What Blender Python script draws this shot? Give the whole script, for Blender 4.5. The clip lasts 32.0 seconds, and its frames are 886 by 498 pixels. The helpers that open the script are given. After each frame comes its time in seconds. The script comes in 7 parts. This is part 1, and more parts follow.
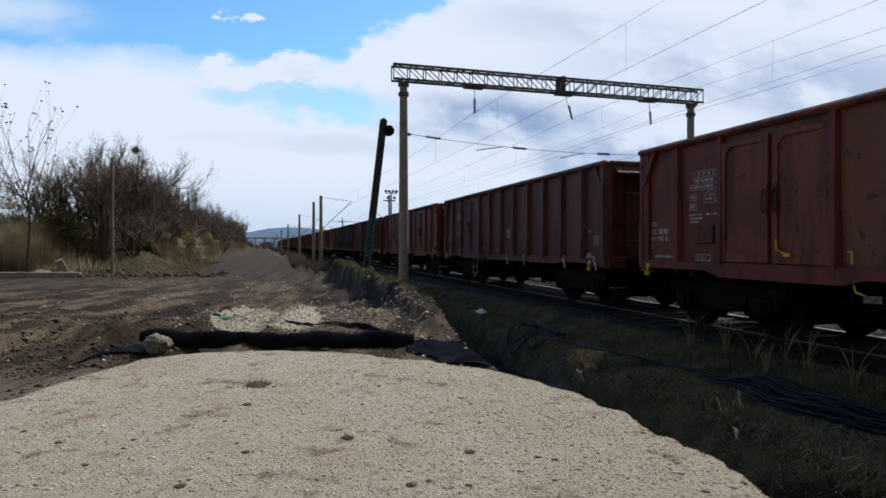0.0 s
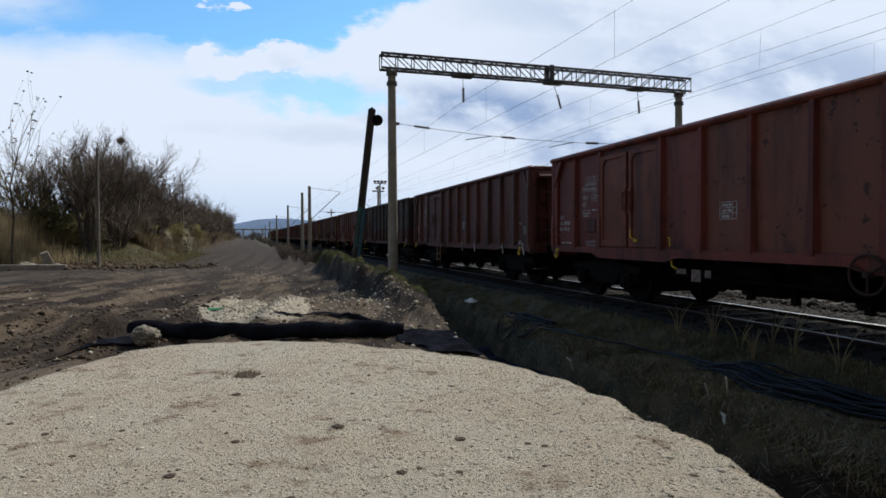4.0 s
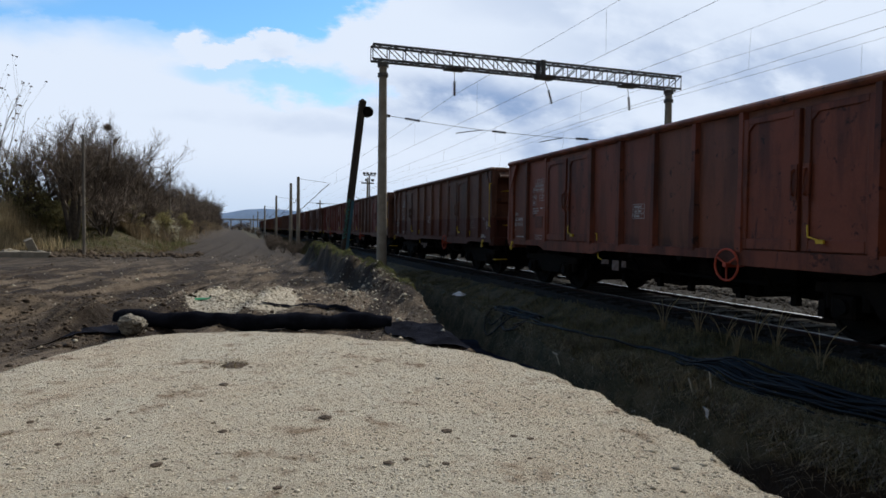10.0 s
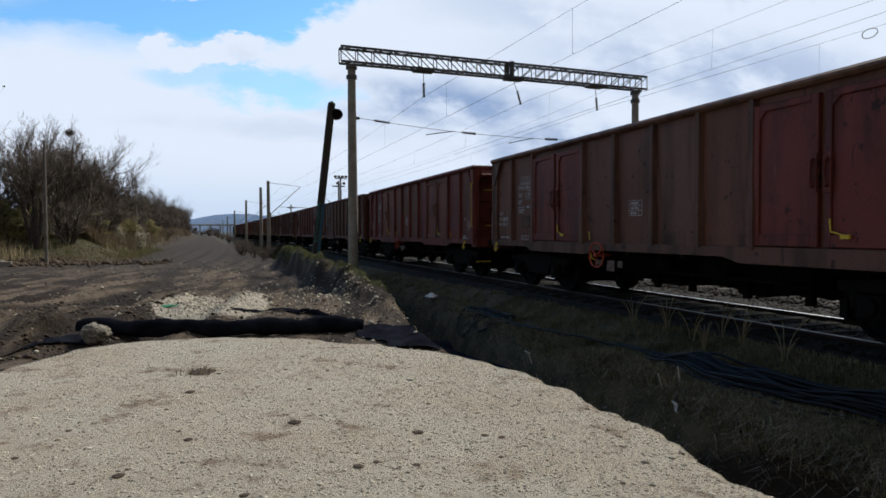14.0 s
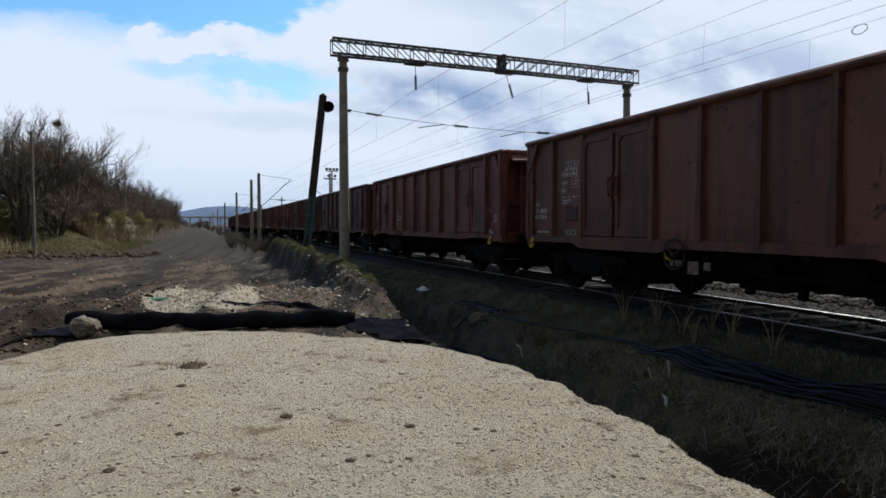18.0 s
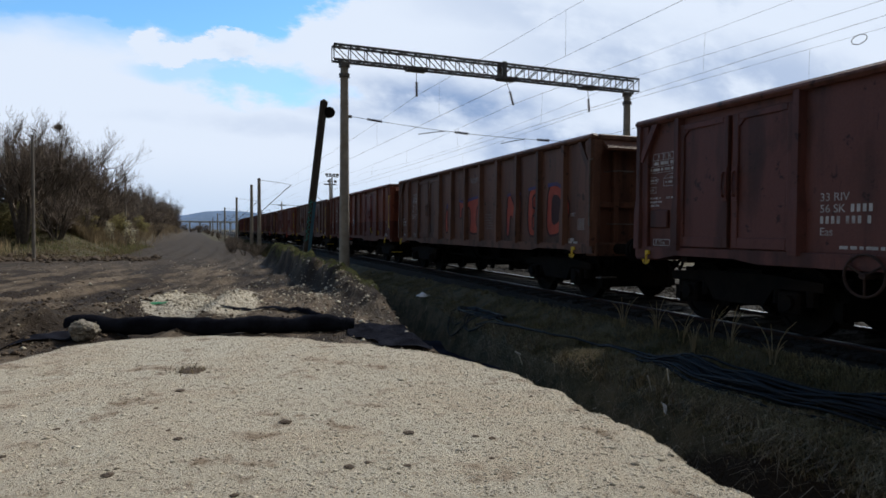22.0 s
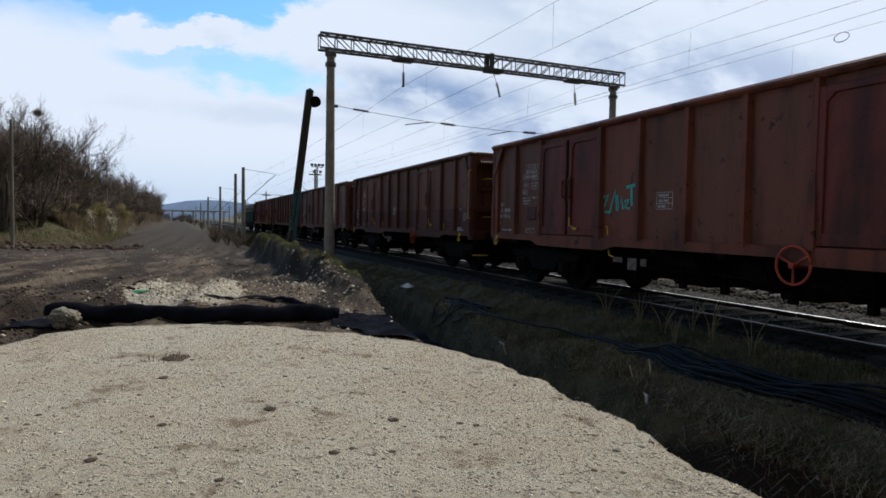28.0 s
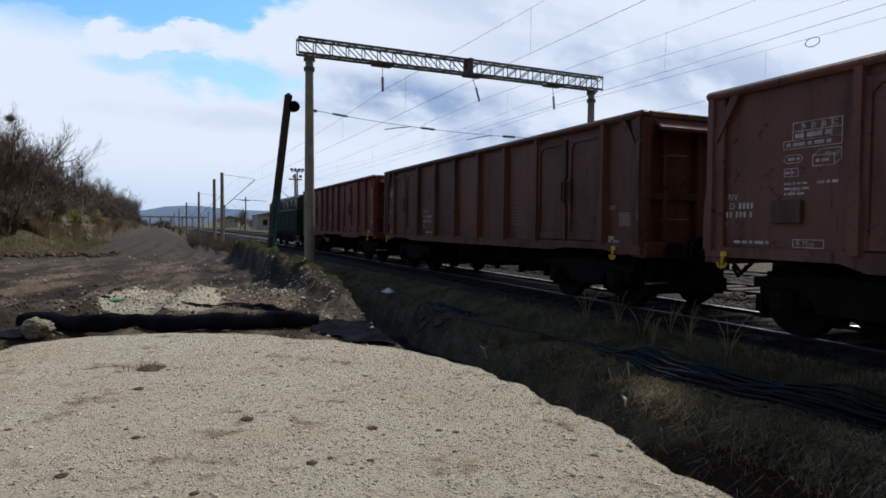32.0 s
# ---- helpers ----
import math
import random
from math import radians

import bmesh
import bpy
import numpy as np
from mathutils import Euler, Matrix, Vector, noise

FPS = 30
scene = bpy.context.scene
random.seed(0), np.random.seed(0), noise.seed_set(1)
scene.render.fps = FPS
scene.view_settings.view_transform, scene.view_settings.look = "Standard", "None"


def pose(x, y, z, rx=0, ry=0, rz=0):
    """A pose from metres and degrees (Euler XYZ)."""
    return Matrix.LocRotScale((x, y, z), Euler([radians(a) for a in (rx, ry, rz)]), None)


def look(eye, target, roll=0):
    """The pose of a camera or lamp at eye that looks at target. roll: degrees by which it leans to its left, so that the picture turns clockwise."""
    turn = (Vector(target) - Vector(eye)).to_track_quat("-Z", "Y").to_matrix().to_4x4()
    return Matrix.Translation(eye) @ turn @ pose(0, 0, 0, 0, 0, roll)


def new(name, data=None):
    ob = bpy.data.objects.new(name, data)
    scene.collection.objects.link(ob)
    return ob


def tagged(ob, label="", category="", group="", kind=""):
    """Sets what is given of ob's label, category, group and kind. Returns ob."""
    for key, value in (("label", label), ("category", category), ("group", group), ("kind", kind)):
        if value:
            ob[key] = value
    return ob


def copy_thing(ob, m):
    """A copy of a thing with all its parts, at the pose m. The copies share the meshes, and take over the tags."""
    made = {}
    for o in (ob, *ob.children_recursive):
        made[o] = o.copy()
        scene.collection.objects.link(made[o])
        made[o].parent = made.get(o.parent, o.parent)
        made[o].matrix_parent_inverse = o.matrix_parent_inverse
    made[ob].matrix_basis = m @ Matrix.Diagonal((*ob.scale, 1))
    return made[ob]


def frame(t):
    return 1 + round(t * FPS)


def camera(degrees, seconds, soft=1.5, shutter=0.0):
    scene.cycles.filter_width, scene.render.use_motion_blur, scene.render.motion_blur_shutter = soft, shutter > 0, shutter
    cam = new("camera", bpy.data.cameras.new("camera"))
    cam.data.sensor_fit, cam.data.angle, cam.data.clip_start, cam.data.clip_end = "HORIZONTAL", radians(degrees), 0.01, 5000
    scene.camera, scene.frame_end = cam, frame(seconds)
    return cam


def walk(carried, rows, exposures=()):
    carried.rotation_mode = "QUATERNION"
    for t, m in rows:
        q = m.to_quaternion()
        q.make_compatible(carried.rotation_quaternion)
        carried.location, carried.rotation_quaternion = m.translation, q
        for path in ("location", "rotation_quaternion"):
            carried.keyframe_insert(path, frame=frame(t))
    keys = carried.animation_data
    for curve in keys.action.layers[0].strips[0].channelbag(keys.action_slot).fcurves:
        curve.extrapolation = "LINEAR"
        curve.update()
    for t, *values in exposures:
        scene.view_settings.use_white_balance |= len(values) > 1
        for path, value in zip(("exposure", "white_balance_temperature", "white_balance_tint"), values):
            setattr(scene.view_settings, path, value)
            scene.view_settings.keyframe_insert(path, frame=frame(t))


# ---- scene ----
# World: x to the right across the tracks, y along them, z up from the rail heads.
cam = camera(70.69, 32.0, soft=1.65)
CAMERA_ROWS = [
    (0, 0.000, 0.000, 1.350, 90.000, -0.000, -16.337), (0.5, -0.008, 0.005, 1.344, 89.959, -0.181, -16.307),
    (1, -0.002, 0.011, 1.349, 90.230, -0.090, -16.341), (1.5, 0.003, 0.026, 1.346, 90.210, -0.124, -16.541),
    (2, 0.018, 0.036, 1.340, 90.079, 0.013, -16.806), (2.5, 0.009, 0.020, 1.335, 89.762, -0.016, -16.987),
    (3, 0.003, 0.016, 1.333, 89.509, 0.034, -16.974), (3.5, 0.006, 0.017, 1.330, 89.246, 0.291, -17.198),
    (5.5, -0.004, 0.000, 1.331, 88.836, 0.094, -17.593), (6, -0.005, 0.003, 1.321, 88.588, -0.001, -17.575),
    (6.5, 0.004, 0.024, 1.320, 88.419, -0.018, -17.609), (7, 0.005, 0.022, 1.322, 88.285, -0.186, -17.743),
    (7.5, -0.000, 0.024, 1.325, 88.197, -0.432, -17.864), (8, 0.003, 0.019, 1.326, 88.041, -0.526, -17.822),
    (8.5, 0.001, 0.008, 1.324, 88.018, -0.542, -17.963), (9, -0.003, 0.004, 1.328, 88.063, -0.561, -18.135),
    (9.5, -0.005, 0.001, 1.327, 88.161, -0.607, -18.196), (10, -0.010, -0.006, 1.332, 88.488, -0.590, -18.341),
    (10.5, -0.004, -0.005, 1.334, 88.926, -0.559, -18.516), (11, -0.003, -0.003, 1.329, 88.933, -0.622, -18.578),
    (11.5, -0.004, -0.005, 1.329, 88.973, -0.596, -18.690), (12, -0.004, 0.003, 1.328, 88.999, -0.576, -18.821),
    (12.5, -0.007, 0.007, 1.324, 88.946, -0.623, -18.942), (13, 0.005, 0.003, 1.321, 88.863, -0.367, -19.226),
    (13.5, 0.030, -0.001, 1.316, 88.814, 0.042, -20.264), (14, 0.037, 0.004, 1.314, 88.685, 0.374, -20.827),
    (14.5, 0.030, 0.009, 1.310, 88.537, 0.429, -21.083), (16.5, 0.023, 0.000, 1.315, 88.054, 0.411, -21.505),
    (17, 0.011, 0.003, 1.313, 87.944, 0.064, -21.428), (17.5, 0.025, 0.004, 1.328, 88.076, 0.265, -21.542),
    (18, 0.029, 0.006, 1.324, 88.046, 0.187, -21.620), (18.5, 0.025, 0.004, 1.323, 88.019, 0.181, -21.429),
    (19, 0.020, 0.013, 1.317, 88.031, 0.089, -21.550), (19.5, 0.008, 0.011, 1.317, 88.070, -0.156, -21.448),
    (20, 0.005, 0.005, 1.321, 88.003, -0.239, -21.303), (20.5, 0.006, 0.003, 1.320, 88.196, -0.122, -21.214),
    (21, 0.011, 0.002, 1.329, 88.422, -0.119, -21.222), (21.5, 0.014, 0.010, 1.321, 88.397, -0.183, -21.469),
    (22, 0.022, 0.004, 1.327, 88.613, -0.224, -21.649), (22.5, 0.030, -0.004, 1.322, 88.653, -0.257, -21.803),
    (23, 0.026, -0.005, 1.319, 88.554, -0.367, -21.900), (23.5, 0.014, -0.012, 1.321, 88.449, -0.521, -21.971),
    (24, 0.019, -0.021, 1.316, 88.341, -0.465, -22.120), (24.5, 0.021, -0.036, 1.321, 88.379, -0.304, -22.282),
    (25, 0.011, -0.042, 1.319, 88.405, -0.249, -22.487), (25.5, 0.008, -0.038, 1.310, 88.293, -0.213, -22.686),
    (27.5, 0.004, -0.020, 1.302, 87.951, -0.638, -22.904), (28, 0.005, -0.013, 1.301, 87.892, -0.836, -23.004),
    (28.5, 0.009, -0.016, 1.297, 87.784, -0.929, -23.020), (29, 0.016, -0.017, 1.297, 87.633, -0.989, -23.186),
    (29.5, 0.016, -0.023, 1.301, 87.536, -1.050, -23.353), (30, 0.028, -0.026, 1.307, 87.499, -0.832, -23.746),
    (30.5, 0.041, -0.024, 1.312, 87.561, -0.649, -24.279), (31, 0.023, -0.022, 1.321, 87.809, -0.655, -24.524),
    (31.5, 0.029, -0.020, 1.326, 88.163, -0.385, -24.658), (32, 0.037, -0.021, 1.324, 88.250, -0.334, -24.698)
]
walk(cam, [(t, pose(x, y, z, rx, ry, rz)) for t, x, y, z, rx, ry, rz in CAMERA_ROWS], exposures=[(0, 0.0), (32, 0.0)])

# ---- light ----
SUN_AZ, SUN_EL = radians(54), radians(44)
SUN_WAY = Vector((math.sin(SUN_AZ) * math.cos(SUN_EL), math.cos(SUN_AZ) * math.cos(SUN_EL), math.sin(SUN_EL)))
sun = new("sun", bpy.data.lights.new("sun", "SUN"))
sun.data.energy, sun.data.angle, sun.data.color = 3.6, radians(11), (1.0, 0.92, 0.80)
sun.matrix_world = look(SUN_WAY * 60, (0, 0, 0))


class Nodes:
    """Short hand for building node trees."""

    def __init__(self, tree):
        self.tree = tree
        tree.nodes.clear()

    def add(self, kind, inputs=None):
        node = self.tree.nodes.new(kind)
        return self.feed(node, inputs)

    def feed(self, node, inputs):
        for key, value in (inputs or {}).items():
            if isinstance(value, bpy.types.NodeSocket):
                self.tree.links.new(value, node.inputs[key])
            else:
                node.inputs[key].default_value = value
        return node

    def math(self, op, a, b=0.0, c=0.0):
        node = self.add("ShaderNodeMath", {0: a, 1: b, 2: c})
        node.operation = op
        return node.outputs[0]

    def vector(self, op, a, b, out=0):
        node = self.add("ShaderNodeVectorMath", {0: a, 1: b})
        node.operation = op
        return node.outputs[out]

    def mask(self, name):
        node = self.add("ShaderNodeAttribute")
        node.attribute_name = name
        return node.outputs["Fac"]

    def grey(self, value):
        return self.add("ShaderNodeCombineColor", {0: value, 1: value, 2: value}).outputs[0]

    def mix(self, fac, a, b, blend="MIX"):
        node = self.add("ShaderNodeMix")
        node.data_type, node.blend_type = "RGBA", blend
        return self.feed(node, {0: fac, 6: a, 7: b}).outputs[2]

    def noise(self, vector, scale, detail=4.0, rough=0.55, out=0, distort=0.0):
        return self.add("ShaderNodeTexNoise", {"Vector": vector, "Scale": scale, "Detail": detail, "Roughness": rough, "Distortion": distort}).outputs[out]

    def ramp(self, value, lo, hi, a=0.0, b=1.0):
        node = self.add("ShaderNodeMapRange", {0: value, 1: lo, 2: hi, 3: a, 4: b})
        node.interpolation_type = "SMOOTHSTEP"
        return node.outputs[0]


def sky():
    """Broken cloud low over the line ahead, clear blue higher up and behind."""
    world = bpy.data.worlds.new("sky")
    scene.world = world
    world.use_nodes = True
    n = Nodes(world.node_tree)
    way = n.add("ShaderNodeTexCoord").outputs["Generated"]
    axes = n.add("ShaderNodeSeparateXYZ", {0: way})
    air = n.add("ShaderNodeTexSky")
    air.sky_type, air.sun_disc, air.sun_elevation, air.sun_rotation = "NISHITA", False, SUN_EL, SUN_AZ
    air.air_density, air.dust_density, air.ozone_density = 1.0, 0.3, 2.0
    blue = n.mix(1.0, air.outputs[0], (0.105, 0.160, 0.185, 1), "MULTIPLY")
    # slopes across and up, seen along the tracks
    ahead = n.math("MAXIMUM", axes.outputs[1], 0.06)
    flat = n.add("ShaderNodeCombineXYZ", {0: n.math("DIVIDE", axes.outputs[0], ahead), 1: n.math("DIVIDE", axes.outputs[2], ahead), 2: 0.0}).outputs[0]
    front = n.ramp(axes.outputs[1], 0.10, 0.45)
    stretched = n.add("ShaderNodeMapping", {0: flat, 3: (1.0, 1.9, 1.0)}).outputs[0]
    billow = n.noise(stretched, 5.5, 8.0, 0.58)
    soft = n.noise(stretched, 2.3, 6.0, 0.55, distort=0.3)
    warp = n.noise(stretched, 4.0, 5.0, 0.6, out=1)
    curl = n.noise(stretched, 13.0, 8.0, 0.62, out=1)
    drift = n.vector("SUBTRACT", warp, (0.5, 0.5, 0.5))
    ragged = n.vector("SUBTRACT", curl, (0.5, 0.5, 0.5))
    bent = n.vector("ADD", flat, n.vector("MULTIPLY", drift, (0.14, 0.08, 0.0)))
    frayed = n.vector("ADD", n.vector("ADD", flat, n.vector("MULTIPLY", drift, (0.06, 0.03, 0.0))), n.vector("MULTIPLY", ragged, (0.17, 0.085, 0.0)))
    spot = n.add("ShaderNodeSeparateXYZ", {0: frayed})

    def patch(x, z, wide, high, lo=1.15, hi=0.55, at=bent):
        away = n.vector("DIVIDE", n.vector("SUBTRACT", at, (x, z, 0.0)), (wide, high, 1.0))
        return n.ramp(n.vector("LENGTH", away, (0, 0, 0), "Value"), lo, hi)

    def heap(x, z, wide, high):
        return patch(x, z, wide, high, 1.15, 0.75, frayed)

    def both(a, b):
        return n.math("MAXIMUM", a, b)

    # open blue high up ahead, closed off by a bank of cloud whose edge leans to the right
    edge = n.math("SUBTRACT", n.math("SUBTRACT", spot.outputs[0], 0.085), n.math("MULTIPLY", n.math("SUBTRACT", spot.outputs[1], 0.300), 1.85))
    gap = n.math("MULTIPLY", n.ramp(spot.outputs[1], 0.262, 0.300), n.ramp(edge, 0.030, -0.025))
    gap = both(gap, n.math("MULTIPLY", patch(0.100, 0.232, 0.12, 0.032, 1.25, 0.45, frayed), 0.75))
    gap = both(gap, n.math("MULTIPLY", patch(0.0, 0.238, 0.10, 0.016, 1.3, 0.4), 0.55))
    gap = both(gap, n.math("MULTIPLY", patch(-0.22, 0.300, 0.30, 0.045, 1.25, 0.5), 0.75))
    veil = n.math("MULTIPLY", patch(-0.27, 0.258, 0.17, 0.036, 1.3, 0.3), n.ramp(soft, 0.66, 0.44, 0.25, 0.95))
    veil = both(veil, n.math("MULTIPLY", patch(-0.33, 0.335, 0.12, 0.03, 1.3, 0.2), n.ramp(billow, 0.40, 0.60, 0.0, 0.65)))
    puff = both(heap(-0.026, 0.353, 0.036, 0.011), both(heap(-0.055, 0.266, 0.042, 0.019), heap(0.008, 0.270, 0.034, 0.016)))
    puff = both(puff, both(heap(0.060, 0.283, 0.042, 0.022), heap(-0.010, 0.258, 0.075, 0.010)))
    puff = both(puff, n.math("MULTIPLY", heap(-0.15, 0.388, 0.05, 0.012), 0.7))
    gap = n.math("MULTIPLY", gap, n.math("SUBTRACT", 1.0, both(veil, puff)))
    cloud = n.math("SUBTRACT", 1.0, gap)
    # blue-grey undersides of the heaps, with bright holes
    dark = both(patch(0.40, 0.222, 0.25, 0.050, 1.3, 0.35), n.math("MULTIPLY", patch(1.05, 0.33, 0.55, 0.09, 1.3, 0.3), 0.60))
    dark = both(dark, n.math("MULTIPLY", patch(0.66, 0.165, 0.42, 0.045, 1.3, 0.3), 0.75))
    dark = both(dark, n.math("MULTIPLY", patch(0.62, 0.40, 0.30, 0.05, 1.3, 0.2), 0.35))
    dark = both(dark, n.math("MULTIPLY", patch(0.12, 0.165, 0.20, 0.02, 1.4, 0.3), 0.22))
    lumps = n.math("MULTIPLY_ADD", billow, 0.55, n.math("MULTIPLY", soft, 0.45))
    dark = n.math("MULTIPLY", dark, n.ramp(lumps, 0.62, 0.44))
    dark = n.math("MULTIPLY", dark, n.math("SUBTRACT", 1.0, n.math("MULTIPLY", both(patch(0.395, 0.212, 0.07, 0.026, 1.3, 0.2, frayed), patch(0.66, 0.20, 0.05, 0.022, 1.3, 0.2, frayed)), 0.75)))
    dark = both(dark, n.ramp(lumps, 0.55, 0.72, 0.0, 0.35))
    white = n.mix(dark, (0.755, 0.845, 0.99, 1), (0.27, 0.39, 0.63, 1))
    ahead_colour = n.mix(cloud, blue, white)
    # a dull broken deck overhead and behind
    deck = n.ramp(n.noise(way, 2.2, 7.0, 0.6, distort=0.3), 0.40, 0.56)
    behind_colour = n.mix(deck, n.mix(0.75, blue, (0.175, 0.19, 0.215, 1)), (0.235, 0.225, 0.215, 1))
    # unseen dark band low behind, added to cut light on the wagon sides
    behind_colour = n.mix(n.ramp(n.math("MULTIPLY_ADD", n.noise(way, 6.0, 4.0), 0.12, axes.outputs[2]), 0.33, 0.14, 0.0, 0.75), behind_colour, (0.022, 0.022, 0.018, 1))
    colour = n.mix(front, behind_colour, ahead_colour)
    haze = n.ramp(n.math("MULTIPLY_ADD", soft, 0.05, axes.outputs[2]), 0.15, 0.03, 0.0, 0.75)
    colour = n.mix(n.math("MULTIPLY", haze, front), colour, (0.52, 0.66, 0.86, 1))
    back = n.add("ShaderNodeBackground", {0: colour, 1: 1.0})
    n.tree.links.new(back.outputs[0], n.add("ShaderNodeOutputWorld").inputs[0])


sky()

# ---- materials ----
def surface(name, base, other, scale=4.0, rough=0.8, metal=0.0, bump=0.3, fine=40.0, dirt=None, dirt_at=(0.52, 0.70), dirt_scale=1.3, tint=False, stretch=(1, 1, 1), random_by=0.0, gloss=0.3, island=False, leaf=0.0):
    """A weathered surface: two colours mixed by coarse and fine noise, dirt in patches, relief from the fine noise."""
    mat = bpy.data.materials.new(name)
    mat.use_nodes = True
    n = Nodes(mat.node_tree)
    at = n.add("ShaderNodeTexCoord").outputs["Object"]
    at = n.add("ShaderNodeMapping", {0: at, 3: stretch}).outputs[0]
    coarse = n.noise(at, scale, 5.0, 0.6)
    grain = n.noise(at, fine, 3.0, 0.6)
    colour = n.mix(n.ramp(coarse, 0.32, 0.68), (*base, 1), (*other, 1))
    info = n.add("ShaderNodeObjectInfo")
    if tint:
        colour = n.mix(1.0, colour, info.outputs["Color"], "MULTIPLY")
    if random_by:
        rnd = n.add("ShaderNodeNewGeometry").outputs["Random Per Island"] if island else info.outputs["Random"]
        value = n.math("ADD", n.math("MULTIPLY", rnd, 2 * random_by), 1 - random_by)
        colour = n.mix(1.0, colour, n.grey(value), "MULTIPLY")
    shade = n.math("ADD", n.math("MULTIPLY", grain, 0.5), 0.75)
    colour = n.mix(1.0, colour, n.grey(shade), "MULTIPLY")
    roughness = n.math("ADD", n.math("MULTIPLY", coarse, 0.25), rough - 0.12)
    if dirt:
        patch = n.ramp(n.noise(at, dirt_scale, 6.0, 0.65, distort=0.3), *dirt_at)
        colour = n.mix(patch, colour, (*dirt, 1))
        roughness = n.math("MAXIMUM", roughness, n.math("MULTIPLY", patch, 0.85))
    shader = n.add("ShaderNodeBsdfPrincipled", {"Base Color": colour, "Roughness": roughness, "Metallic": metal, "Specular IOR Level": gloss})
    if bump:
        hump = n.add("ShaderNodeBump", {"Strength": bump, "Distance": 0.02, "Height": n.math("ADD", grain, coarse)})
        n.tree.links.new(hump.outputs[0], shader.inputs["Normal"])
    last = shader.outputs[0]
    if leaf:
        last = n.add("ShaderNodeMixShader", {0: leaf, 1: last, 2: n.add("ShaderNodeBsdfTranslucent", {0: colour}).outputs[0]}).outputs[0]
    n.tree.links.new(last, n.add("ShaderNodeOutputMaterial").inputs[0])
    return mat


def wagon_paint(name, streak=1.0, faded=False):
    """Iron-oxide paint in the wagon's own tint, with rust runs down the sheets and soot along the foot."""
    mat = bpy.data.materials.new(name)
    mat.use_nodes = True
    n = Nodes(mat.node_tree)
    info = n.add("ShaderNodeObjectInfo")
    at = n.add("ShaderNodeTexCoord").outputs["Object"]
    shift = n.vector("ADD", at, n.add("ShaderNodeCombineXYZ", {0: n.math("MULTIPLY", info.outputs["Random"], 40.0), 1: n.math("MULTIPLY", info.outputs["Random"], 17.0), 2: 0.0}).outputs[0])
    runs = n.noise(n.add("ShaderNodeMapping", {0: shift, 3: (2.6, 2.6, 0.35)}).outputs[0], 1.0, 5.0, 0.6)
    patch = n.noise(shift, 0.9, 6.0, 0.65, distort=0.4)
    grain = n.noise(shift, 34.0, 3.0, 0.6)
    colour = n.mix(n.ramp(runs, 0.42, 0.66, 0.0, 0.62 * streak), info.outputs["Color"], (0.020, 0.012, 0.010, 1))
    colour = n.mix(n.ramp(patch, 0.50, 0.72, 0.0, 0.55), colour, (0.030, 0.021, 0.017, 1))
    colour = n.mix(n.ramp(patch, 0.42, 0.30, 0.0, 0.45), colour, (0.068, 0.021, 0.013, 1))
    if faded:
        # dusty middle of a sheet, deeper red along its edges and foot
        own = n.add("ShaderNodeSeparateXYZ", {0: n.add("ShaderNodeTexCoord").outputs["Generated"]})
        side = n.math("MINIMUM", own.outputs[1], n.math("SUBTRACT", 1.0, own.outputs[1]))
        foot = n.math("MULTIPLY", n.math("MINIMUM", own.outputs[2], n.math("MULTIPLY_ADD", own.outputs[2], -1.0, 1.05)), 1.3)
        rim = n.math("MULTIPLY_ADD", n.noise(shift, 2.4, 5.0, 0.6), 0.30, n.math("SUBTRACT", n.math("MINIMUM", side, foot), 0.15))
        dusty = n.mix(1.0, n.mix(1.0, info.outputs["Color"], (0.98, 1.0, 1.0, 1), "MULTIPLY"), (0.010, 0.005, 0.004, 1), "ADD")
        colour = n.mix(n.ramp(rim, 0.05, 0.16, 0.0, 0.55), colour, dusty)
        colour = n.mix(n.ramp(runs, 0.48, 0.74, 0.0, 0.35), colour, (0.020, 0.012, 0.010, 1))
    chips = n.noise(shift, 4.2, 8.0, 0.72)
    colour = n.mix(n.ramp(chips, 0.595, 0.64, 0.0, 0.75), colour, (0.012, 0.008, 0.007, 1))
    drips = n.noise(n.add("ShaderNodeMapping", {0: shift, 3: (7.0, 7.0, 0.8)}).outputs[0], 1.0, 6.0, 0.7)
    colour = n.mix(n.ramp(drips, 0.62, 0.70, 0.0, 0.70), colour, (0.014, 0.009, 0.008, 1))
    colour = n.mix(n.ramp(drips, 0.36, 0.28, 0.0, 0.40), colour, (0.190, 0.085, 0.055, 1))
    # some wagons carry a fresher coat along the foot of the sheets
    height = n.add("ShaderNodeSeparateXYZ", {0: at}).outputs[2]
    band = n.math("MULTIPLY", n.math("LESS_THAN", height, 1.74), n.math("SUBTRACT", 1.0, info.outputs["Alpha"]))
    colour = n.mix(n.math("MULTIPLY", band, 0.7), colour, (0.058, 0.014, 0.010, 1))
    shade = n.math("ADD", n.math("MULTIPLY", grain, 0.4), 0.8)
    colour = n.mix(1.0, colour, n.grey(shade), "MULTIPLY")
    shader = n.add("ShaderNodeBsdfPrincipled", {"Base Color": colour, "Roughness": n.math("ADD", n.math("MULTIPLY", patch, 0.3), 0.42), "Specular IOR Level": 0.22})
    hump = n.add("ShaderNodeBump", {"Strength": 0.35, "Distance": 0.02, "Height": n.math("ADD", n.math("MULTIPLY", grain, 0.3), patch)})
    n.tree.links.new(hump.outputs[0], shader.inputs["Normal"])
    n.tree.links.new(shader.outputs[0], n.add("ShaderNodeOutputMaterial").inputs[0])
    return mat


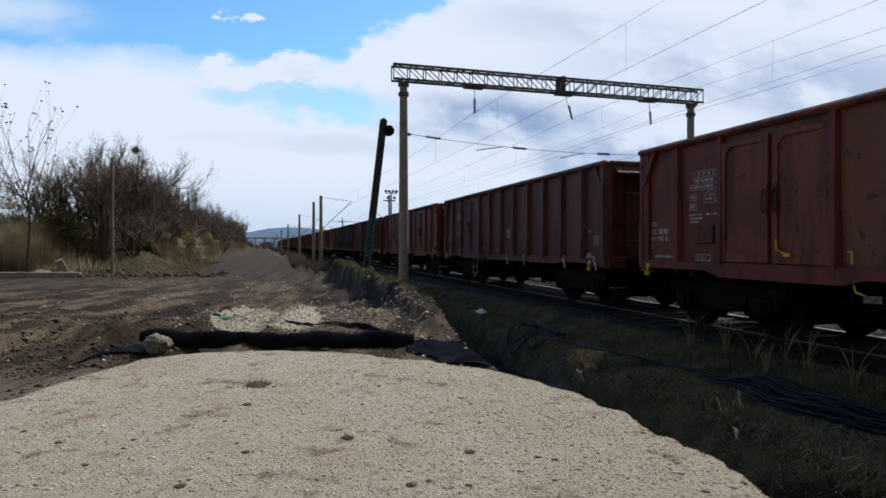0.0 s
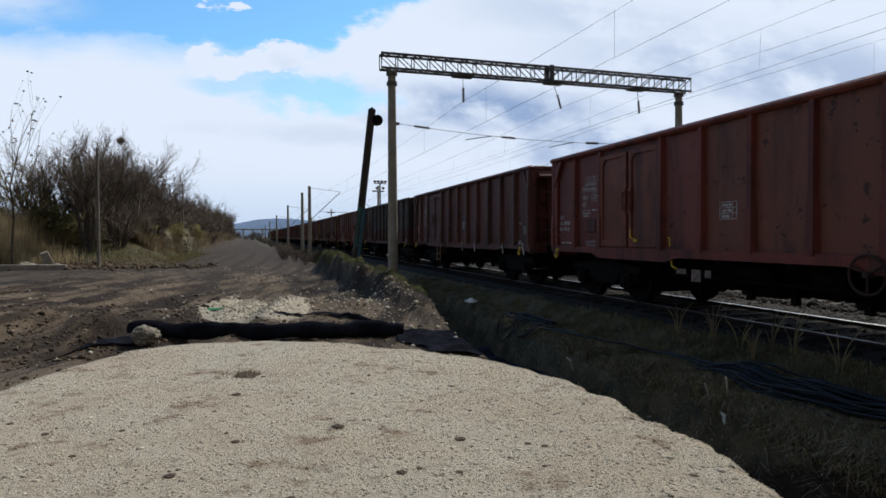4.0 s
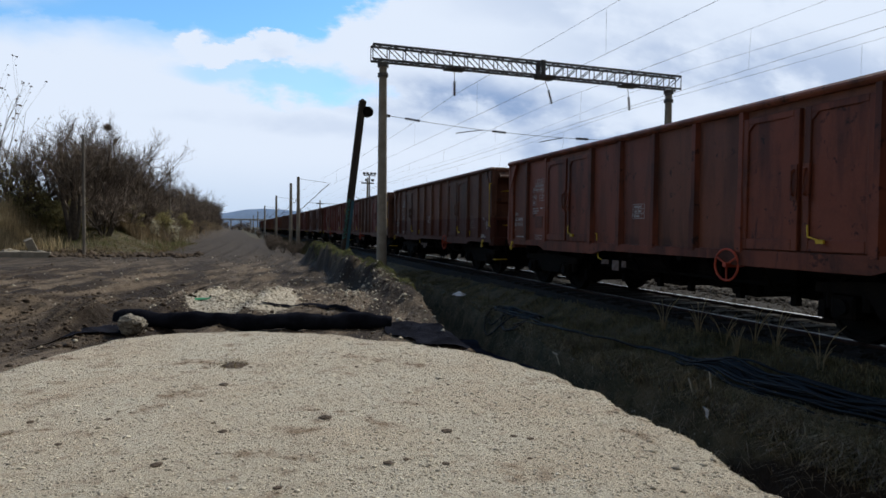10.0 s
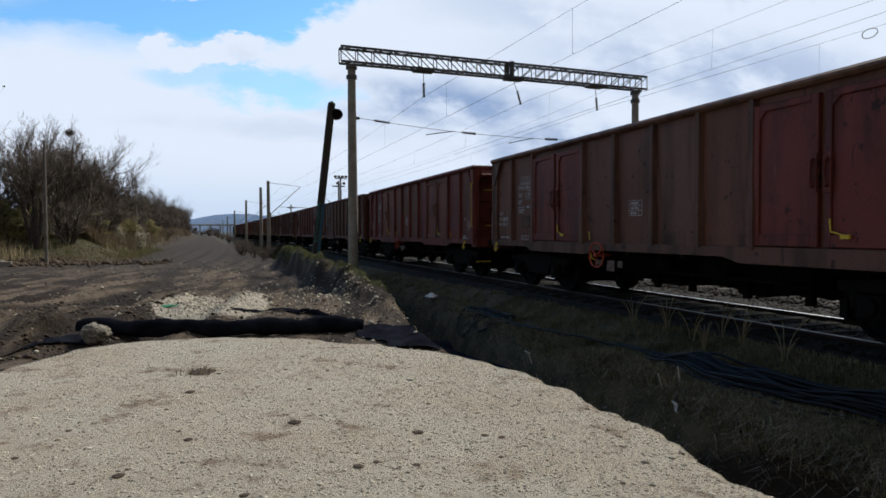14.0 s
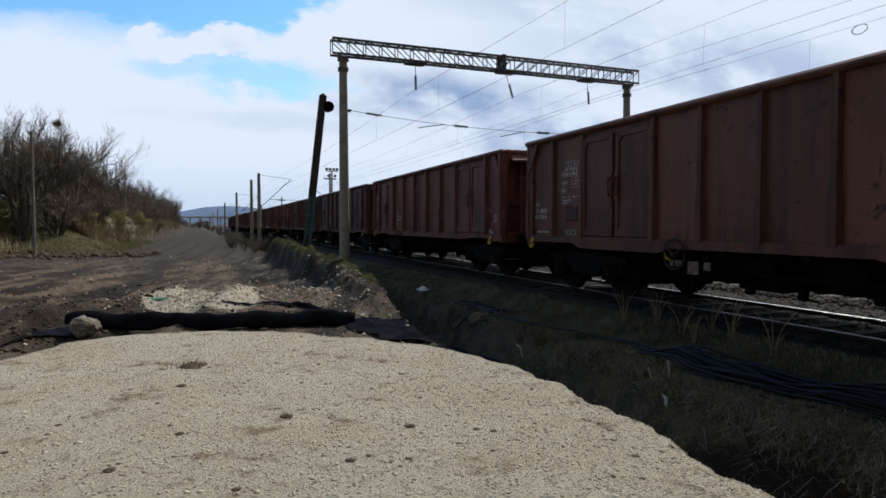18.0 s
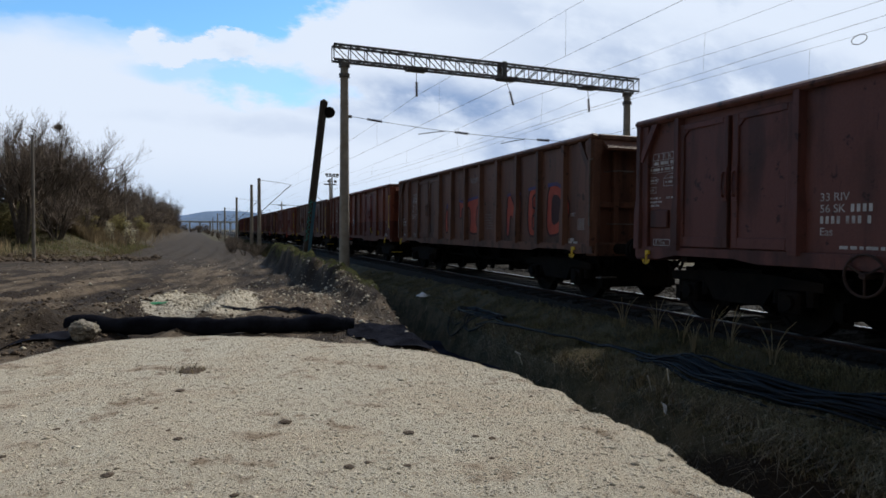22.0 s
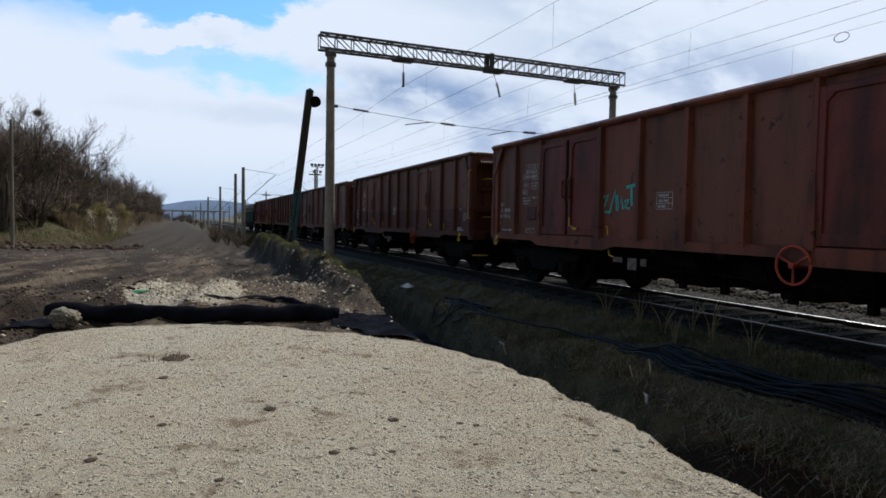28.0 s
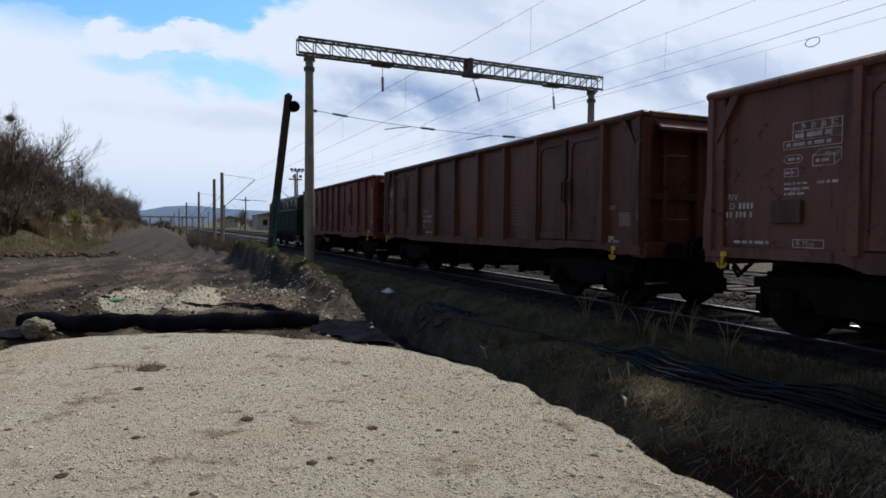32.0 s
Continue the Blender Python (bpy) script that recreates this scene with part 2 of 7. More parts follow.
def ground_material():
    """Churned soil, with dead grass, pale gravel, wheel ruts and painted shade where the sheet's own masks say so."""
    mat = bpy.data.materials.new("ground_soil")
    mat.use_nodes = True
    n = Nodes(mat.node_tree)
    at = n.add("ShaderNodeTexCoord").outputs["Object"]
    grass = n.mask("grass")
    pale = n.mask("pale")
    big = n.noise(at, 0.35, 6.0, 0.6, distort=0.5)
    mid = n.noise(at, 2.2, 6.0, 0.65)
    fine = n.noise(at, 16.0, 6.0, 0.7)
    place = n.add("ShaderNodeSeparateXYZ", {0: at})
    lanes = n.add("ShaderNodeCombineXYZ", {0: n.mask("lane"), 1: n.math("MULTIPLY", place.outputs[1], 0.16), 2: 0.0}).outputs[0]
    streak = n.noise(lanes, 1.1, 6.0, 0.62, distort=0.4)
    soil = n.mix(n.ramp(streak, 0.44, 0.58), (0.026, 0.0185, 0.0135, 1), (0.150, 0.116, 0.082, 1))
    thin = n.noise(lanes, 2.7, 6.0, 0.65, distort=0.6)
    soil = n.mix(n.ramp(thin, 0.52, 0.64, 0.0, 0.80), soil, (0.028, 0.021, 0.015, 1))
    soil = n.mix(n.ramp(thin, 0.44, 0.33, 0.0, 0.6), soil, (0.170, 0.134, 0.098, 1))
    soil = n.mix(n.ramp(big, 0.55, 0.72, 0.0, 0.6), soil, (0.060, 0.047, 0.034, 1))
    # the road beyond is trodden to an even dark brown
    soil = n.mix(n.ramp(place.outputs[1], 24.0, 50.0, 0.0, 0.93), soil, (0.046, 0.036, 0.027, 1))
    soil = n.mix(n.ramp(mid, 0.50, 0.66, 0.0, 0.45), soil, (0.032, 0.024, 0.018, 1))
    soil = n.mix(n.ramp(mid, 0.40, 0.30, 0.0, 0.35), soil, (0.175, 0.145, 0.110, 1))
    # wet mud in the ruts, plus shade painted into ditch and ridge flank
    wet = n.mask("wet")
    soil = n.mix(n.ramp(n.math("MULTIPLY_ADD", mid, 0.5, n.math("SUBTRACT", wet, 0.25)), 0.2, 0.7, 0.0, 0.85), soil, (0.026, 0.019, 0.013, 1))
    turf = n.mix(n.ramp(mid, 0.35, 0.65), (0.042, 0.041, 0.023, 1), (0.115, 0.098, 0.060, 1))
    turf = n.mix(n.ramp(big, 0.55, 0.75, 0.0, 0.6), turf, (0.036, 0.046, 0.017, 1))
    stone = n.add("ShaderNodeTexVoronoi", {"Vector": at, "Scale": 22.0, "Randomness": 1.0})
    bright = n.ramp(n.add("ShaderNodeSeparateColor", {0: stone.outputs["Color"]}).outputs[0], 0.968, 0.985)
    spot = n.math("MULTIPLY", bright, n.ramp(stone.outputs["Distance"], 0.35, 0.2))
    gravel = n.mix(n.ramp(fine, 0.35, 0.65), (0.34, 0.31, 0.25, 1), (0.52, 0.48, 0.40, 1))
    edge = n.math("MULTIPLY_ADD", mid, 0.7, n.math("SUBTRACT", grass, 0.35))
    colour = n.mix(n.ramp(edge, 0.40, 0.60), soil, turf)
    colour = n.mix(n.ramp(n.math("MULTIPLY_ADD", fine, 0.6, n.math("SUBTRACT", pale, 0.3)), 0.36, 0.52), colour, gravel)
    colour = n.mix(n.math("MULTIPLY", spot, 0.8), colour, (0.42, 0.39, 0.34, 1))
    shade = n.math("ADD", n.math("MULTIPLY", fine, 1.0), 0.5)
    colour = n.mix(1.0, colour, n.grey(shade), "MULTIPLY")
    shader = n.add("ShaderNodeBsdfPrincipled", {"Base Color": colour, "Roughness": 0.93, "Specular IOR Level": 0.2})
    hump = n.add("ShaderNodeBump", {"Strength": 1.0, "Distance": 0.055, "Height": n.math("ADD", n.math("ADD", fine, mid), n.math("MULTIPLY", spot, 0.4))})
    n.tree.links.new(hump.outputs[0], shader.inputs["Normal"])
    n.tree.links.new(shader.outputs[0], n.add("ShaderNodeOutputMaterial").inputs[0])
    return mat


def gravel_material():
    """Pale crushed limestone, single stones of slightly different colour, with damp and earthy patches."""
    mat = bpy.data.materials.new("crushed_stone")
    mat.use_nodes = True
    n = Nodes(mat.node_tree)
    at = n.add("ShaderNodeTexCoord").outputs["Object"]
    big = n.noise(at, 0.6, 5.0, 0.6, distort=0.6)
    mid = n.noise(at, 4.5, 6.0, 0.65)
    tone = n.noise(at, 48.0, 6.0, 0.8)
    dots = n.noise(at, 110.0, 2.0, 0.5)
    colour = n.mix(n.ramp(big, 0.35, 0.68), (0.415, 0.380, 0.302, 1), (0.385, 0.328, 0.246, 1))
    colour = n.mix(n.ramp(mid, 0.58, 0.74, 0.0, 0.75), colour, (0.170, 0.138, 0.100, 1))
    grey = n.noise(at, 0.9, 4.0, 0.6, distort=0.8)
    colour = n.mix(n.ramp(grey, 0.52, 0.68, 0.0, 0.5), colour, (0.420, 0.392, 0.318, 1))
    fleck = n.noise(at, 9.0, 7.0, 0.7, distort=0.5)
    colour = n.mix(n.ramp(fleck, 0.55, 0.64, 0.0, 0.7), colour, (0.215, 0.165, 0.115, 1))
    colour = n.mix(n.ramp(fleck, 0.40, 0.32, 0.0, 0.6), colour, (0.47, 0.44, 0.37, 1))
    grit = n.noise(at, 24.0, 4.0, 0.7, distort=0.4)
    colour = n.mix(n.ramp(grit, 0.60, 0.68, 0.0, 0.55), colour, (0.120, 0.098, 0.072, 1))
    stain = n.noise(at, 2.1, 6.0, 0.65, distort=0.3)
    colour = n.mix(n.ramp(stain, 0.56, 0.68), colour, (0.200, 0.150, 0.102, 1))
    shade = n.math("ADD", n.math("ADD", n.math("MULTIPLY", tone, 2.2), n.math("MULTIPLY", dots, 0.9)), -0.52)
    colour = n.mix(1.0, colour, n.grey(shade), "MULTIPLY")
    shader = n.add("ShaderNodeBsdfPrincipled", {"Base Color": colour, "Roughness": 0.9, "Specular IOR Level": 0.25})
    hump = n.add("ShaderNodeBump", {"Strength": 0.9, "Distance": 0.014, "Height": n.math("ADD", n.math("MULTIPLY", mid, 0.5), tone)})
    n.tree.links.new(hump.outputs[0], shader.inputs["Normal"])
    n.tree.links.new(shader.outputs[0], n.add("ShaderNodeOutputMaterial").inputs[0])
    return mat


SOIL, GRAVEL = ground_material(), gravel_material()
PAINT = wagon_paint("wagon_paint")
SHEET = wagon_paint("wagon_sheet_paint", 1.0, True)
IRON = surface("black_iron", (0.004, 0.0038, 0.0037), (0.010, 0.0085, 0.0075), 5, 0.8, 0.0, 0.4, 60, dirt=(0.013, 0.0095, 0.0075), gloss=0.08)
STEEL = surface("dull_steel", (0.10, 0.095, 0.09), (0.17, 0.155, 0.14), 6, 0.5, 0.6, 0.2, 50, dirt=(0.075, 0.045, 0.03))
RAIL_HEAD = surface("polished_rail", (0.50, 0.50, 0.50), (0.38, 0.38, 0.38), 3, 0.27, 1.0, 0.05, 80)
DULL_RAIL = surface("dull_rail", (0.20, 0.20, 0.20), (0.13, 0.13, 0.13), 3, 0.4, 1.0, 0.05, 80)
RUST = surface("rusty_steel", (0.026, 0.014, 0.011), (0.042, 0.023, 0.017), 7, 0.85, 0.0, 0.5, 70)
CONCRETE = surface("grey_concrete", (0.26, 0.235, 0.195), (0.36, 0.33, 0.28), 2.5, 0.9, 0.0, 0.4, 45, dirt=(0.15, 0.14, 0.12), dirt_at=(0.55, 0.8))
OLD_CONCRETE = surface("old_concrete_sleeper", (0.05, 0.047, 0.041), (0.115, 0.108, 0.094), 5.0, 0.9, 0.0, 0.6, 40, dirt=(0.06, 0.05, 0.04), dirt_at=(0.50, 0.66), dirt_scale=4.0, random_by=0.35)
PALE_BALLAST = surface("pale_broken_stone", (0.026, 0.0245, 0.0215), (0.085, 0.081, 0.073), 20.0, 0.95, 0.0, 0.6, 60, random_by=0.6, island=True)
# sleeper colour nearly black: shade beneath the train painted in
SLEEPER = surface("stained_sleeper", (0.006, 0.0055, 0.005), (0.016, 0.014, 0.012), 3.0, 0.9, 0.0, 0.5, 40, random_by=0.25)
# dirty ballast, its colour taken near black for the shade under the wagons
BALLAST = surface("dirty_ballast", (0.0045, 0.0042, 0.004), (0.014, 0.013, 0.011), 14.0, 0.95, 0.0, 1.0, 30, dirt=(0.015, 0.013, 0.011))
OLD_WOOD = surface("weathered_pole", (0.035, 0.030, 0.026), (0.085, 0.072, 0.060), 3.0, 0.9, 0.0, 0.5, 30, stretch=(5, 5, 0.5))
LATTICE = surface("painted_lattice", (0.05, 0.055, 0.06), (0.11, 0.115, 0.12), 3.0, 0.6, 0.2, 0.2, 40, dirt=(0.07, 0.045, 0.03))
CERAMIC = surface("brown_ceramic", (0.030, 0.020, 0.016), (0.055, 0.035, 0.028), 8.0, 0.3, 0.0, 0.05, 30, gloss=0.5)
WIRE = surface("copper_wire", (0.05, 0.05, 0.052), (0.10, 0.095, 0.09), 2.0, 0.5, 0.5, 0.0, 30)
CABLE = surface("black_cable_sheath", (0.0022, 0.0024, 0.0034), (0.0045, 0.005, 0.007), 3.0, 0.55, 0.0, 0.1, 50, gloss=0.22)
FABRIC = surface("black_geotextile", (0.008, 0.0088, 0.0125), (0.020, 0.022, 0.031), 2.5, 0.9, 0.0, 0.8, 60, gloss=0.0)
ROCK = surface("pale_rock", (0.16, 0.145, 0.12), (0.36, 0.33, 0.27), 6.0, 0.95, 0.0, 1.0, 30, dirt=(0.07, 0.065, 0.04), dirt_scale=5.0)
PEBBLE = surface("loose_pebbles", (0.36, 0.322, 0.252), (0.57, 0.525, 0.425), 14.0, 0.9, 0.0, 0.3, 90, random_by=0.42, island=True, dirt=(0.205, 0.158, 0.110), dirt_at=(0.56, 0.68), dirt_scale=2.1)
CLOD = surface("earth_clods", (0.048, 0.035, 0.025), (0.105, 0.078, 0.055), 12.0, 0.95, 0.0, 0.8, 60, random_by=0.35, island=True)
BALLAST_STONE = surface("broken_ballast", (0.016, 0.0145, 0.013), (0.048, 0.043, 0.037), 20.0, 0.95, 0.0, 0.6, 60, random_by=0.6, island=True)
DRY_GRASS = surface("dry_grass", (0.105, 0.080, 0.042), (0.19, 0.15, 0.085), 3.0, 0.9, 0.0, 0.0, 30, random_by=0.55, island=True, leaf=0.5)
DULL_GRASS = surface("dull_grass", (0.032, 0.032, 0.016), (0.085, 0.074, 0.042), 2.0, 0.9, 0.0, 0.0, 30, random_by=0.6, island=True, leaf=0.5)
VERGE_GRASS = surface("verge_grass", (0.085, 0.082, 0.037), (0.230, 0.195, 0.110), 1.4, 0.9, 0.0, 0.0, 30, random_by=0.6, island=True, leaf=0.4)
REED = surface("dry_reed", (0.28, 0.225, 0.135), (0.46, 0.38, 0.24), 0.6, 0.9, 0.0, 0.0, 20, random_by=0.5, island=True, leaf=0.5)
BANK_GRASS = surface("bank_grass", (0.150, 0.120, 0.070), (0.33, 0.275, 0.175), 2.2, 0.9, 0.0, 0.0, 30, random_by=0.65, island=True, leaf=0.4)
PALE_STALK = surface("bleached_stalk", (0.42, 0.38, 0.30), (0.58, 0.54, 0.45), 8.0, 0.9, 0.0, 0.0, 30)
ROOTS = surface("dry_roots", (0.11, 0.088, 0.062), (0.24, 0.195, 0.145), 3.0, 0.9, 0.0, 0.0, 30, random_by=0.6, island=True)
GREEN_GRASS = surface("green_grass", (0.095, 0.106, 0.042), (0.155, 0.160, 0.074), 2.0, 0.9, 0.0, 0.0, 30, random_by=0.5, island=True, leaf=0.5)
GREY_WOOD = surface("bleached_pole", (0.15, 0.135, 0.118), (0.25, 0.23, 0.20), 3.0, 0.9, 0.0, 0.4, 30, stretch=(5, 5, 0.5))
BARK = surface("grey_bark", (0.055, 0.047, 0.040), (0.105, 0.092, 0.080), 5.0, 0.95, 0.0, 0.4, 40)
TWIG = surface("bare_twigs", (0.120, 0.097, 0.080), (0.210, 0.174, 0.144), 1.0, 0.95, 0.0, 0.0, 20, random_by=0.35, island=True)
BRAMBLE = surface("dead_bramble", (0.150, 0.118, 0.078), (0.27, 0.215, 0.135), 0.8, 0.95, 0.0, 0.0, 20, random_by=0.5, island=True, leaf=0.35)
EVERGREEN = surface("olive_leaves", (0.19, 0.175, 0.08), (0.33, 0.29, 0.14), 1.2, 0.8, 0.0, 0.0, 20, random_by=0.5, island=True, leaf=0.5)
THICKET = surface("thicket_twigs", (0.150, 0.124, 0.100), (0.27, 0.22, 0.170), 0.5, 0.95, 0.0, 0.0, 20, random_by=0.5, island=True, leaf=0.35)
WHITE = surface("faded_white_paint", (0.48, 0.47, 0.46), (0.27, 0.26, 0.25), 5.0, 0.8, 0.0, 0.0, 40, dirt=(0.20, 0.15, 0.13), dirt_at=(0.5, 0.72), dirt_scale=6.0)
YELLOW = surface("yellow_paint", (0.62, 0.44, 0.03), (0.48, 0.32, 0.03), 6.0, 0.6, 0.0, 0.0, 40, dirt=(0.12, 0.08, 0.03), dirt_at=(0.56, 0.75), dirt_scale=5.0)
ORANGE = surface("orange_red_paint", (0.44, 0.070, 0.030), (0.28, 0.045, 0.025), 5.0, 0.6, 0.0, 0.0, 40)
SPRAY_RED = surface("orange_red_spray", (0.40, 0.070, 0.035), (0.26, 0.045, 0.028), 3.5, 0.7, 0.0, 0.0, 40)
SPRAY_EDGE = surface("dark_spray_edge", (0.030, 0.010, 0.010), (0.045, 0.014, 0.012), 2.5, 0.7, 0.0, 0.0, 40)
FAINT = surface("worn_white_print", (0.20, 0.16, 0.145), (0.11, 0.08, 0.07), 9.0, 0.8, 0.0, 0.0, 40)
SPRAY_BLUE = surface("blue_spray", (0.045, 0.045, 0.14), (0.075, 0.045, 0.09), 2.5, 0.7, 0.0, 0.0, 40)
SPRAY_TEAL = surface("teal_spray", (0.055, 0.47, 0.39), (0.06, 0.34, 0.30), 2.5, 0.7, 0.0, 0.0, 40)
SPRAY_YELLOW = surface("ochre_spray", (0.33, 0.20, 0.025), (0.22, 0.13, 0.03), 2.5, 0.7, 0.0, 0.0, 40)
POLE_BLUE = surface("blue_pole_paint", (0.035, 0.105, 0.165), (0.055, 0.14, 0.18), 2.5, 0.7, 0.0, 0.2, 40, dirt=(0.04, 0.036, 0.03))
PLASTIC_WHITE = surface("white_plastic", (0.72, 0.73, 0.74), (0.60, 0.61, 0.63), 8.0, 0.5, 0.0, 0.1, 40)
PLASTIC_GREEN = surface("green_plastic", (0.04, 0.30, 0.14), (0.05, 0.22, 0.12), 8.0, 0.5, 0.0, 0.1, 40)
LOCO_GREEN = surface("dark_green_enamel", (0.008, 0.036, 0.024), (0.012, 0.030, 0.022), 2.5, 0.75, 0.0, 0.05, 40, dirt=(0.02, 0.018, 0.015), gloss=0.08)
LOCO_ROOF = surface("loco_roof_grey", (0.022, 0.022, 0.021), (0.04, 0.039, 0.036), 3.0, 0.75, 0.0, 0.2, 40)
DARK_GLASS = surface("dark_glass", (0.010, 0.011, 0.012), (0.016, 0.017, 0.018), 1.0, 0.12, 0.0, 0.0, 10, gloss=0.6)
# viaduct concrete with the haze of distance painted into its pale blue
FAR_PALE = surface("hazy_concrete", (0.74, 0.78, 0.84), (0.66, 0.70, 0.77), 0.4, 0.9, 0.0, 0.0, 4)
FAR_SCRUB = surface("far_scrub", (0.12, 0.105, 0.085), (0.20, 0.18, 0.14), 0.15, 0.95, 0.0, 0.0, 1.5)
# distance haze painted into the hills' blue base colour
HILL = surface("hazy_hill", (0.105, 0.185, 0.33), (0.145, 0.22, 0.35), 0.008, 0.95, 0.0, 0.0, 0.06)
FAR_WALL = surface("far_plaster", (0.50, 0.49, 0.47), (0.42, 0.41, 0.40), 0.4, 0.9, 0.0, 0.0, 4)
FAR_ROOF = surface("far_roof", (0.17, 0.15, 0.145), (0.24, 0.21, 0.19), 0.4, 0.9, 0.0, 0.0, 4)
BLOSSOM = surface("cream_blossom", (0.50, 0.47, 0.36), (0.36, 0.34, 0.24), 1.0, 0.9, 0.0, 0.0, 20, random_by=0.4, island=True, leaf=0.5)

# ---- mesh helpers ----
def thing(name, at, label, category, group="", kind=""):
    """A top-level Empty at a thing's base."""
    ob = new(name)
    ob.empty_display_size = 0.2
    ob.matrix_basis = at if isinstance(at, Matrix) else Matrix.Translation(at)
    return tagged(ob, label, category, group, kind)


def mesh_of(name, bm, material, smooth=False):
    me = bpy.data.meshes.new(name)
    bmesh.ops.recalc_face_normals(bm, faces=bm.faces)
    bm.to_mesh(me)
    bm.free()
    for m in material if isinstance(material, (list, tuple)) else [material]:
        me.materials.append(m)
    if smooth:
        me.polygons.foreach_set("use_smooth", [True] * len(me.polygons))
    return me


def part(name, bm, material, parent, label="", smooth=False, at=None):
    """Links a bmesh, or a mesh that is shared already, as one mesh object under a thing or a part."""
    me = bm if isinstance(bm, bpy.types.Mesh) else mesh_of(name, bm, material, smooth)
    ob = new(name, me)
    ob.parent = parent
    if at is not None:
        ob.matrix_basis = at if isinstance(at, Matrix) else Matrix.Translation(at)
    return tagged(ob, label)


def solid(name, bm, material, label, category, group="", kind="", smooth=False, at=None):
    """A top-level thing made of one mesh."""
    ob = part(name, bm, material, None, "", smooth, at)
    return tagged(ob, label, category, group, kind)


def box(bm, x0, x1, y0, y1, z0, z1, bevel=0.0):
    m = Matrix.Translation(((x0 + x1) / 2, (y0 + y1) / 2, (z0 + z1) / 2)) @ Matrix.Diagonal((abs(x1 - x0), abs(y1 - y0), abs(z1 - z0), 1))
    verts = bmesh.ops.create_cube(bm, size=1, matrix=m)["verts"]
    if bevel:
        bmesh.ops.bevel(bm, geom=list({e for v in verts for e in v.link_edges}), offset=bevel, segments=1, affect="EDGES")
    return bm


def rod(bm, a, b, r0, r1=None, n=8):
    """A closed round bar from a to b."""
    a, b = Vector(a), Vector(b)
    m = Matrix.Translation((a + b) / 2) @ (b - a).to_track_quat("Z", "Y").to_matrix().to_4x4()
    bmesh.ops.create_cone(bm, cap_ends=True, segments=n, radius1=r0, radius2=r0 if r1 is None else r1, depth=(b - a).length, matrix=m)
    return bm


def sweep(bm, points, r, n=6):
    """A tube along points; r is one radius or one for each point."""
    points = [Vector(p) for p in points]
    radii = r if isinstance(r, (list, tuple)) else [r] * len(points)
    rings = []
    for i, p in enumerate(points):
        way = points[min(i + 1, len(points) - 1)] - points[max(i - 1, 0)]
        q = way.to_track_quat("Z", "Y").to_matrix()
        rings.append([bm.verts.new(p + q @ Vector((radii[i] * math.cos(k * math.tau / n), radii[i] * math.sin(k * math.tau / n), 0))) for k in range(n)])
    for u, v in zip(rings, rings[1:]):
        for k in range(n):
            bm.faces.new((u[k], u[(k + 1) % n], v[(k + 1) % n], v[k]))
    bm.faces.new(rings[0][::-1]), bm.faces.new(rings[-1])
    return bm


def prism(bm, outline, y0, y1, axis=1):
    """An outline of (a, b) drawn out along an axis: 0 = (y, z), 1 = (x, z), 2 = (x, y)."""
    def at(a, b, c):
        return ((c, a, b), (a, c, b), (a, b, c))[axis]
    lo = [bm.verts.new(at(a, b, y0)) for a, b in outline]
    hi = [bm.verts.new(at(a, b, y1)) for a, b in outline]
    bm.faces.new(lo[::-1]), bm.faces.new(hi)
    for k in range(len(lo)):
        j = (k + 1) % len(lo)
        bm.faces.new((lo[k], lo[j], hi[j], hi[k]))
    return bm


def mesh_from(name, verts, faces, material, smooth=False):
    """A mesh from numpy arrays; faces all have the same number of corners."""
    me = bpy.data.meshes.new(name)
    faces = np.asarray(faces, dtype=np.int32)
    corners = faces.shape[1]
    me.vertices.add(len(verts))
    me.vertices.foreach_set("co", np.asarray(verts, dtype=np.float32).ravel())
    me.loops.add(faces.size)
    me.loops.foreach_set("vertex_index", faces.ravel())
    me.polygons.add(len(faces))
    me.polygons.foreach_set("loop_start", np.arange(0, faces.size, corners, dtype=np.int32))
    me.update(calc_edges=True)
    me.materials.append(material)
    if smooth:
        me.polygons.foreach_set("use_smooth", [True] * len(faces))
    me.validate()
    return me


RNG = np.random.default_rng(7)
WAVES = [(RNG.normal(0, 1), RNG.normal(0, 1), RNG.uniform(0, 6.28)) for _ in range(14)]


def rough_field(x, y, size):
    """Smooth random heights between about -1 and 1, with bumps of the given size in metres."""
    total = 0
    for kx, ky, phase in WAVES:
        total = total + np.sin(kx * x * 3.1 / size + phase + 1.3 * np.sin(ky * y * 1.7 / size)) * np.sin(ky * y * 3.1 / size + 2 * phase)
    return total / 5.0


def step(v, lo, hi):
    t = np.clip((v - lo) / (hi - lo), 0, 1)
    return t * t * (3 - 2 * t)


# ---- ground ----
OFFSETS = (0.0, 4.2, 8.45)  # the three tracks, from the middle of the near one
WIRES_X = (8.64, 12.85, 17.1)  # the overhead lines, where they pass the portal
CLIMB = 0.0060


def line_x(y):
    """Middle of the near track: it runs out to the right, then bends back to straight ahead."""
    bend = np.clip(y - 15.0, 0.0, 58.75)
    return 8.40 + 0.0188 * (np.minimum(y, 73.75) - 8.0) - 0.00016 * bend * bend


def line_z(y):
    """Height of the rail heads: a slight even climb."""
    return CLIMB * (y - 8.0)


def line_pose(y):
    """Pose of a vehicle whose middle stands at y on the near track."""
    a, b = y - 4.5, y + 4.5
    x0, x1 = float(line_x(a)), float(line_x(b))
    return pose((x0 + x1) / 2, y, (line_z(a) + line_z(b)) / 2, math.degrees(math.atan(CLIMB)), 0, -math.degrees(math.atan2(x1 - x0, b - a)))


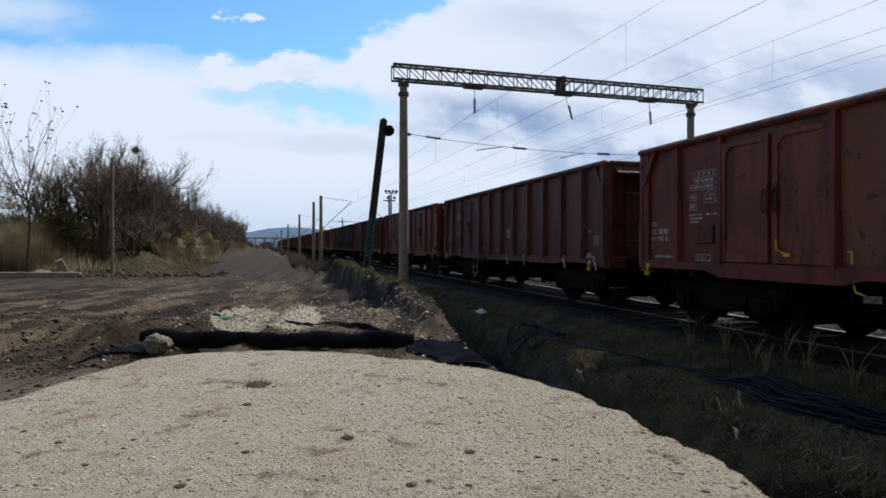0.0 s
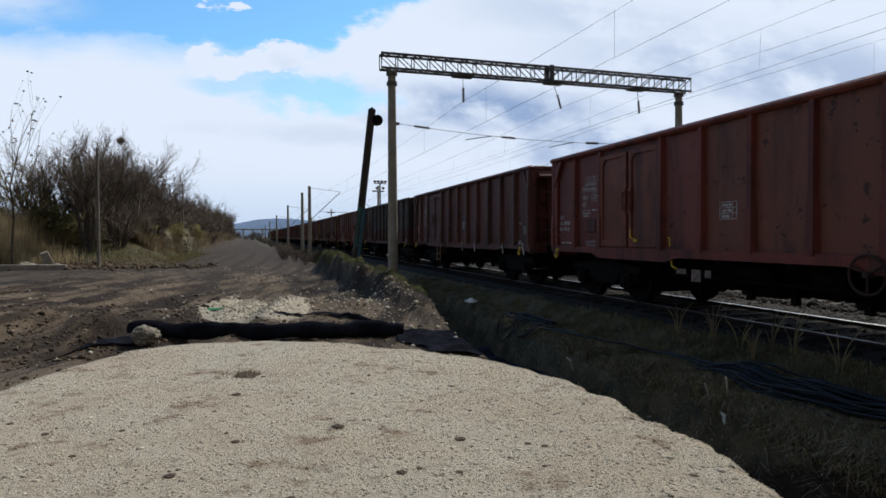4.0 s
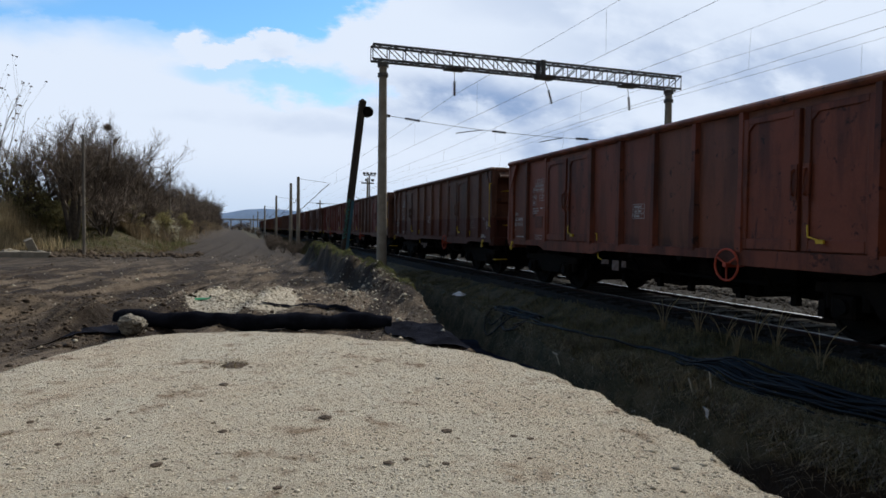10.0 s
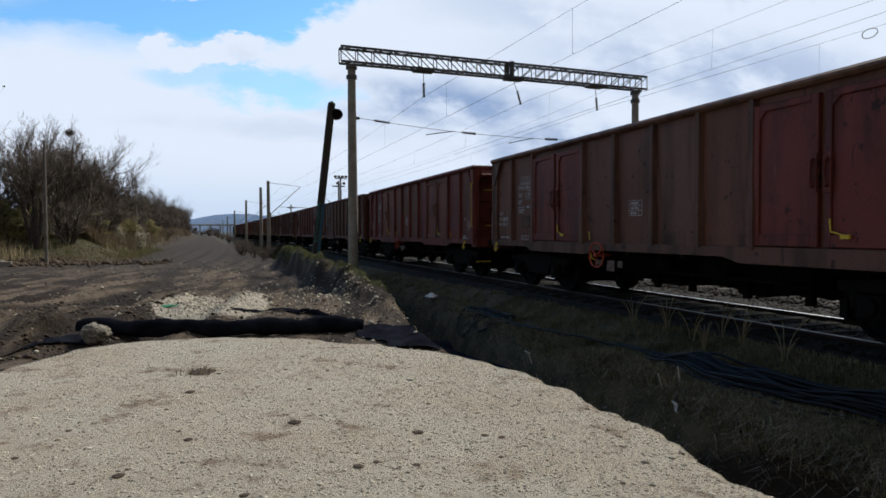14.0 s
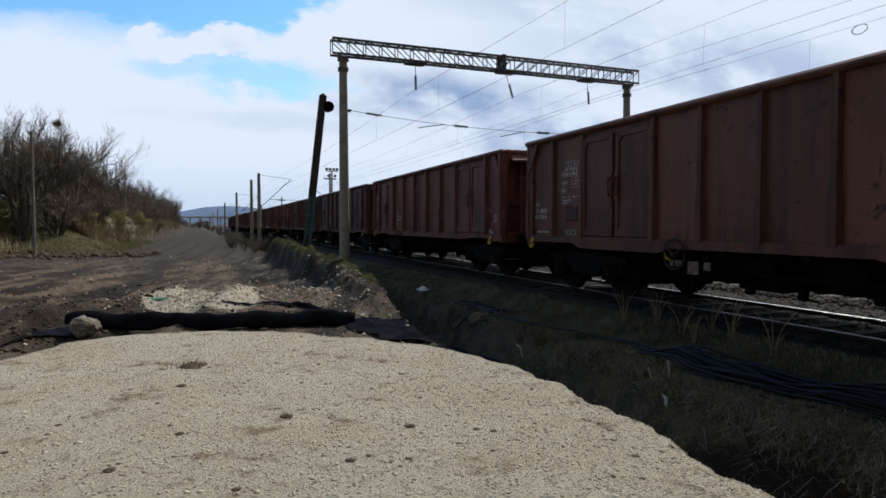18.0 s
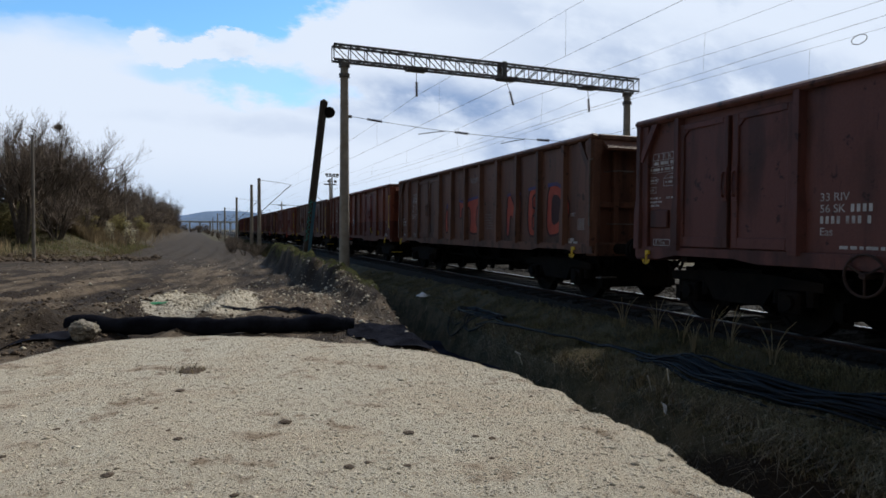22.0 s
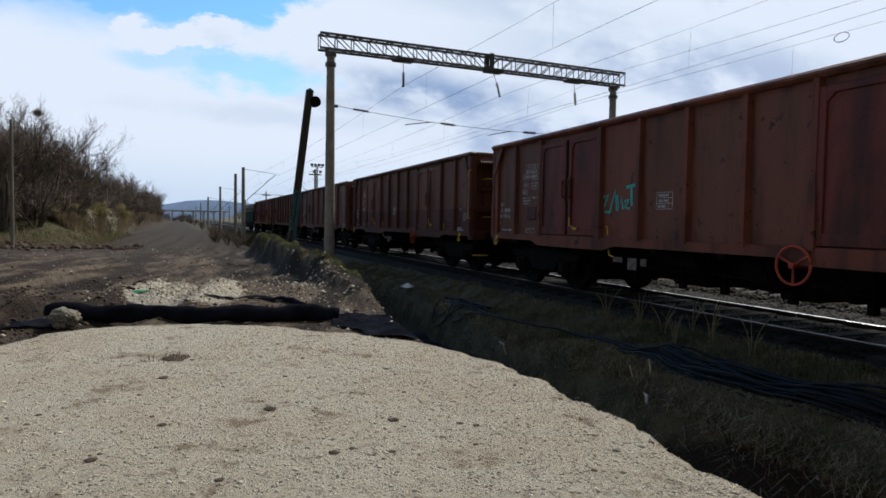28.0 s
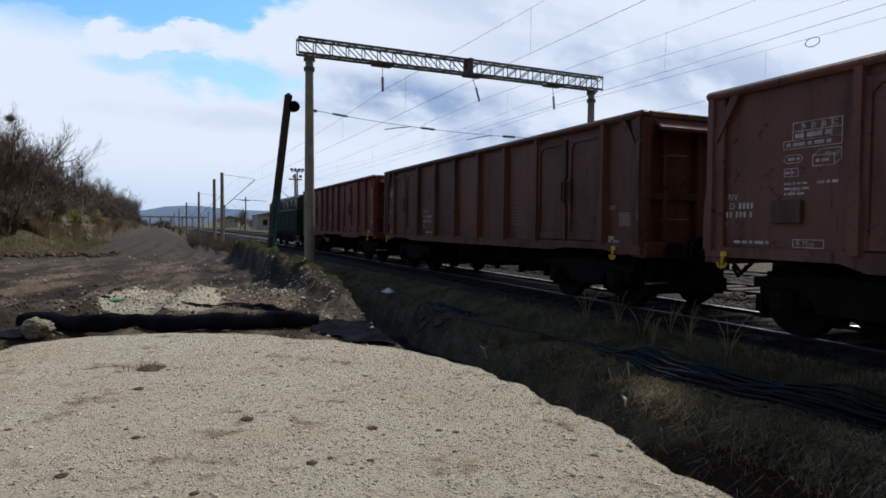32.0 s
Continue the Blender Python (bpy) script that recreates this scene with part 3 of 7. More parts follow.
def ditch_x(y):
    return 4.32 + 0.80 * step(y, 8.0, 17.0) - 0.36 * step(-y, -7.0, -3.5)


RUTS = (-4.6, -3.0, -1.5, 0.2, 1.9, 3.5, 5.3, 6.9, 8.7, 10.6)


def road_lane(x, y):
    """Distance across the dirt road, whose ruts sweep in from the side and straighten beyond."""
    return x + 0.115 * (60 - np.minimum(y, 60)) + 0.0045 * np.maximum(48 - y, 0) ** 2 + 0.35 * np.sin(y * 0.13)


def ridge_height(y):
    return np.interp(y, [9.0, 12.0, 17.0, 23.0, 36.0, 41.0], [0.0, 0.12, 0.64, 0.84, 1.10, 0.1])


def ground_height(x, y):
    """The lie of the land: road, ditch with its spoil ridge, verge, track bed and the rise under the hedge."""
    z = -0.52 + 0.05 * rough_field(x, y, 9.0) + 0.035 * rough_field(x + 3, y, 2.1)
    soil = step(-x, -4.4, -3.6) * step(y, 10, 13) * (0.25 + 0.75 * step(-y, -44, -22)) * step(-y, -90, -60)
    z = z + soil * (0.030 * rough_field(x, y + 5, 1.5) + 0.016 * rough_field(y, x, 0.42))
    # wheel ruts of the dirt road run in from the side and straighten beyond
    lane = road_lane(x, y)
    z = z + soil * (0.055 * rough_field(lane * 1.6, y * 0.13, 0.5) + 0.03 * rough_field(lane * 3.7 + 2, y * 0.3, 0.5))
    for rut in RUTS:
        z = z - soil * 0.18 * np.exp(-((lane - rut) / 0.34) ** 2)
        z = z + soil * 0.17 * np.exp(-((lane - rut - 0.66) / 0.30) ** 2) * (1 + 0.5 * rough_field(x, y, 1.1))
    z = z + 0.34 * np.exp(-(((x + 2.75) / 0.55) ** 2 + ((y - 13.9) / 0.8) ** 2)) * (1 + 0.5 * rough_field(x, y, 0.4))
    z = z + 0.20 * np.exp(-(((x + 4.6) / 1.1) ** 2 + ((y - 15.2) / 1.2) ** 2)) * (1 + 0.4 * rough_field(x, y, 0.6))
    z = z + 0.20 * np.exp(-(((x - 2.6) / 1.2) ** 2 + ((y - 15.5) / 2.2) ** 2)) * (1 + 0.5 * rough_field(x, y, 0.7))
    rise = step(-x, 5.2 + 0.05 * np.clip(70 - y, -60, 70), 9.2 + 0.05 * np.clip(70 - y, -60, 70)) * step(y, 45, 59)
    z = z + rise * 1.75
    ridge = 1 / (1 + (np.abs(x - 4.1 - 0.35 * step(y, 18, 36) + 0.12 * np.sin(y * 0.9)) / 0.50) ** 5)
    z = z + ridge * ridge_height(y) * (1 + 0.25 * rough_field(x, y, 1.3) + 0.26 * rough_field(x, y + 3, 0.55))
    z = z + 0.42 * np.exp(-(((x - 0.1) / 1.3) ** 2 + ((y - 15.4) / 1.6) ** 2)) * (1 + 0.2 * rough_field(x, y, 0.5))
    bank = step(x, ditch_x(y) - 0.12, ditch_x(y) + 0.88) * (0.10 + 0.05 * rough_field(x, y, 0.8))
    z = z + bank
    off = x - ditch_x(y)
    ditch = np.exp(-(np.abs(off) / np.where(off < 0, 0.60 + 0.05 * step(-y, -7.0, -4.0), 0.60 - 0.08 * step(-y, -7.0, -4.0))) ** 4)
    z = z - ditch * (1.15 * step(-y, -30, -20) + 0.15)
    across = x - line_x(y) + 8.64
    z = z + 0.36 * step(across, 6.3, 7.5)
    z = np.where(across > 7.0, np.minimum(z, -0.16 - 0.2 * step(across, 7.0, 7.6)), z)
    z = np.where(across > 19.2, -0.30 + 0.05 * rough_field(x, y, 6.0), z)
    return z + CLIMB * np.maximum(y - 22.0, 0) * step(y, 20, 40)


GRAVEL_EDGE = [(2.95, -6), (3.15, 1.0), (3.40, 2.7), (3.55, 3.4), (3.66, 4.2), (3.70, 5.2), (3.68, 6.0), (3.53, 6.9), (3.18, 7.8), (2.5, 8.7), (1.5, 9.7), (0.4, 10.35), (-0.8, 10.4), (-1.9, 9.9), (-2.6, 8.6), (-3.0, 7.0), (-3.8, 4.6), (-5.5, 1.0), (-7, -6)]


def inside_by(x, y, outline):
    """Distance to an outline in the plan, positive inside it."""
    best, inside = np.full(np.shape(x), 1e9), np.zeros(np.shape(x), bool)
    for (x0, y0), (x1, y1) in zip(outline, outline[1:] + outline[:1]):
        t = np.clip(((x - x0) * (x1 - x0) + (y - y0) * (y1 - y0)) / ((x1 - x0) ** 2 + (y1 - y0) ** 2), 0, 1)
        best = np.minimum(best, np.hypot(x - x0 - t * (x1 - x0), y - y0 - t * (y1 - y0)))
        cross = (y0 > y) != (y1 > y)
        with np.errstate(divide="ignore", invalid="ignore"):
            inside ^= cross & (x < (x1 - x0) * (y - y0) / (y1 - y0 if y1 != y0 else 1e-9) + x0)
    return np.where(inside, best, -best)


def gravel_height(x, y):
    """Top of the spread crushed stone: nearly level, its rim tipping down to the ground."""
    d = inside_by(x, y, GRAVEL_EDGE) + 0.10 * rough_field(x, y, 0.8) + 0.07 * rough_field(x, y, 0.27)
    top = -0.205 + 0.018 * rough_field(x, y, 1.6) + 0.006 * rough_field(x, y, 0.35)
    low = np.minimum(ground_height(x, y) - 0.06, -0.55)
    return low + (top - low) * step(d, -0.35, 0.45)


def sheet(name, xs, ys, height, material):
    gx, gy = np.meshgrid(xs, ys)
    verts = np.stack([gx, gy, height(gx, gy)], -1).reshape(-1, 3)
    i = np.arange(len(ys) - 1)[:, None] * len(xs) + np.arange(len(xs) - 1)[None, :]
    faces = np.stack([i, i + 1, i + 1 + len(xs), i + len(xs)], -1).reshape(-1, 4)
    return mesh_from(name, verts, faces, material, True), verts


def spaced(*stretches):
    return np.unique(np.round(np.concatenate([np.linspace(a, b, max(2, int(round((b - a) / d)) + 1)) for a, b, d in stretches]), 4))


def build_ground():
    xs = spaced((-2600, -200, 300), (-200, -40, 10), (-40, -14, 1.0), (-14, -7, 0.2), (-7, 7.6, 0.11), (7.6, 24, 0.6), (24, 200, 12), (200, 2600, 300))
    ys = spaced((-400, -20, 40), (-20, 2, 1.0), (2, 20, 0.11), (20, 42, 0.22), (42, 100, 0.8), (100, 300, 8), (300, 2900, 200))
    me, v = sheet("ground", xs, ys, ground_height, SOIL)
    x, y = v[:, 0], v[:, 1]
    grass = np.maximum(step(x, 4.3, 4.9) * step(-x, -7.6, -6.8) * 0.9, step(-x, 3.5, 7.0) * step(y, 42, 52) * 0.8)
    grass = np.maximum(grass, np.exp(-((x - 4.42) / 0.36) ** 4) * step(y, 15, 20) * step(-y, -40, -34))
    grass = np.maximum(grass, step(x, 20.5, 22) * 0.8)
    grass = np.maximum(grass, step(y, 70, 130) * step(np.abs(x + 1.5), 3.5, 5.0) * 0.8)
    pale = 1.2 * np.exp(-(((x - 0.15) / 1.25) ** 2 + ((y - 15.4) / 2.0) ** 2) ** 2)
    lane = road_lane(x, y)
    # ditch: damp mud and the shadow of its walls, both as dark soil
    wet = np.exp(-((x - ditch_x(y)) / 0.7) ** 4) * step(-y, -26, -18)
    for rut in RUTS:
        wet = np.maximum(wet, 0.75 * np.exp(-((lane - rut) / 0.32) ** 2) * step(y, 10, 14) * (0.3 + 0.7 * step(-y, -52, -28)))
    wet = np.maximum(wet, 0.7 * np.exp(-((x + 2.8) / 1.6) ** 2 - ((y - 15.5) / 2.5) ** 2))
    # left flank of the spoil ridge, its shaded side painted darker
    wet = np.maximum(wet, 0.8 * np.exp(-((x - 3.4) / 0.5) ** 2) * step(y, 13, 17) * step(-y, -40, -30))
    for name, values in (("grass", grass), ("pale", pale), ("wet", wet), ("lane", lane)):
        me.attributes.new(name, "FLOAT", "POINT").data.foreach_set("value", values.astype(np.float32))
    ground = solid("ground", me, None, "churned brown soil with ruts, dead grass and scattered stones", "ground", kind="structure")
    me, _ = sheet("gravel_bed", spaced((-7.5, -3, 0.12), (-3, 4.1, 0.06)), spaced((-6, 1.8, 0.4), (1.8, 11.2, 0.06)), gravel_height, GRAVEL)
    solid("gravel_bed", me, None, "flat spread heap of pale crushed limestone with earthy spots", "gravel", kind="structure")
    return ground


def flat_stones(name, xy, heights, sizes, material, squash=0.6, sink=0.3):
    """Many small angular stones in one mesh."""
    base = np.array([(1, 0, 0), (-1, 0, 0), (0, 1, 0), (0, -1, 0), (0, 0, 1), (0, 0, -1)], float)
    tri = np.array([(0, 2, 4), (2, 1, 4), (1, 3, 4), (3, 0, 4), (2, 0, 5), (1, 2, 5), (3, 1, 5), (0, 3, 5)])
    n = len(xy)
    v = base[None] * RNG.uniform(0.65, 1.2, (n, 6, 1)) * sizes[:, None, None]
    v[:, :, 2] *= squash
    a = RNG.uniform(0, 6.28, n)
    c, s = np.cos(a)[:, None], np.sin(a)[:, None]
    x, y = v[:, :, 0] * c - v[:, :, 1] * s, v[:, :, 0] * s + v[:, :, 1] * c
    v = np.stack([x + xy[:, 0, None], y + xy[:, 1, None], v[:, :, 2] + (heights + sizes * squash * (1 - 2 * sink) * 0.5)[:, None]], -1)
    f = (tri[None] + 6 * np.arange(n)[:, None, None]).reshape(-1, 3)
    return mesh_from(name, v.reshape(-1, 3), f, material)


def near_weighted(n, x0, x1, y0, y1):
    """Plan points, denser towards small y."""
    y = y0 * (y1 / y0) ** RNG.uniform(0, 1, n)
    return np.stack([RNG.uniform(x0, x1, n), y], -1)


def build_stones():
    p = near_weighted(150000, -5.5, 3.9, 2.0, 10.6)
    d = inside_by(p[:, 0], p[:, 1], GRAVEL_EDGE)
    p = p[d > -0.25]
    sizes = RNG.gamma(1.5, 0.0029, len(p)) + 0.0022
    me = flat_stones("gravel_stones", p, gravel_height(p[:, 0], p[:, 1]), sizes, PEBBLE, 0.5, 0.4)
    solid("gravel_stones", me, None, "loose chips of pale crushed limestone", "stones", kind="stuff")
    p = np.concatenate([near_weighted(9000, -9, 4.4, 9.0, 46.0), near_weighted(7000, -7, -0.8, 11.0, 22.0)])
    p = p[inside_by(p[:, 0], p[:, 1], GRAVEL_EDGE) < -0.1]
    me = flat_stones("soil_clods", p, ground_height(p[:, 0], p[:, 1]), RNG.gamma(1.2, 0.013, len(p)) + 0.005, CLOD, 0.6)
    solid("soil_clods", me, None, "lumps of churned brown earth on the road", "earth clods", kind="stuff")
    p = np.stack([RNG.uniform(-15, -2.2, 1400), 46 + RNG.normal(0, 1.3, 1400)], -1)
    me = flat_stones("spoil_clods", p, ground_height(p[:, 0], p[:, 1]), RNG.gamma(1.4, 0.055, len(p)) + 0.02, CLOD, 0.7)
    solid("spoil_clods", me, None, "row of brown earth lumps and rubble along the field edge", "earth clods", kind="stuff")
    p = np.concatenate([near_weighted(650, -8, 4.2, 11.0, 45.0), RNG.normal((3.0, 16.5), (0.8, 3.2), (900, 2)), RNG.normal((0.5, 19.5), (1.6, 2.2), (450, 2)), RNG.normal((0.1, 15.4), (0.65, 1.0), (5200, 2))])
    sizes = np.where(np.arange(len(p)) < 2000, RNG.gamma(1.8, 0.011, len(p)) + 0.008, RNG.gamma(1.7, 0.0055, len(p)) + 0.005)
    keep = inside_by(p[:, 0], p[:, 1], GRAVEL_EDGE) < -0.1
    p, sizes = p[keep], sizes[keep]
    me = flat_stones("road_stones", p, ground_height(p[:, 0], p[:, 1]), sizes, PEBBLE, 0.7)
    solid("road_stones", me, None, "pale stones strewn over the dirt road", "stones", kind="stuff")


def blades(name, xy, heights, length, width, lean, material, toward=None):
    """Bent grass blades in one mesh, two quads each."""
    n = len(xy)
    a = RNG.uniform(0, 6.28, n) if toward is None else RNG.normal(toward, 0.75, n)
    way = np.stack([np.cos(a), np.sin(a), np.zeros(n)], -1)
    side = np.stack([-np.sin(a), np.cos(a), np.zeros(n)], -1) * (width * RNG.uniform(0.6, 1.3, n))[:, None]
    l = (length * RNG.uniform(0.45, 1.25, n))[:, None]
    b = (lean * RNG.uniform(0.2, 1.3, n))[:, None]
    up = np.array([0, 0, 1.0])
    root = np.concatenate([xy, heights[:, None] - 0.02], 1)
    mid = root + l * 0.55 * (up + way * b * 0.4)
    tip = mid + l * 0.5 * (up * (0.9 - b * 0.7) + way * b)
    v = np.stack([root - side, root + side, mid + side * 0.8, mid - side * 0.8, tip + side * 0.15, tip - side * 0.15], 1)
    q = np.array([(0, 1, 2, 3), (3, 2, 4, 5)])
    f = (q[None] + 6 * np.arange(n)[:, None, None]).reshape(-1, 4)
    return mesh_from(name, v.reshape(-1, 3), f, material)


def clumped(n, clumps, x0, x1, y0, y1, spread):
    c = near_weighted(clumps, x0, x1, y0, y1)
    return c[RNG.integers(0, clumps, n)] + RNG.normal(0, spread, (n, 2))


def build_grass():
    def lay(name, p, length, width, lean, material, label, toward=None, above=-9.0):
        z = ground_height(p[:, 0], p[:, 1])
        p, z = p[z > above], z[z > above]
        solid(name, blades(name, p, z, np.full(len(p), length), np.full(len(p), width), np.full(len(p), lean), material, toward), None, label, "grass", kind="stuff")
    p = clumped(90000, 2600, 4.1, 7.0, 2.2, 26, 0.08)
    lay("verge_grass", p[p[:, 0] > ditch_x(p[:, 1]) + 0.52], 0.13, 0.0038, 1.5, VERGE_GRASS, "matted dull olive grass on the ditch bank", None, -0.6)
    p = clumped(34000, 1300, 4.1, 5.6, 2.2, 24, 0.06)
    lay("dead_grass", p[p[:, 0] > ditch_x(p[:, 1]) + 0.50], 0.16, 0.0042, 2.0, BANK_GRASS, "dry straw-coloured grass matted along the ditch", math.pi, -0.62)
    y = 2.2 * (22 / 2.2) ** RNG.uniform(0, 1, 1500)
    p = np.stack([ditch_x(y) + RNG.uniform(0.50, 0.80, 1500) + 0.06 * rough_field(y, y, 0.7), y], -1)
    lay("hanging_roots", p, 0.20, 0.0034, 2.4, ROOTS, "dry grey-brown roots and stalks hanging into the ditch", math.pi, -1.1)
    p = np.stack([RNG.normal(4.38, 0.20, 28000), RNG.uniform(15.0, 38, 28000)], -1)
    lay("ridge_grass", p, 0.11, 0.006, 0.8, GREEN_GRASS, "short green grass on the spoil ridge")
    p = clumped(36000, 1000, -22, -4.8, 45.5, 80, 0.4)
    lay("field_grass", p, 0.20, 0.010, 0.7, DRY_GRASS, "dry pale grass in front of the hedge")
    p = clumped(12000, 260, -22, -5.0, 48, 82, 0.6)
    lay("field_green", p, 0.34, 0.012, 0.6, GREEN_GRASS, "patches of fresh green grass before the hedge")
    p = clumped(14000, 380, 4.9, 6.8, 40, 110, 0.35)
    lay("track_weeds", p, 0.6, 0.009, 0.6, DULL_GRASS, "tall dull weeds beside the track")


build_ground()
build_stones()
build_grass()

# ---- tracks ----
def rail_profile(x):
    return [(x - 0.075, -0.172), (x + 0.075, -0.172), (x + 0.075, -0.16), (x + 0.012, -0.135), (x + 0.010, -0.045), (x + 0.034, -0.035), (x + 0.034, -0.006), (x + 0.028, 0.0), (x - 0.028, 0.0), (x - 0.034, -0.006), (x - 0.034, -0.035), (x - 0.010, -0.045), (x - 0.012, -0.135), (x - 0.075, -0.16)]


def along_line(name, profile, ys, material, offset=0.0):
    """A profile of (x, z) drawn along the bending line."""
    ys = np.asarray(ys, float)
    n = len(profile)
    px, pz = np.array([p[0] for p in profile]), np.array([p[1] for p in profile])
    v = np.stack([line_x(ys)[:, None] + offset + px, np.repeat(ys[:, None], n, 1), line_z(ys)[:, None] + pz], -1).reshape(-1, 3)
    k = np.arange(n)
    quad = np.stack([k, (k + 1) % n, (k + 1) % n + n, k + n], -1)
    f = (quad[None] + n * np.arange(len(ys) - 1)[:, None, None]).reshape(-1, 4)
    return mesh_from(name, v, f, material)


def build_tracks():
    ys = spaced((-60, 0, 10), (0, 90, 3), (90, 420, 15))
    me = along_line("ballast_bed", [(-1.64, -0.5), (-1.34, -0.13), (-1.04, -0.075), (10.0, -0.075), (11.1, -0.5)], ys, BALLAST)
    solid("ballast_bed", me, None, "dirty ballast bed, darkened for the shade under the wagons", "ballast", kind="structure")
    p = np.stack([-1.24 + 11.2 * RNG.uniform(0, 1, 60000) ** 1.4, 3 + 44 * RNG.uniform(0, 1, 60000) ** 1.2], -1)
    side = p[:, 0].copy()
    p[:, 0] += line_x(p[:, 1])
    # stones by the near rails get the darker colour as painted shade
    for name, chosen, size, material, label in (("shoulder_stones", side < 0.95, 0.005, BALLAST, "ballast stones at the near rails, painted black for shade"), ("ballast_stones", side >= 0.95, 0.006, BALLAST_STONE, "loose angular ballast stones between the rails")):
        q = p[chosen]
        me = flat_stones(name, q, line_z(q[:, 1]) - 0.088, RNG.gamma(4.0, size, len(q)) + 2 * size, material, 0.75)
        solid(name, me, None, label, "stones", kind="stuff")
    # pale crushed rubble heaped beside the sleeper ends between the tracks
    q = np.stack([RNG.normal(2.55, 0.22, 5200), 3 + 36 * RNG.uniform(0, 1, 5200)], -1)
    q = q[(np.abs((q[:, 1] - 2.0 + 0.3) % 0.6 - 0.3) > 0.05)]
    q[:, 0] += line_x(q[:, 1])
    me = flat_stones("pale_stones", q, line_z(q[:, 1]) - 0.06, RNG.gamma(3.0, 0.012, len(q)) + 0.012, PALE_BALLAST, 0.8)
    solid("pale_stones", me, None, "pale broken stones along the sleeper ends", "stones", kind="stuff")
    sleeper = mesh_of("sleeper", box(bmesh.new(), -1.25, 1.25, -0.12, 0.12, -0.22, -0.06, 0.012), SLEEPER)
    pale = mesh_of("sleeper", box(bmesh.new(), -1.28, 1.25, -0.13, 0.13, -0.22, -0.035, 0.02), OLD_CONCRETE)
    names = ("track_near", "track_middle", "track_far")
    for name, offset in zip(names, OFFSETS):
        near = offset == 0.0
        track = thing(name, (0, 0, 0), "railway track with shiny rail heads on dark sleepers" if near else "unused track with rusty rails on pale sleepers", "track", "parallel tracks", "structure")
        for side in (-0.752, 0.752):
            me = along_line("rail", rail_profile(side), ys, RUST, offset)
            me.materials.append(RUST if not near else RAIL_HEAD if side > 0 else DULL_RAIL)
            for f in me.polygons:
                if abs(f.normal.z) > 0.6 and f.center.z - line_z(f.center.y) > -0.008:
                    f.material_index = 1
            part("rail", me, None, track)
        for k in range(70 if offset < 5 else 30):
            y = 2.0 + 0.6 * k
            part("sleeper", sleeper if near else pale, None, track, at=pose(line_x(y) + offset, y, line_z(y)))
        far = bmesh.new()
        for k in range(220):
            y = 44.3 + 0.6 * k
            x, z = float(line_x(y)) + offset, line_z(y)
            box(far, x - 1.25, x + 1.25, y, y + 0.24, z - 0.3, z - 0.06)
        tagged(part("far_sleepers", far, SLEEPER, track), kind="stuff")


# ---- overhead line ----
BEAM_Y, BEAM_LOW, BEAM_TOP, BEAM_X0, BEAM_X1 = 24.8, 8.20, 8.785, 5.14, 19.88


def concrete_mast(name, x, y, foot, top, r0, r1, label, rings=True):
    mast = thing(name, (x, y, foot), label, "mast", "concrete line masts")
    part("shaft", rod(bmesh.new(), (0, 0, -0.3), (0, 0, top - foot), r0, r1, 20), CONCRETE, mast, smooth=False)
    if rings:
        for z, r in ((top - foot - 0.12, r1 + 0.07), (top - foot - 0.52, r1 + 0.06)):
            part("clamp_ring", rod(bmesh.new(), (0, 0, z - 0.07), (0, 0, z + 0.07), r, r, 16), STEEL, mast)
    return mast


def insulator(bm, a, b, r, sheds=6):
    a, b = Vector(a), Vector(b)
    rod(bm, a, b, r * 0.45, None, 8)
    for k in range(sheds):
        c = a.lerp(b, (k + 0.5) / sheds)
        d = (b - a).normalized() * 0.014
        rod(bm, c - d, c + d, r, r * 0.7, 10)
    return bm


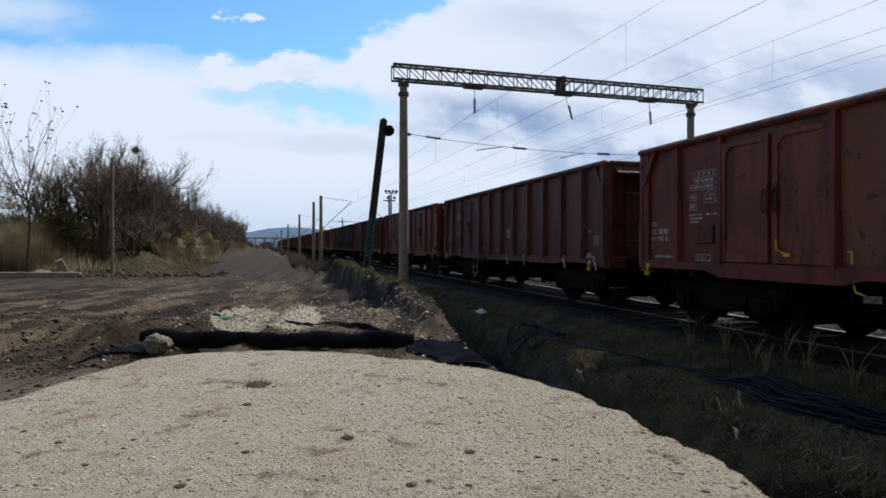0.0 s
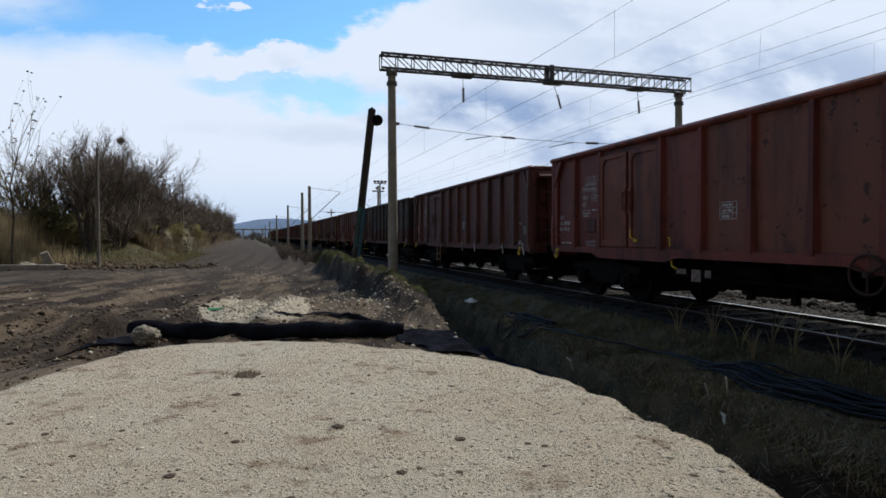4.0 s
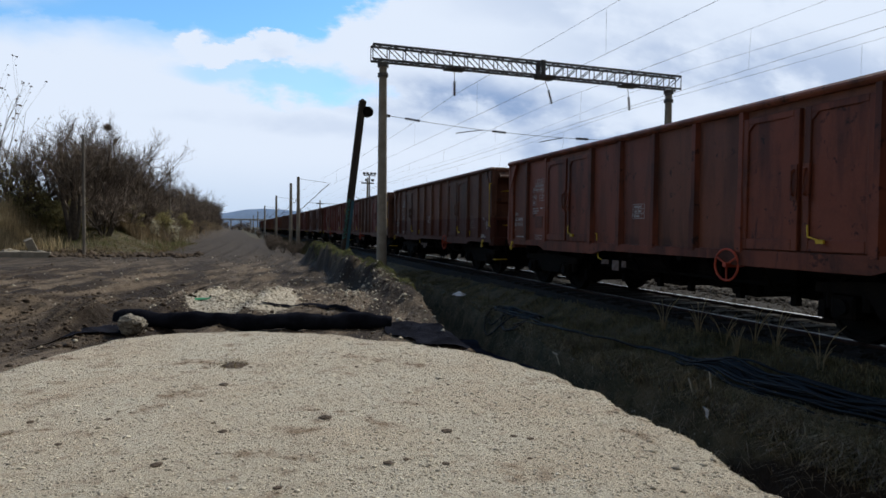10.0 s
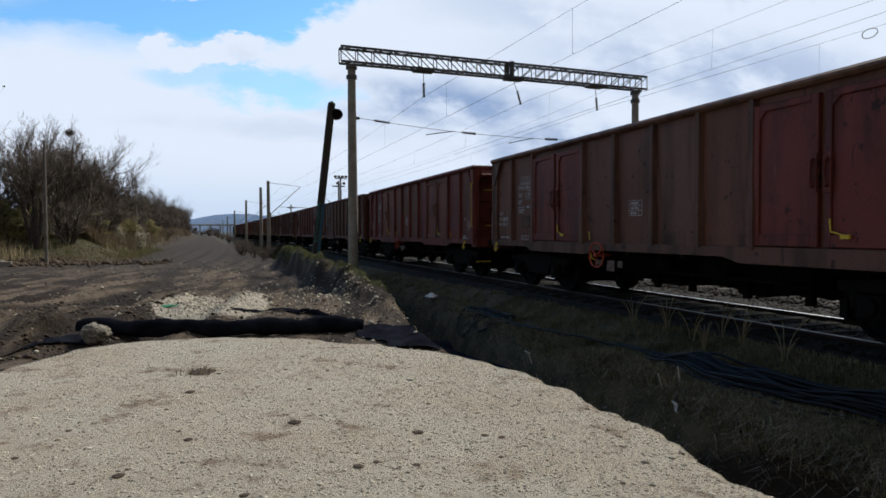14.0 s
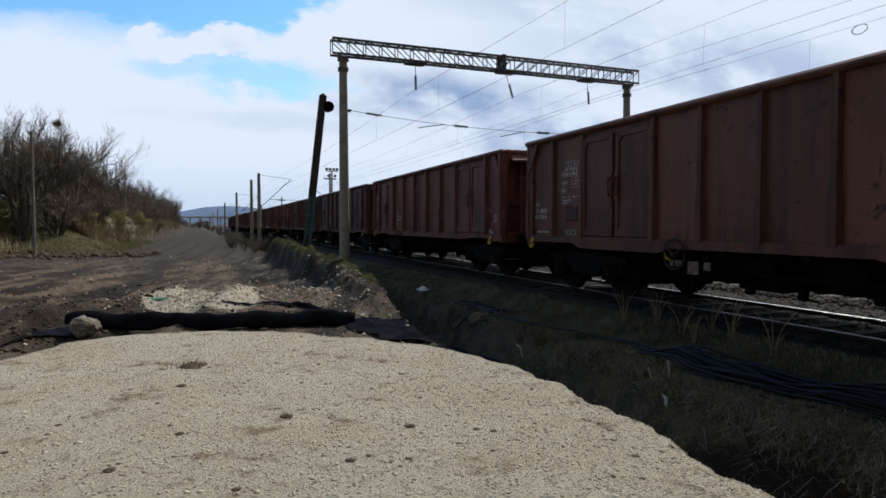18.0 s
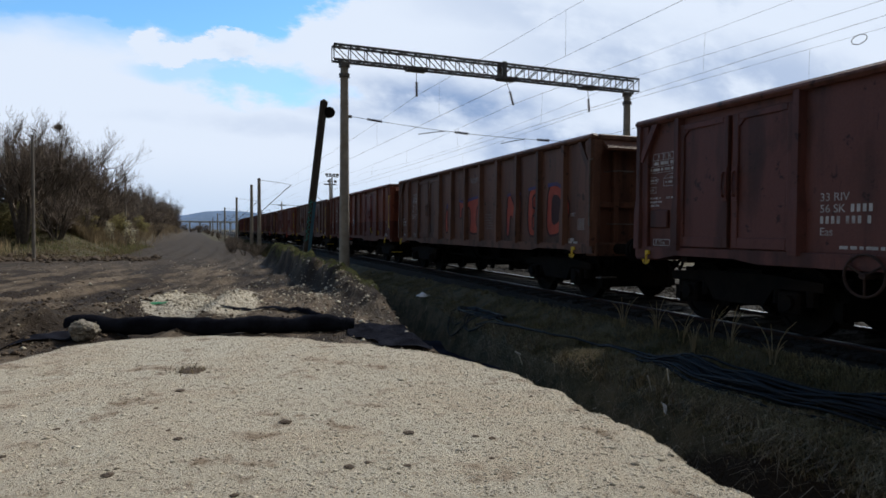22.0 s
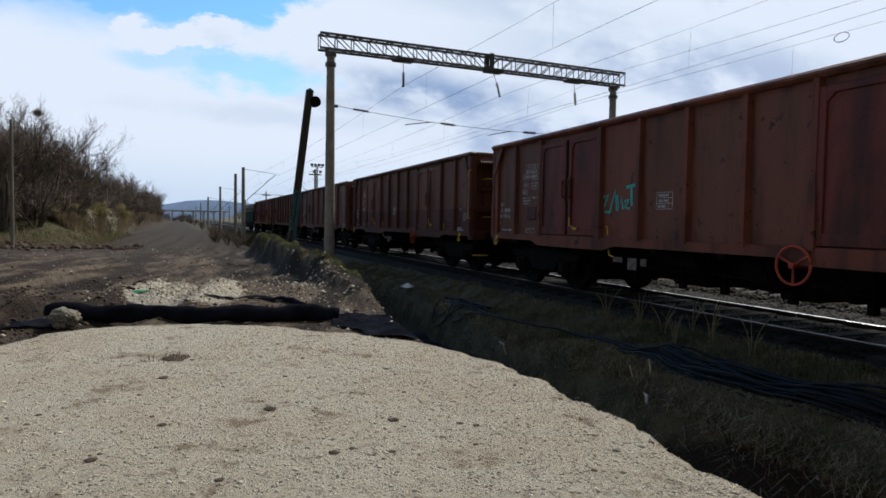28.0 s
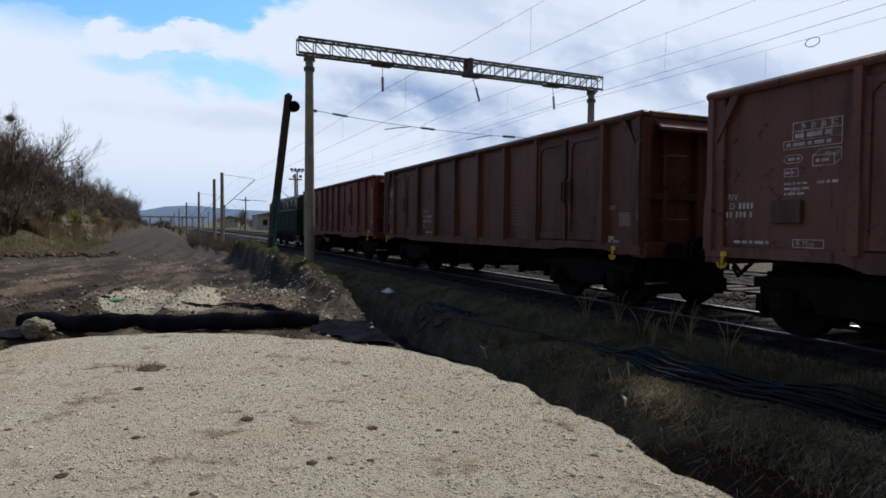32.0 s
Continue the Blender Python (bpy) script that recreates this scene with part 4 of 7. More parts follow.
def build_portal():
    near = concrete_mast("portal_mast", 5.6, BEAM_Y, -0.45, 8.15, 0.215, 0.155, "tall round grey concrete mast carrying the portal beam")
    part("bracket", box(bmesh.new(), -0.16, 0.3, -0.05, 0.05, 6.42, 6.52), STEEL, near)
    concrete_mast("portal_mast", 19.35, BEAM_Y, -0.45, 8.15, 0.215, 0.155, "tall round grey concrete mast on the far side of the tracks")
    beam = thing("portal_beam", (0, BEAM_Y, 0), "long grey steel lattice beam across the tracks", "lattice beam")
    half, panels = 0.20, 22
    for y in (-half, half):
        for z in (BEAM_LOW, BEAM_TOP):
            part("chord", box(bmesh.new(), BEAM_X0, BEAM_X1, y - 0.04, y + 0.04, z - 0.04, z + 0.04), LATTICE, beam)
    w = (BEAM_X1 - BEAM_X0) / panels
    rise = BEAM_TOP - BEAM_LOW
    post = mesh_of("post", rod(bmesh.new(), (0, 0, 0), (0, 0, rise), 0.022, None, 5), LATTICE)
    up = mesh_of("brace", rod(bmesh.new(), (0, 0, 0), (w, 0, rise), 0.022, None, 5), LATTICE)
    down = mesh_of("brace", rod(bmesh.new(), (0, 0, rise), (w, 0, 0), 0.022, None, 5), LATTICE)
    flat = mesh_of("cross_brace", rod(bmesh.new(), (0, -half, 0), (w, half, 0), 0.018, None, 5), LATTICE)
    for k in range(panels):
        x = BEAM_X0 + k * w
        for y in (-half, half):
            part("brace", down if k < panels // 2 else up, None, beam, at=(x, y, BEAM_LOW))
            part("post", post, None, beam, at=(x, y, BEAM_LOW))
        for z in (BEAM_LOW, BEAM_TOP):
            part("cross_brace", flat, None, beam, at=(x, 0, z))
    for y in (-half, half):
        part("post", post, None, beam, at=(BEAM_X1, y, BEAM_LOW))
    bm = bmesh.new()
    for y in (-half - 0.03, half + 0.03):
        box(bm, 12.55, 12.75, y - 0.03, y + 0.03, BEAM_LOW - 0.08, BEAM_TOP + 0.08)
    part("joint_plate", bm, LATTICE, beam)
    for x in WIRES_X:
        part("hanger_plate", box(bmesh.new(), x - 0.42, x + 0.42, -0.24, 0.24, BEAM_LOW - 0.10, BEAM_LOW - 0.045), LATTICE, beam)
    for x, tip in zip(WIRES_X, (0.02, 0.35, 0.1)):
        ins = thing("suspension_insulator", (x, BEAM_Y, BEAM_LOW - 0.13), "dark ribbed insulator hanging under the portal beam", "insulator", "hanging insulators")
        part("hanger_rod", rod(bmesh.new(), (0, 0, 0), (tip * 0.5, 0, -0.44), 0.014, None, 6), STEEL, ins)
        part("insulator_body", insulator(bmesh.new(), (tip * 0.5, 0, -0.42), (tip, 0, -1.02), 0.075, 7), CERAMIC, ins)
    # cross span at the height of the contact wires
    def span_z(x):
        return 6.06 - 0.02 * (x - 5.6) + 0.0065 * (x - 5.6) * (x - 19.45)
    span = thing("cross_span_wire", (0, BEAM_Y, 0), "thin steel cross wire between the portal masts", "wire")
    part("wire", sweep(bmesh.new(), [(x, 0, span_z(x)) for x in np.linspace(5.75, 19.3, 24)], 0.011, 5), WIRE, span)
    for x in (6.85, 10.7, 14.75):
        part("insulator", insulator(bmesh.new(), (x - 0.32, 0, span_z(x - 0.32)), (x + 0.32, 0, span_z(x + 0.32)), 0.065, 8), CERAMIC, span)
    for x0 in (8.75, 12.6, 16.6):
        arm = thing("steady_arm", (x0, BEAM_Y, 0), "thin bent steady arm holding a contact wire", "steady arm", "steady arms")
        part("tube", sweep(bmesh.new(), [(1.2, 0, span_z(x0 + 1.2)), (0.6, 0, span_z(x0 + 0.6) - 0.13), (0.0, 0, span_z(x0) - 0.28)], 0.02, 6), LATTICE, arm)


SUPPORTS = (-36.0, 24.8, 77.0, 133.0, 190.0, 250.0, 310.0)


def wire_heights(y, low, sag):
    for a, b in zip(SUPPORTS, SUPPORTS[1:]):
        if a <= y <= b:
            t = (y - a) / (b - a)
            return low - sag * 4 * t * (1 - t)
    return low


def build_wires():
    for x, shift in zip(WIRES_X, (0.02, 0.33, 0.1)):
        line = thing("overhead_wires", (x, 0, 0), "contact wire, messenger wire and droppers of an overhead line", "overhead line", "overhead lines")
        ys = np.concatenate([np.linspace(-36, 80, 60), np.linspace(85, 300, 30)])
        part("messenger_wire", sweep(bmesh.new(), [(shift, y, wire_heights(y, 7.1, 0.3)) for y in ys], [0.004 if y < 16 else 0.0065 for y in ys], 5), WIRE, line)
        part("contact_wire", sweep(bmesh.new(), [(shift * 0.5, y, 5.78) for y in ys], [0.0045 if y < 16 else 0.0065 for y in ys], 5), WIRE, line)
        for y in np.arange(-30, 76, 8.7):
            part("dropper", rod(bmesh.new(), (shift * 0.7, y, 5.78), (shift * 0.9, y, wire_heights(y, 7.1, 0.3)), 0.0035, None, 4), WIRE, line)
    part("wire_loop", sweep(bmesh.new(), [(0.0, 0.22 * math.cos(k * math.tau / 16), 0.13 * math.sin(k * math.tau / 16)) for k in range(17)], 0.012, 5), WIRE, line, at=(0.1, 12.0, wire_heights(12.0, 7.1, 0.3) - 0.128))
    feeder = thing("feeder_wire", (19.9, 0, 0), "bare feeder wire along the far mast row", "wire")
    part("wire", sweep(bmesh.new(), [(0, y, wire_heights(y, 9.0, 0.6)) for y in np.linspace(-36, 300, 90)], 0.006, 5), WIRE, feeder)


def build_far_masts():
    for y, arm in ((60.6, 1), (69.0, 0), (94.5, 1), (133.0, 1), (176.0, 1), (222.0, 0), (275.0, 1)):
        mast = concrete_mast("line_mast", 5.6, y, -0.45, 6.45, 0.19, 0.14, "grey concrete mast of the overhead line beside the track", False)
        if arm:
            part("cantilever", sweep(bmesh.new(), [(0, 0, 3.6 + 0.0), (2.9, 0, 6.35)], 0.035, 6), LATTICE, mast)
            part("stay", sweep(bmesh.new(), [(0, 0, 6.75), (3.0, 0, 6.4)], 0.018, 5), LATTICE, mast)
            part("lower_arm", sweep(bmesh.new(), [(0.9, 0, 4.5), (4.0, 0, 4.4)], 0.022, 5), LATTICE, mast)
    for x, y, top in ((20.2, 100.0, 10.1), (20.2, 160.0, 9.2), (20.5, 215.0, 9.0), (21.0, 290.0, 9.0)):
        mast = concrete_mast("line_mast", x, y, -0.4, top, 0.2, 0.15, "grey concrete mast beyond the tracks", False)
        part("cross_arm", box(bmesh.new(), -1.0, 1.0, -0.06, 0.06, top - 0.6, top - 0.4), LATTICE, mast)
        part("cantilever", sweep(bmesh.new(), [(0, 0, top - 4.2), (-3.2, 0, top - 1.6)], 0.04, 6), LATTICE, mast)
    tower = thing("floodlight_mast", (24.0, 117.0, -0.4), "slim grey mast with four floodlights on top", "floodlight mast")
    part("shaft", rod(bmesh.new(), (0, 0, 0), (0, 0, 12.6), 0.22, 0.12, 12), STEEL, tower)
    part("cross_bar", box(bmesh.new(), -1.1, 1.1, -0.05, 0.05, 12.3, 12.45), STEEL, tower)
    for x, z in ((-1.0, 12.75), (-0.35, 12.75), (0.35, 12.75), (1.0, 12.75), (-0.6, 11.5), (0.6, 11.5)):
        part("floodlight", box(bmesh.new(), x - 0.24, x + 0.24, -0.2, 0.15, z - 0.22, z + 0.22, 0.04), LATTICE, tower)


def build_leaning_pole():
    lean = thing("leaning_pole", pose(4.70, 28.8, 0.1, 0, 6.7, 0), "dark old lamp pole leaning beside the ridge, foot sprayed blue", "old pole")
    part("shaft", box(bmesh.new(), -0.16, 0.16, -0.13, 0.13, -0.6, 7.35, 0.03), OLD_WOOD, lean)
    part("painted_foot", box(bmesh.new(), 0.03, 0.168, -0.138, 0.138, -0.1, 2.7), POLE_BLUE, lean, "blue-painted foot")
    part("lamp_housing", rod(bmesh.new(), (0.29, -0.14, 6.86), (0.29, 0.20, 6.86), 0.25, 0.22, 20), IRON, lean)
    part("lamp_bracket", box(bmesh.new(), 0.10, 0.24, -0.06, 0.06, 6.78, 6.94, 0.01), IRON, lean)
    part("cap", rod(bmesh.new(), (0, 0, 7.3), (0, 0, 7.42), 0.15, 0.06, 10), OLD_WOOD, lean)
    bm = bmesh.new()
    for k in range(9):
        z = 0.9 + 0.21 * k
        sweep(bm, [(-0.15 + 0.03 * (k % 2), -0.142, z), (-0.02, -0.142, z + 0.1), (-0.12, -0.142, z + 0.17)], 0.017, 4)
    part("sprayed_tag", bm, SPRAY_TEAL, lean, "teal sprayed scribble")


build_tracks()
build_portal()
build_wires()
build_far_masts()
build_leaning_pole()

# ---- train ----
HALF, LENGTH, LOW, RIM = 1.42, 12.75, 0.93, 3.36
SQUAT = 0.945  # the sides stand this much of their drawn height over the sole bar
PITCH, FIRST = 14.04, 4.106
LAYOUT = {  # offsets from the far end: ribs, where the pairs of doors begin, running code, load table, document box, grid, owner's note
    "A": ((0, 1.13, 2.22, 4.30, 5.36, 6.43, 7.49, 8.50, 10.58, 11.64, 12.75), (2.22, 8.50), 0.16, 1.14, 1.86, 5.75, 10.75),
    "B": ((0, 0.98, 3.08, 4.4, 5.72, 7.05, 8.35, 9.67, 11.77, 12.75), (0.98, 9.67), 3.36, -0.04, 0.55, 6.1, 8.6),
    "C": ((0, 1.14, 2.27, 4.37, 5.42, 6.46, 7.51, 8.56, 9.61, 10.65, 11.7, 12.75), (2.27,), 0.12, 1.14, 1.95, 6.8, 7.75),
    "E": ((0, 0.95, 3.0, 4.25, 5.45, 6.5, 7.5, 8.85, 10.2, 11.5, 12.75), (0.95,), 3.3, -0.04, 0.5, 4.5, 8.6),
    "D": ((0, 2.06, 4.1, 5.65, 7.2, 8.65, 10.69, 12.75), (2.06, 8.65), 0.16, 0.86, 1.2, 4.5, 6.1),
}
WHEEL_R = 0.46


def travel(t):
    """How far the train has come at t seconds; it gathers speed."""
    u = t / 32
    return 195.779 * u - 7.542 * u ** 2 + 277.121 * u ** 3 - 568.727 * u ** 4 + 534.935 * u ** 5 - 188.703 * u ** 6


def letters(text, size):
    """A mesh of flat lettering in the built-in font, standing in the plane of a wagon's near side."""
    curve = bpy.data.curves.new("lettering", "FONT")
    curve.body, curve.size, curve.extrude = text, size, 0.0015
    holder = bpy.data.objects.new("lettering", curve)
    me = bpy.data.meshes.new_from_object(holder)
    bpy.data.objects.remove(holder)
    # text x runs towards the camera (-y), text y runs up, its face looks to -x
    me.transform(Matrix(((0, 0, -1, 0), (-1, 0, 0, 0), (0, 1, 0, 0), (0, 0, 0, 1))))
    return me


def stroke(bm, points, width, x):
    """A flat painted stroke through points (y, z) on the side at x."""
    pts = [Vector((p[0], p[1])) for p in points]
    left, right = [], []
    for i, p in enumerate(pts):
        way = (pts[min(i + 1, len(pts) - 1)] - pts[max(i - 1, 0)]).normalized()
        n = Vector((-way.y, way.x)) * width / 2
        left.append(bm.verts.new((x, *(p + n)))), right.append(bm.verts.new((x, *(p - n))))
    for i in range(len(pts) - 1):
        bm.faces.new((left[i], left[i + 1], right[i + 1], right[i]))


def frame_lines(bm, y0, y1, z0, z1, width, x, rows=0, cols=0):
    for z in [z0, z1] + [z0 + (z1 - z0) * k / (rows + 1) for k in range(1, rows + 1)]:
        stroke(bm, [(y0, z), (y1, z)], width, x)
    for y in [y0, y1] + [y0 + (y1 - y0) * k / (cols + 1) for k in range(1, cols + 1)]:
        stroke(bm, [(y, z0), (y, z1)], width, x)


def bars(bm, y, z, length, height, count, gap, x, seed):
    """Rows of short bars standing for small print."""
    rnd = random.Random(seed)
    for k in range(count):
        at = y
        while at > y - length * (0.6 + 0.4 * rnd.random()):
            w = height * rnd.choice((1.2, 2.0, 2.6, 3.4))
            stroke(bm, [(at, z - k * gap), (at - w, z - k * gap)], height, x)
            at -= w + height * 0.7


MESHES = {}


def once(key, make):
    """Alike pieces share one mesh."""
    if key not in MESHES:
        MESHES[key] = make()
    return MESHES[key]


SETTLED = set()


def settle(me):
    """Brings what is drawn over the sole bar down to the wagon's true height, once a mesh."""
    if me.name in SETTLED:
        return
    SETTLED.add(me.name)
    for v in me.vertices:
        if v.co.z > LOW:
            v.co.z = LOW + (v.co.z - LOW) * SQUAT


def side_sheet(sign):
    bm = bmesh.new()
    a, b = sorted((sign * (HALF - 0.075), sign * (HALF - 0.068)))
    box(bm, a, b, -LENGTH / 2, LENGTH / 2, 1.13, 3.27)
    return mesh_of("side_sheet", bm, PAINT)


def panel_mesh(w):
    """One sheet of the near side, from rib to rib."""
    return mesh_of("side_panel", box(bmesh.new(), 0.0, 0.02, -w / 2, w / 2, 1.13, 3.27), SHEET)


def rib_mesh(wide, deep):
    """An upright hat-section rib, broader and deeper towards its foot."""
    bm = bmesh.new()
    rings = []
    for z, w, d in ((1.10, 1.45, 1.18), (1.72, 1.45, 1.18), (1.98, 1.0, 1.0), (3.26, 1.0, 1.0)):
        h = wide / 2 * w
        rings.append([bm.verts.new((x, y, z)) for x, y in ((0.0, -h), (0.0, h), (-deep * d, h * 0.6), (-deep * d, -h * 0.6))])
    for u, v in zip(rings, rings[1:]):
        for k in range(4):
            bm.faces.new((u[k], u[(k + 1) % 4], v[(k + 1) % 4], v[k]))
    bm.faces.new(rings[0][::-1]), bm.faces.new(rings[-1])
    return mesh_of("rib", bm, PAINT)


def corner_brace_mesh():
    """A flat strap across the upper corner of a side, from the rim to the corner post."""
    e = LENGTH / 2
    return mesh_of("corner_brace", prism(bmesh.new(), [(-e + 0.10, 2.62), (-e + 0.17, 2.62), (-e + 0.52, 3.24), (-e + 0.40, 3.24), (-e + 0.10, 2.74)], -HALF - 0.02, -HALF + 0.06, axis=0), PAINT)


def door_mesh(w):
    """One door leaf: a framed plate with a sunk panel whose upper corners are cut."""
    bm = bmesh.new()
    z0, z1, h = 1.16, 3.13, w / 2 - 0.015
    prism(bm, [(-h, z0), (h, z0), (h, z1), (-h, z1)], -0.035, 0.0, axis=0)
    rim = 0.095
    for (ya, za), (yb, zb) in (((-h, z0), (-h + rim, z1)), ((h - rim, z0), (h, z1)), ((-h + rim, z1 - rim), (h - rim, z1)), ((-h + rim, z0), (h - rim, z0 + 0.16))):
        box(bm, -0.065, -0.035, ya, yb, za, zb, 0.008)
    for s in (-1, 1):
        prism(bm, [(s * (h - rim), z1 - rim), (s * (h - rim - 0.10), z1 - rim), (s * (h - rim), z1 - rim - 0.10)], -0.06, -0.036, axis=0)
    return mesh_of("door", bm, PAINT)


def handle_mesh():
    bm = bmesh.new()
    sweep(bm, [(-0.06, 0, 1.92), (-0.115, 0, 1.95), (-0.115, 0, 2.27), (-0.06, 0, 2.30)], 0.022, 6)
    box(bm, -0.085, -0.05, -0.05, 0.05, 1.86, 2.36)
    return mesh_of("handle", bm, PAINT)


def latch_mesh():
    bm = bmesh.new()
    sweep(bm, [(-0.08, 0.03, 1.52), (-0.10, 0.0, 1.36), (-0.10, -0.20, 1.30)], 0.012, 6)
    box(bm, -0.12, -0.085, -0.24, -0.13, 1.27, 1.325)
    return mesh_of("door_latch", bm, YELLOW)


def skirt_mesh(kind):
    bm = bmesh.new()
    e = LENGTH / 2
    low = [(-e, 1.14), (e, 1.14), (e, 1.0), (e - 1.9, 1.0), (e - 2.2, 0.90), (e - 4.45, 0.90), (e - 4.75, 0.985), (-e + 4.75, 0.985), (-e + 4.45, 0.90), (-e + 2.2, 0.90), (-e + 1.9, 1.0), (-e, 1.0)] if kind in "AD" else [(-e, 1.14), (e, 1.14), (e, 0.96), (e - 0.55, 0.93), (e - 0.9, 1.01), (e - 2.1, 1.01), (e - 2.5, 0.95), (-e + 2.5, 0.95), (-e + 2.1, 1.01), (-e + 0.9, 1.01), (-e + 0.55, 0.93), (-e, 0.96)]
    prism(bm, low, -HALF - 0.004, -HALF + 0.06, axis=0)
    return mesh_of("sole_bar", bm, PAINT)


def rim_mesh():
    bm = bmesh.new()
    e, h = LENGTH / 2 + 0.03, HALF + 0.05
    for s in (-1, 1):
        box(bm, *sorted((s * (h - 0.17), s * h)), -e, e, 3.245, RIM, 0.04)
        box(bm, -h + 0.172, h - 0.172, *sorted((s * (e - 0.16), s * e)), 3.245, RIM - 0.004, 0.02)
    return mesh_of("top_rim", bm, PAINT)


def end_pieces(kind):
    """The -y end, piece by piece: sheet, corner posts, stiffeners, beams, head stock and gussets."""
    y, h = -LENGTH / 2, HALF

    def piece(name, *size, bevel=0.012):
        return once(name + kind + str(size), lambda: mesh_of(name, box(bmesh.new(), *size, bevel), PAINT))

    deep = 0.28
    yield "end_sheet", piece("end_sheet", -h + 0.08, h - 0.08, y + deep, y + deep + 0.04, 1.13, 3.24, bevel=0)
    for x in (-h + 0.09, h - 0.09):
        yield "corner_post", piece("corner_post", x - 0.085, x + 0.085, y - 0.005, y + deep, 1.0, 3.24)
    for x in (-0.62, 0.62) if kind == "A" else (-0.75, 0.0, 0.75):
        yield "stiffener", piece("stiffener", x - 0.06, x + 0.06, y + deep - 0.10, y + deep, 1.13, 3.05)
    for z in (1.75, 2.35) if kind == "A" else (1.95,):
        yield "cross_beam", piece("cross_beam", -h + 0.18, h - 0.18, y + deep - 0.088, y + deep, z - 0.06, z + 0.06)
    yield "top_flap", once("flap" + kind, lambda: mesh_of("top_flap", prism(bmesh.new(), [(y + deep, 3.25), (y + 0.0, 3.242), (y - 0.19, 3.07), (y - 0.18, 3.02), (y + 0.02, 3.19), (y + deep, 3.19)], -h + 0.2, h - 0.2, axis=0), PAINT))
    yield "head_stock", piece("head_stock", -h + 0.05, h - 0.05, y - 0.06, y + 0.3, 0.90, 1.16, bevel=0.02)
    for x in (-h + 0.02, h - 0.02):
        s = 1 if x < 0 else -1
        yield "gusset", once("gusset%d" % s, lambda: mesh_of("gusset", prism(bmesh.new(), [(x, 3.24), (x + s * 0.34, 3.24), (x + s * 0.16, 2.95), (x, 2.75)], y - 0.022, y - 0.007), PAINT))


def grab_mesh(material):
    bm = bmesh.new()
    y = -LENGTH / 2
    sweep(bm, [(-HALF + 0.0, y + 0.02, 2.85), (-HALF - 0.06, y + 0.02, 2.83), (-HALF - 0.06, y + 0.02, 1.52), (-HALF + 0.0, y + 0.02, 1.50)], 0.018, 6)
    return mesh_of("grab_rail", bm, material)


def rung_mesh(material):
    bm = bmesh.new()
    y = -LENGTH / 2 - 0.08
    sweep(bm, [(-0.22, y + 0.3, 0), (-0.22, y, 0), (0.22, y, 0), (0.22, y + 0.3, 0)], 0.013, 6)
    return mesh_of("end_rung", bm, material)


def step_mesh(material):
    bm = bmesh.new()
    y = -LENGTH / 2 - 0.06
    box(bm, -1.34, -0.96, y - 0.10, y + 0.04, 0.49, 0.512)
    return mesh_of("foot_step", bm, material)


def step_hanger_mesh():
    bm = bmesh.new()
    y = -LENGTH / 2 - 0.06
    sweep(bm, [(-1.32, y, 0.95), (-1.32, y, 0.48), (-0.98, y, 0.48), (-0.98, y, 0.95)], 0.012, 6)
    return mesh_of("step_hanger", bm, IRON)


def ladder_mesh():
    bm = bmesh.new()
    for y in (-0.22, 0.22):
        box(bm, -0.02, 0.02, y - 0.018, y + 0.018, 0.42, 0.96)
    for z in (0.44, 0.66):
        box(bm, -0.05, 0.03, -0.22, 0.22, z - 0.018, z + 0.018)
    return mesh_of("side_ladder", bm, surface("ladder_paint", (0.26, 0.15, 0.06), (0.18, 0.10, 0.05), 5, 0.7))


def handwheel_mesh(material):
    bm = bmesh.new()
    ring = [(0, 0.235 * math.cos(k * math.tau / 20), 0.235 * math.sin(k * math.tau / 20)) for k in range(21)]
    sweep(bm, ring, 0.017, 6)
    for k in range(3):
        a = k * math.tau / 3 + 0.5
        sweep(bm, [(0, 0, 0), (0.0, 0.235 * math.cos(a), 0.235 * math.sin(a))], 0.014, 6)
    rod(bm, (-0.04, 0, 0), (0.30, 0, 0), 0.04, None, 8)
    return mesh_of("handwheel", bm, material)


def hook_mesh():
    """Rope hook painted yellow, shaped like a small anchor."""
    bm = bmesh.new()
    sweep(bm, [(0, 0, 0.07), (-0.04, 0, 0.02), (-0.04, 0, -0.10)], 0.020, 6)
    sweep(bm, [(-0.04, 0.075, -0.05), (-0.05, 0.05, -0.10), (-0.05, 0.0, -0.115), (-0.05, -0.05, -0.10), (-0.04, -0.075, -0.05)], 0.017, 6)
    box(bm, -0.03, 0.0, -0.045, 0.045, 0.04, 0.10)
    return mesh_of("rope_hook", bm, YELLOW)


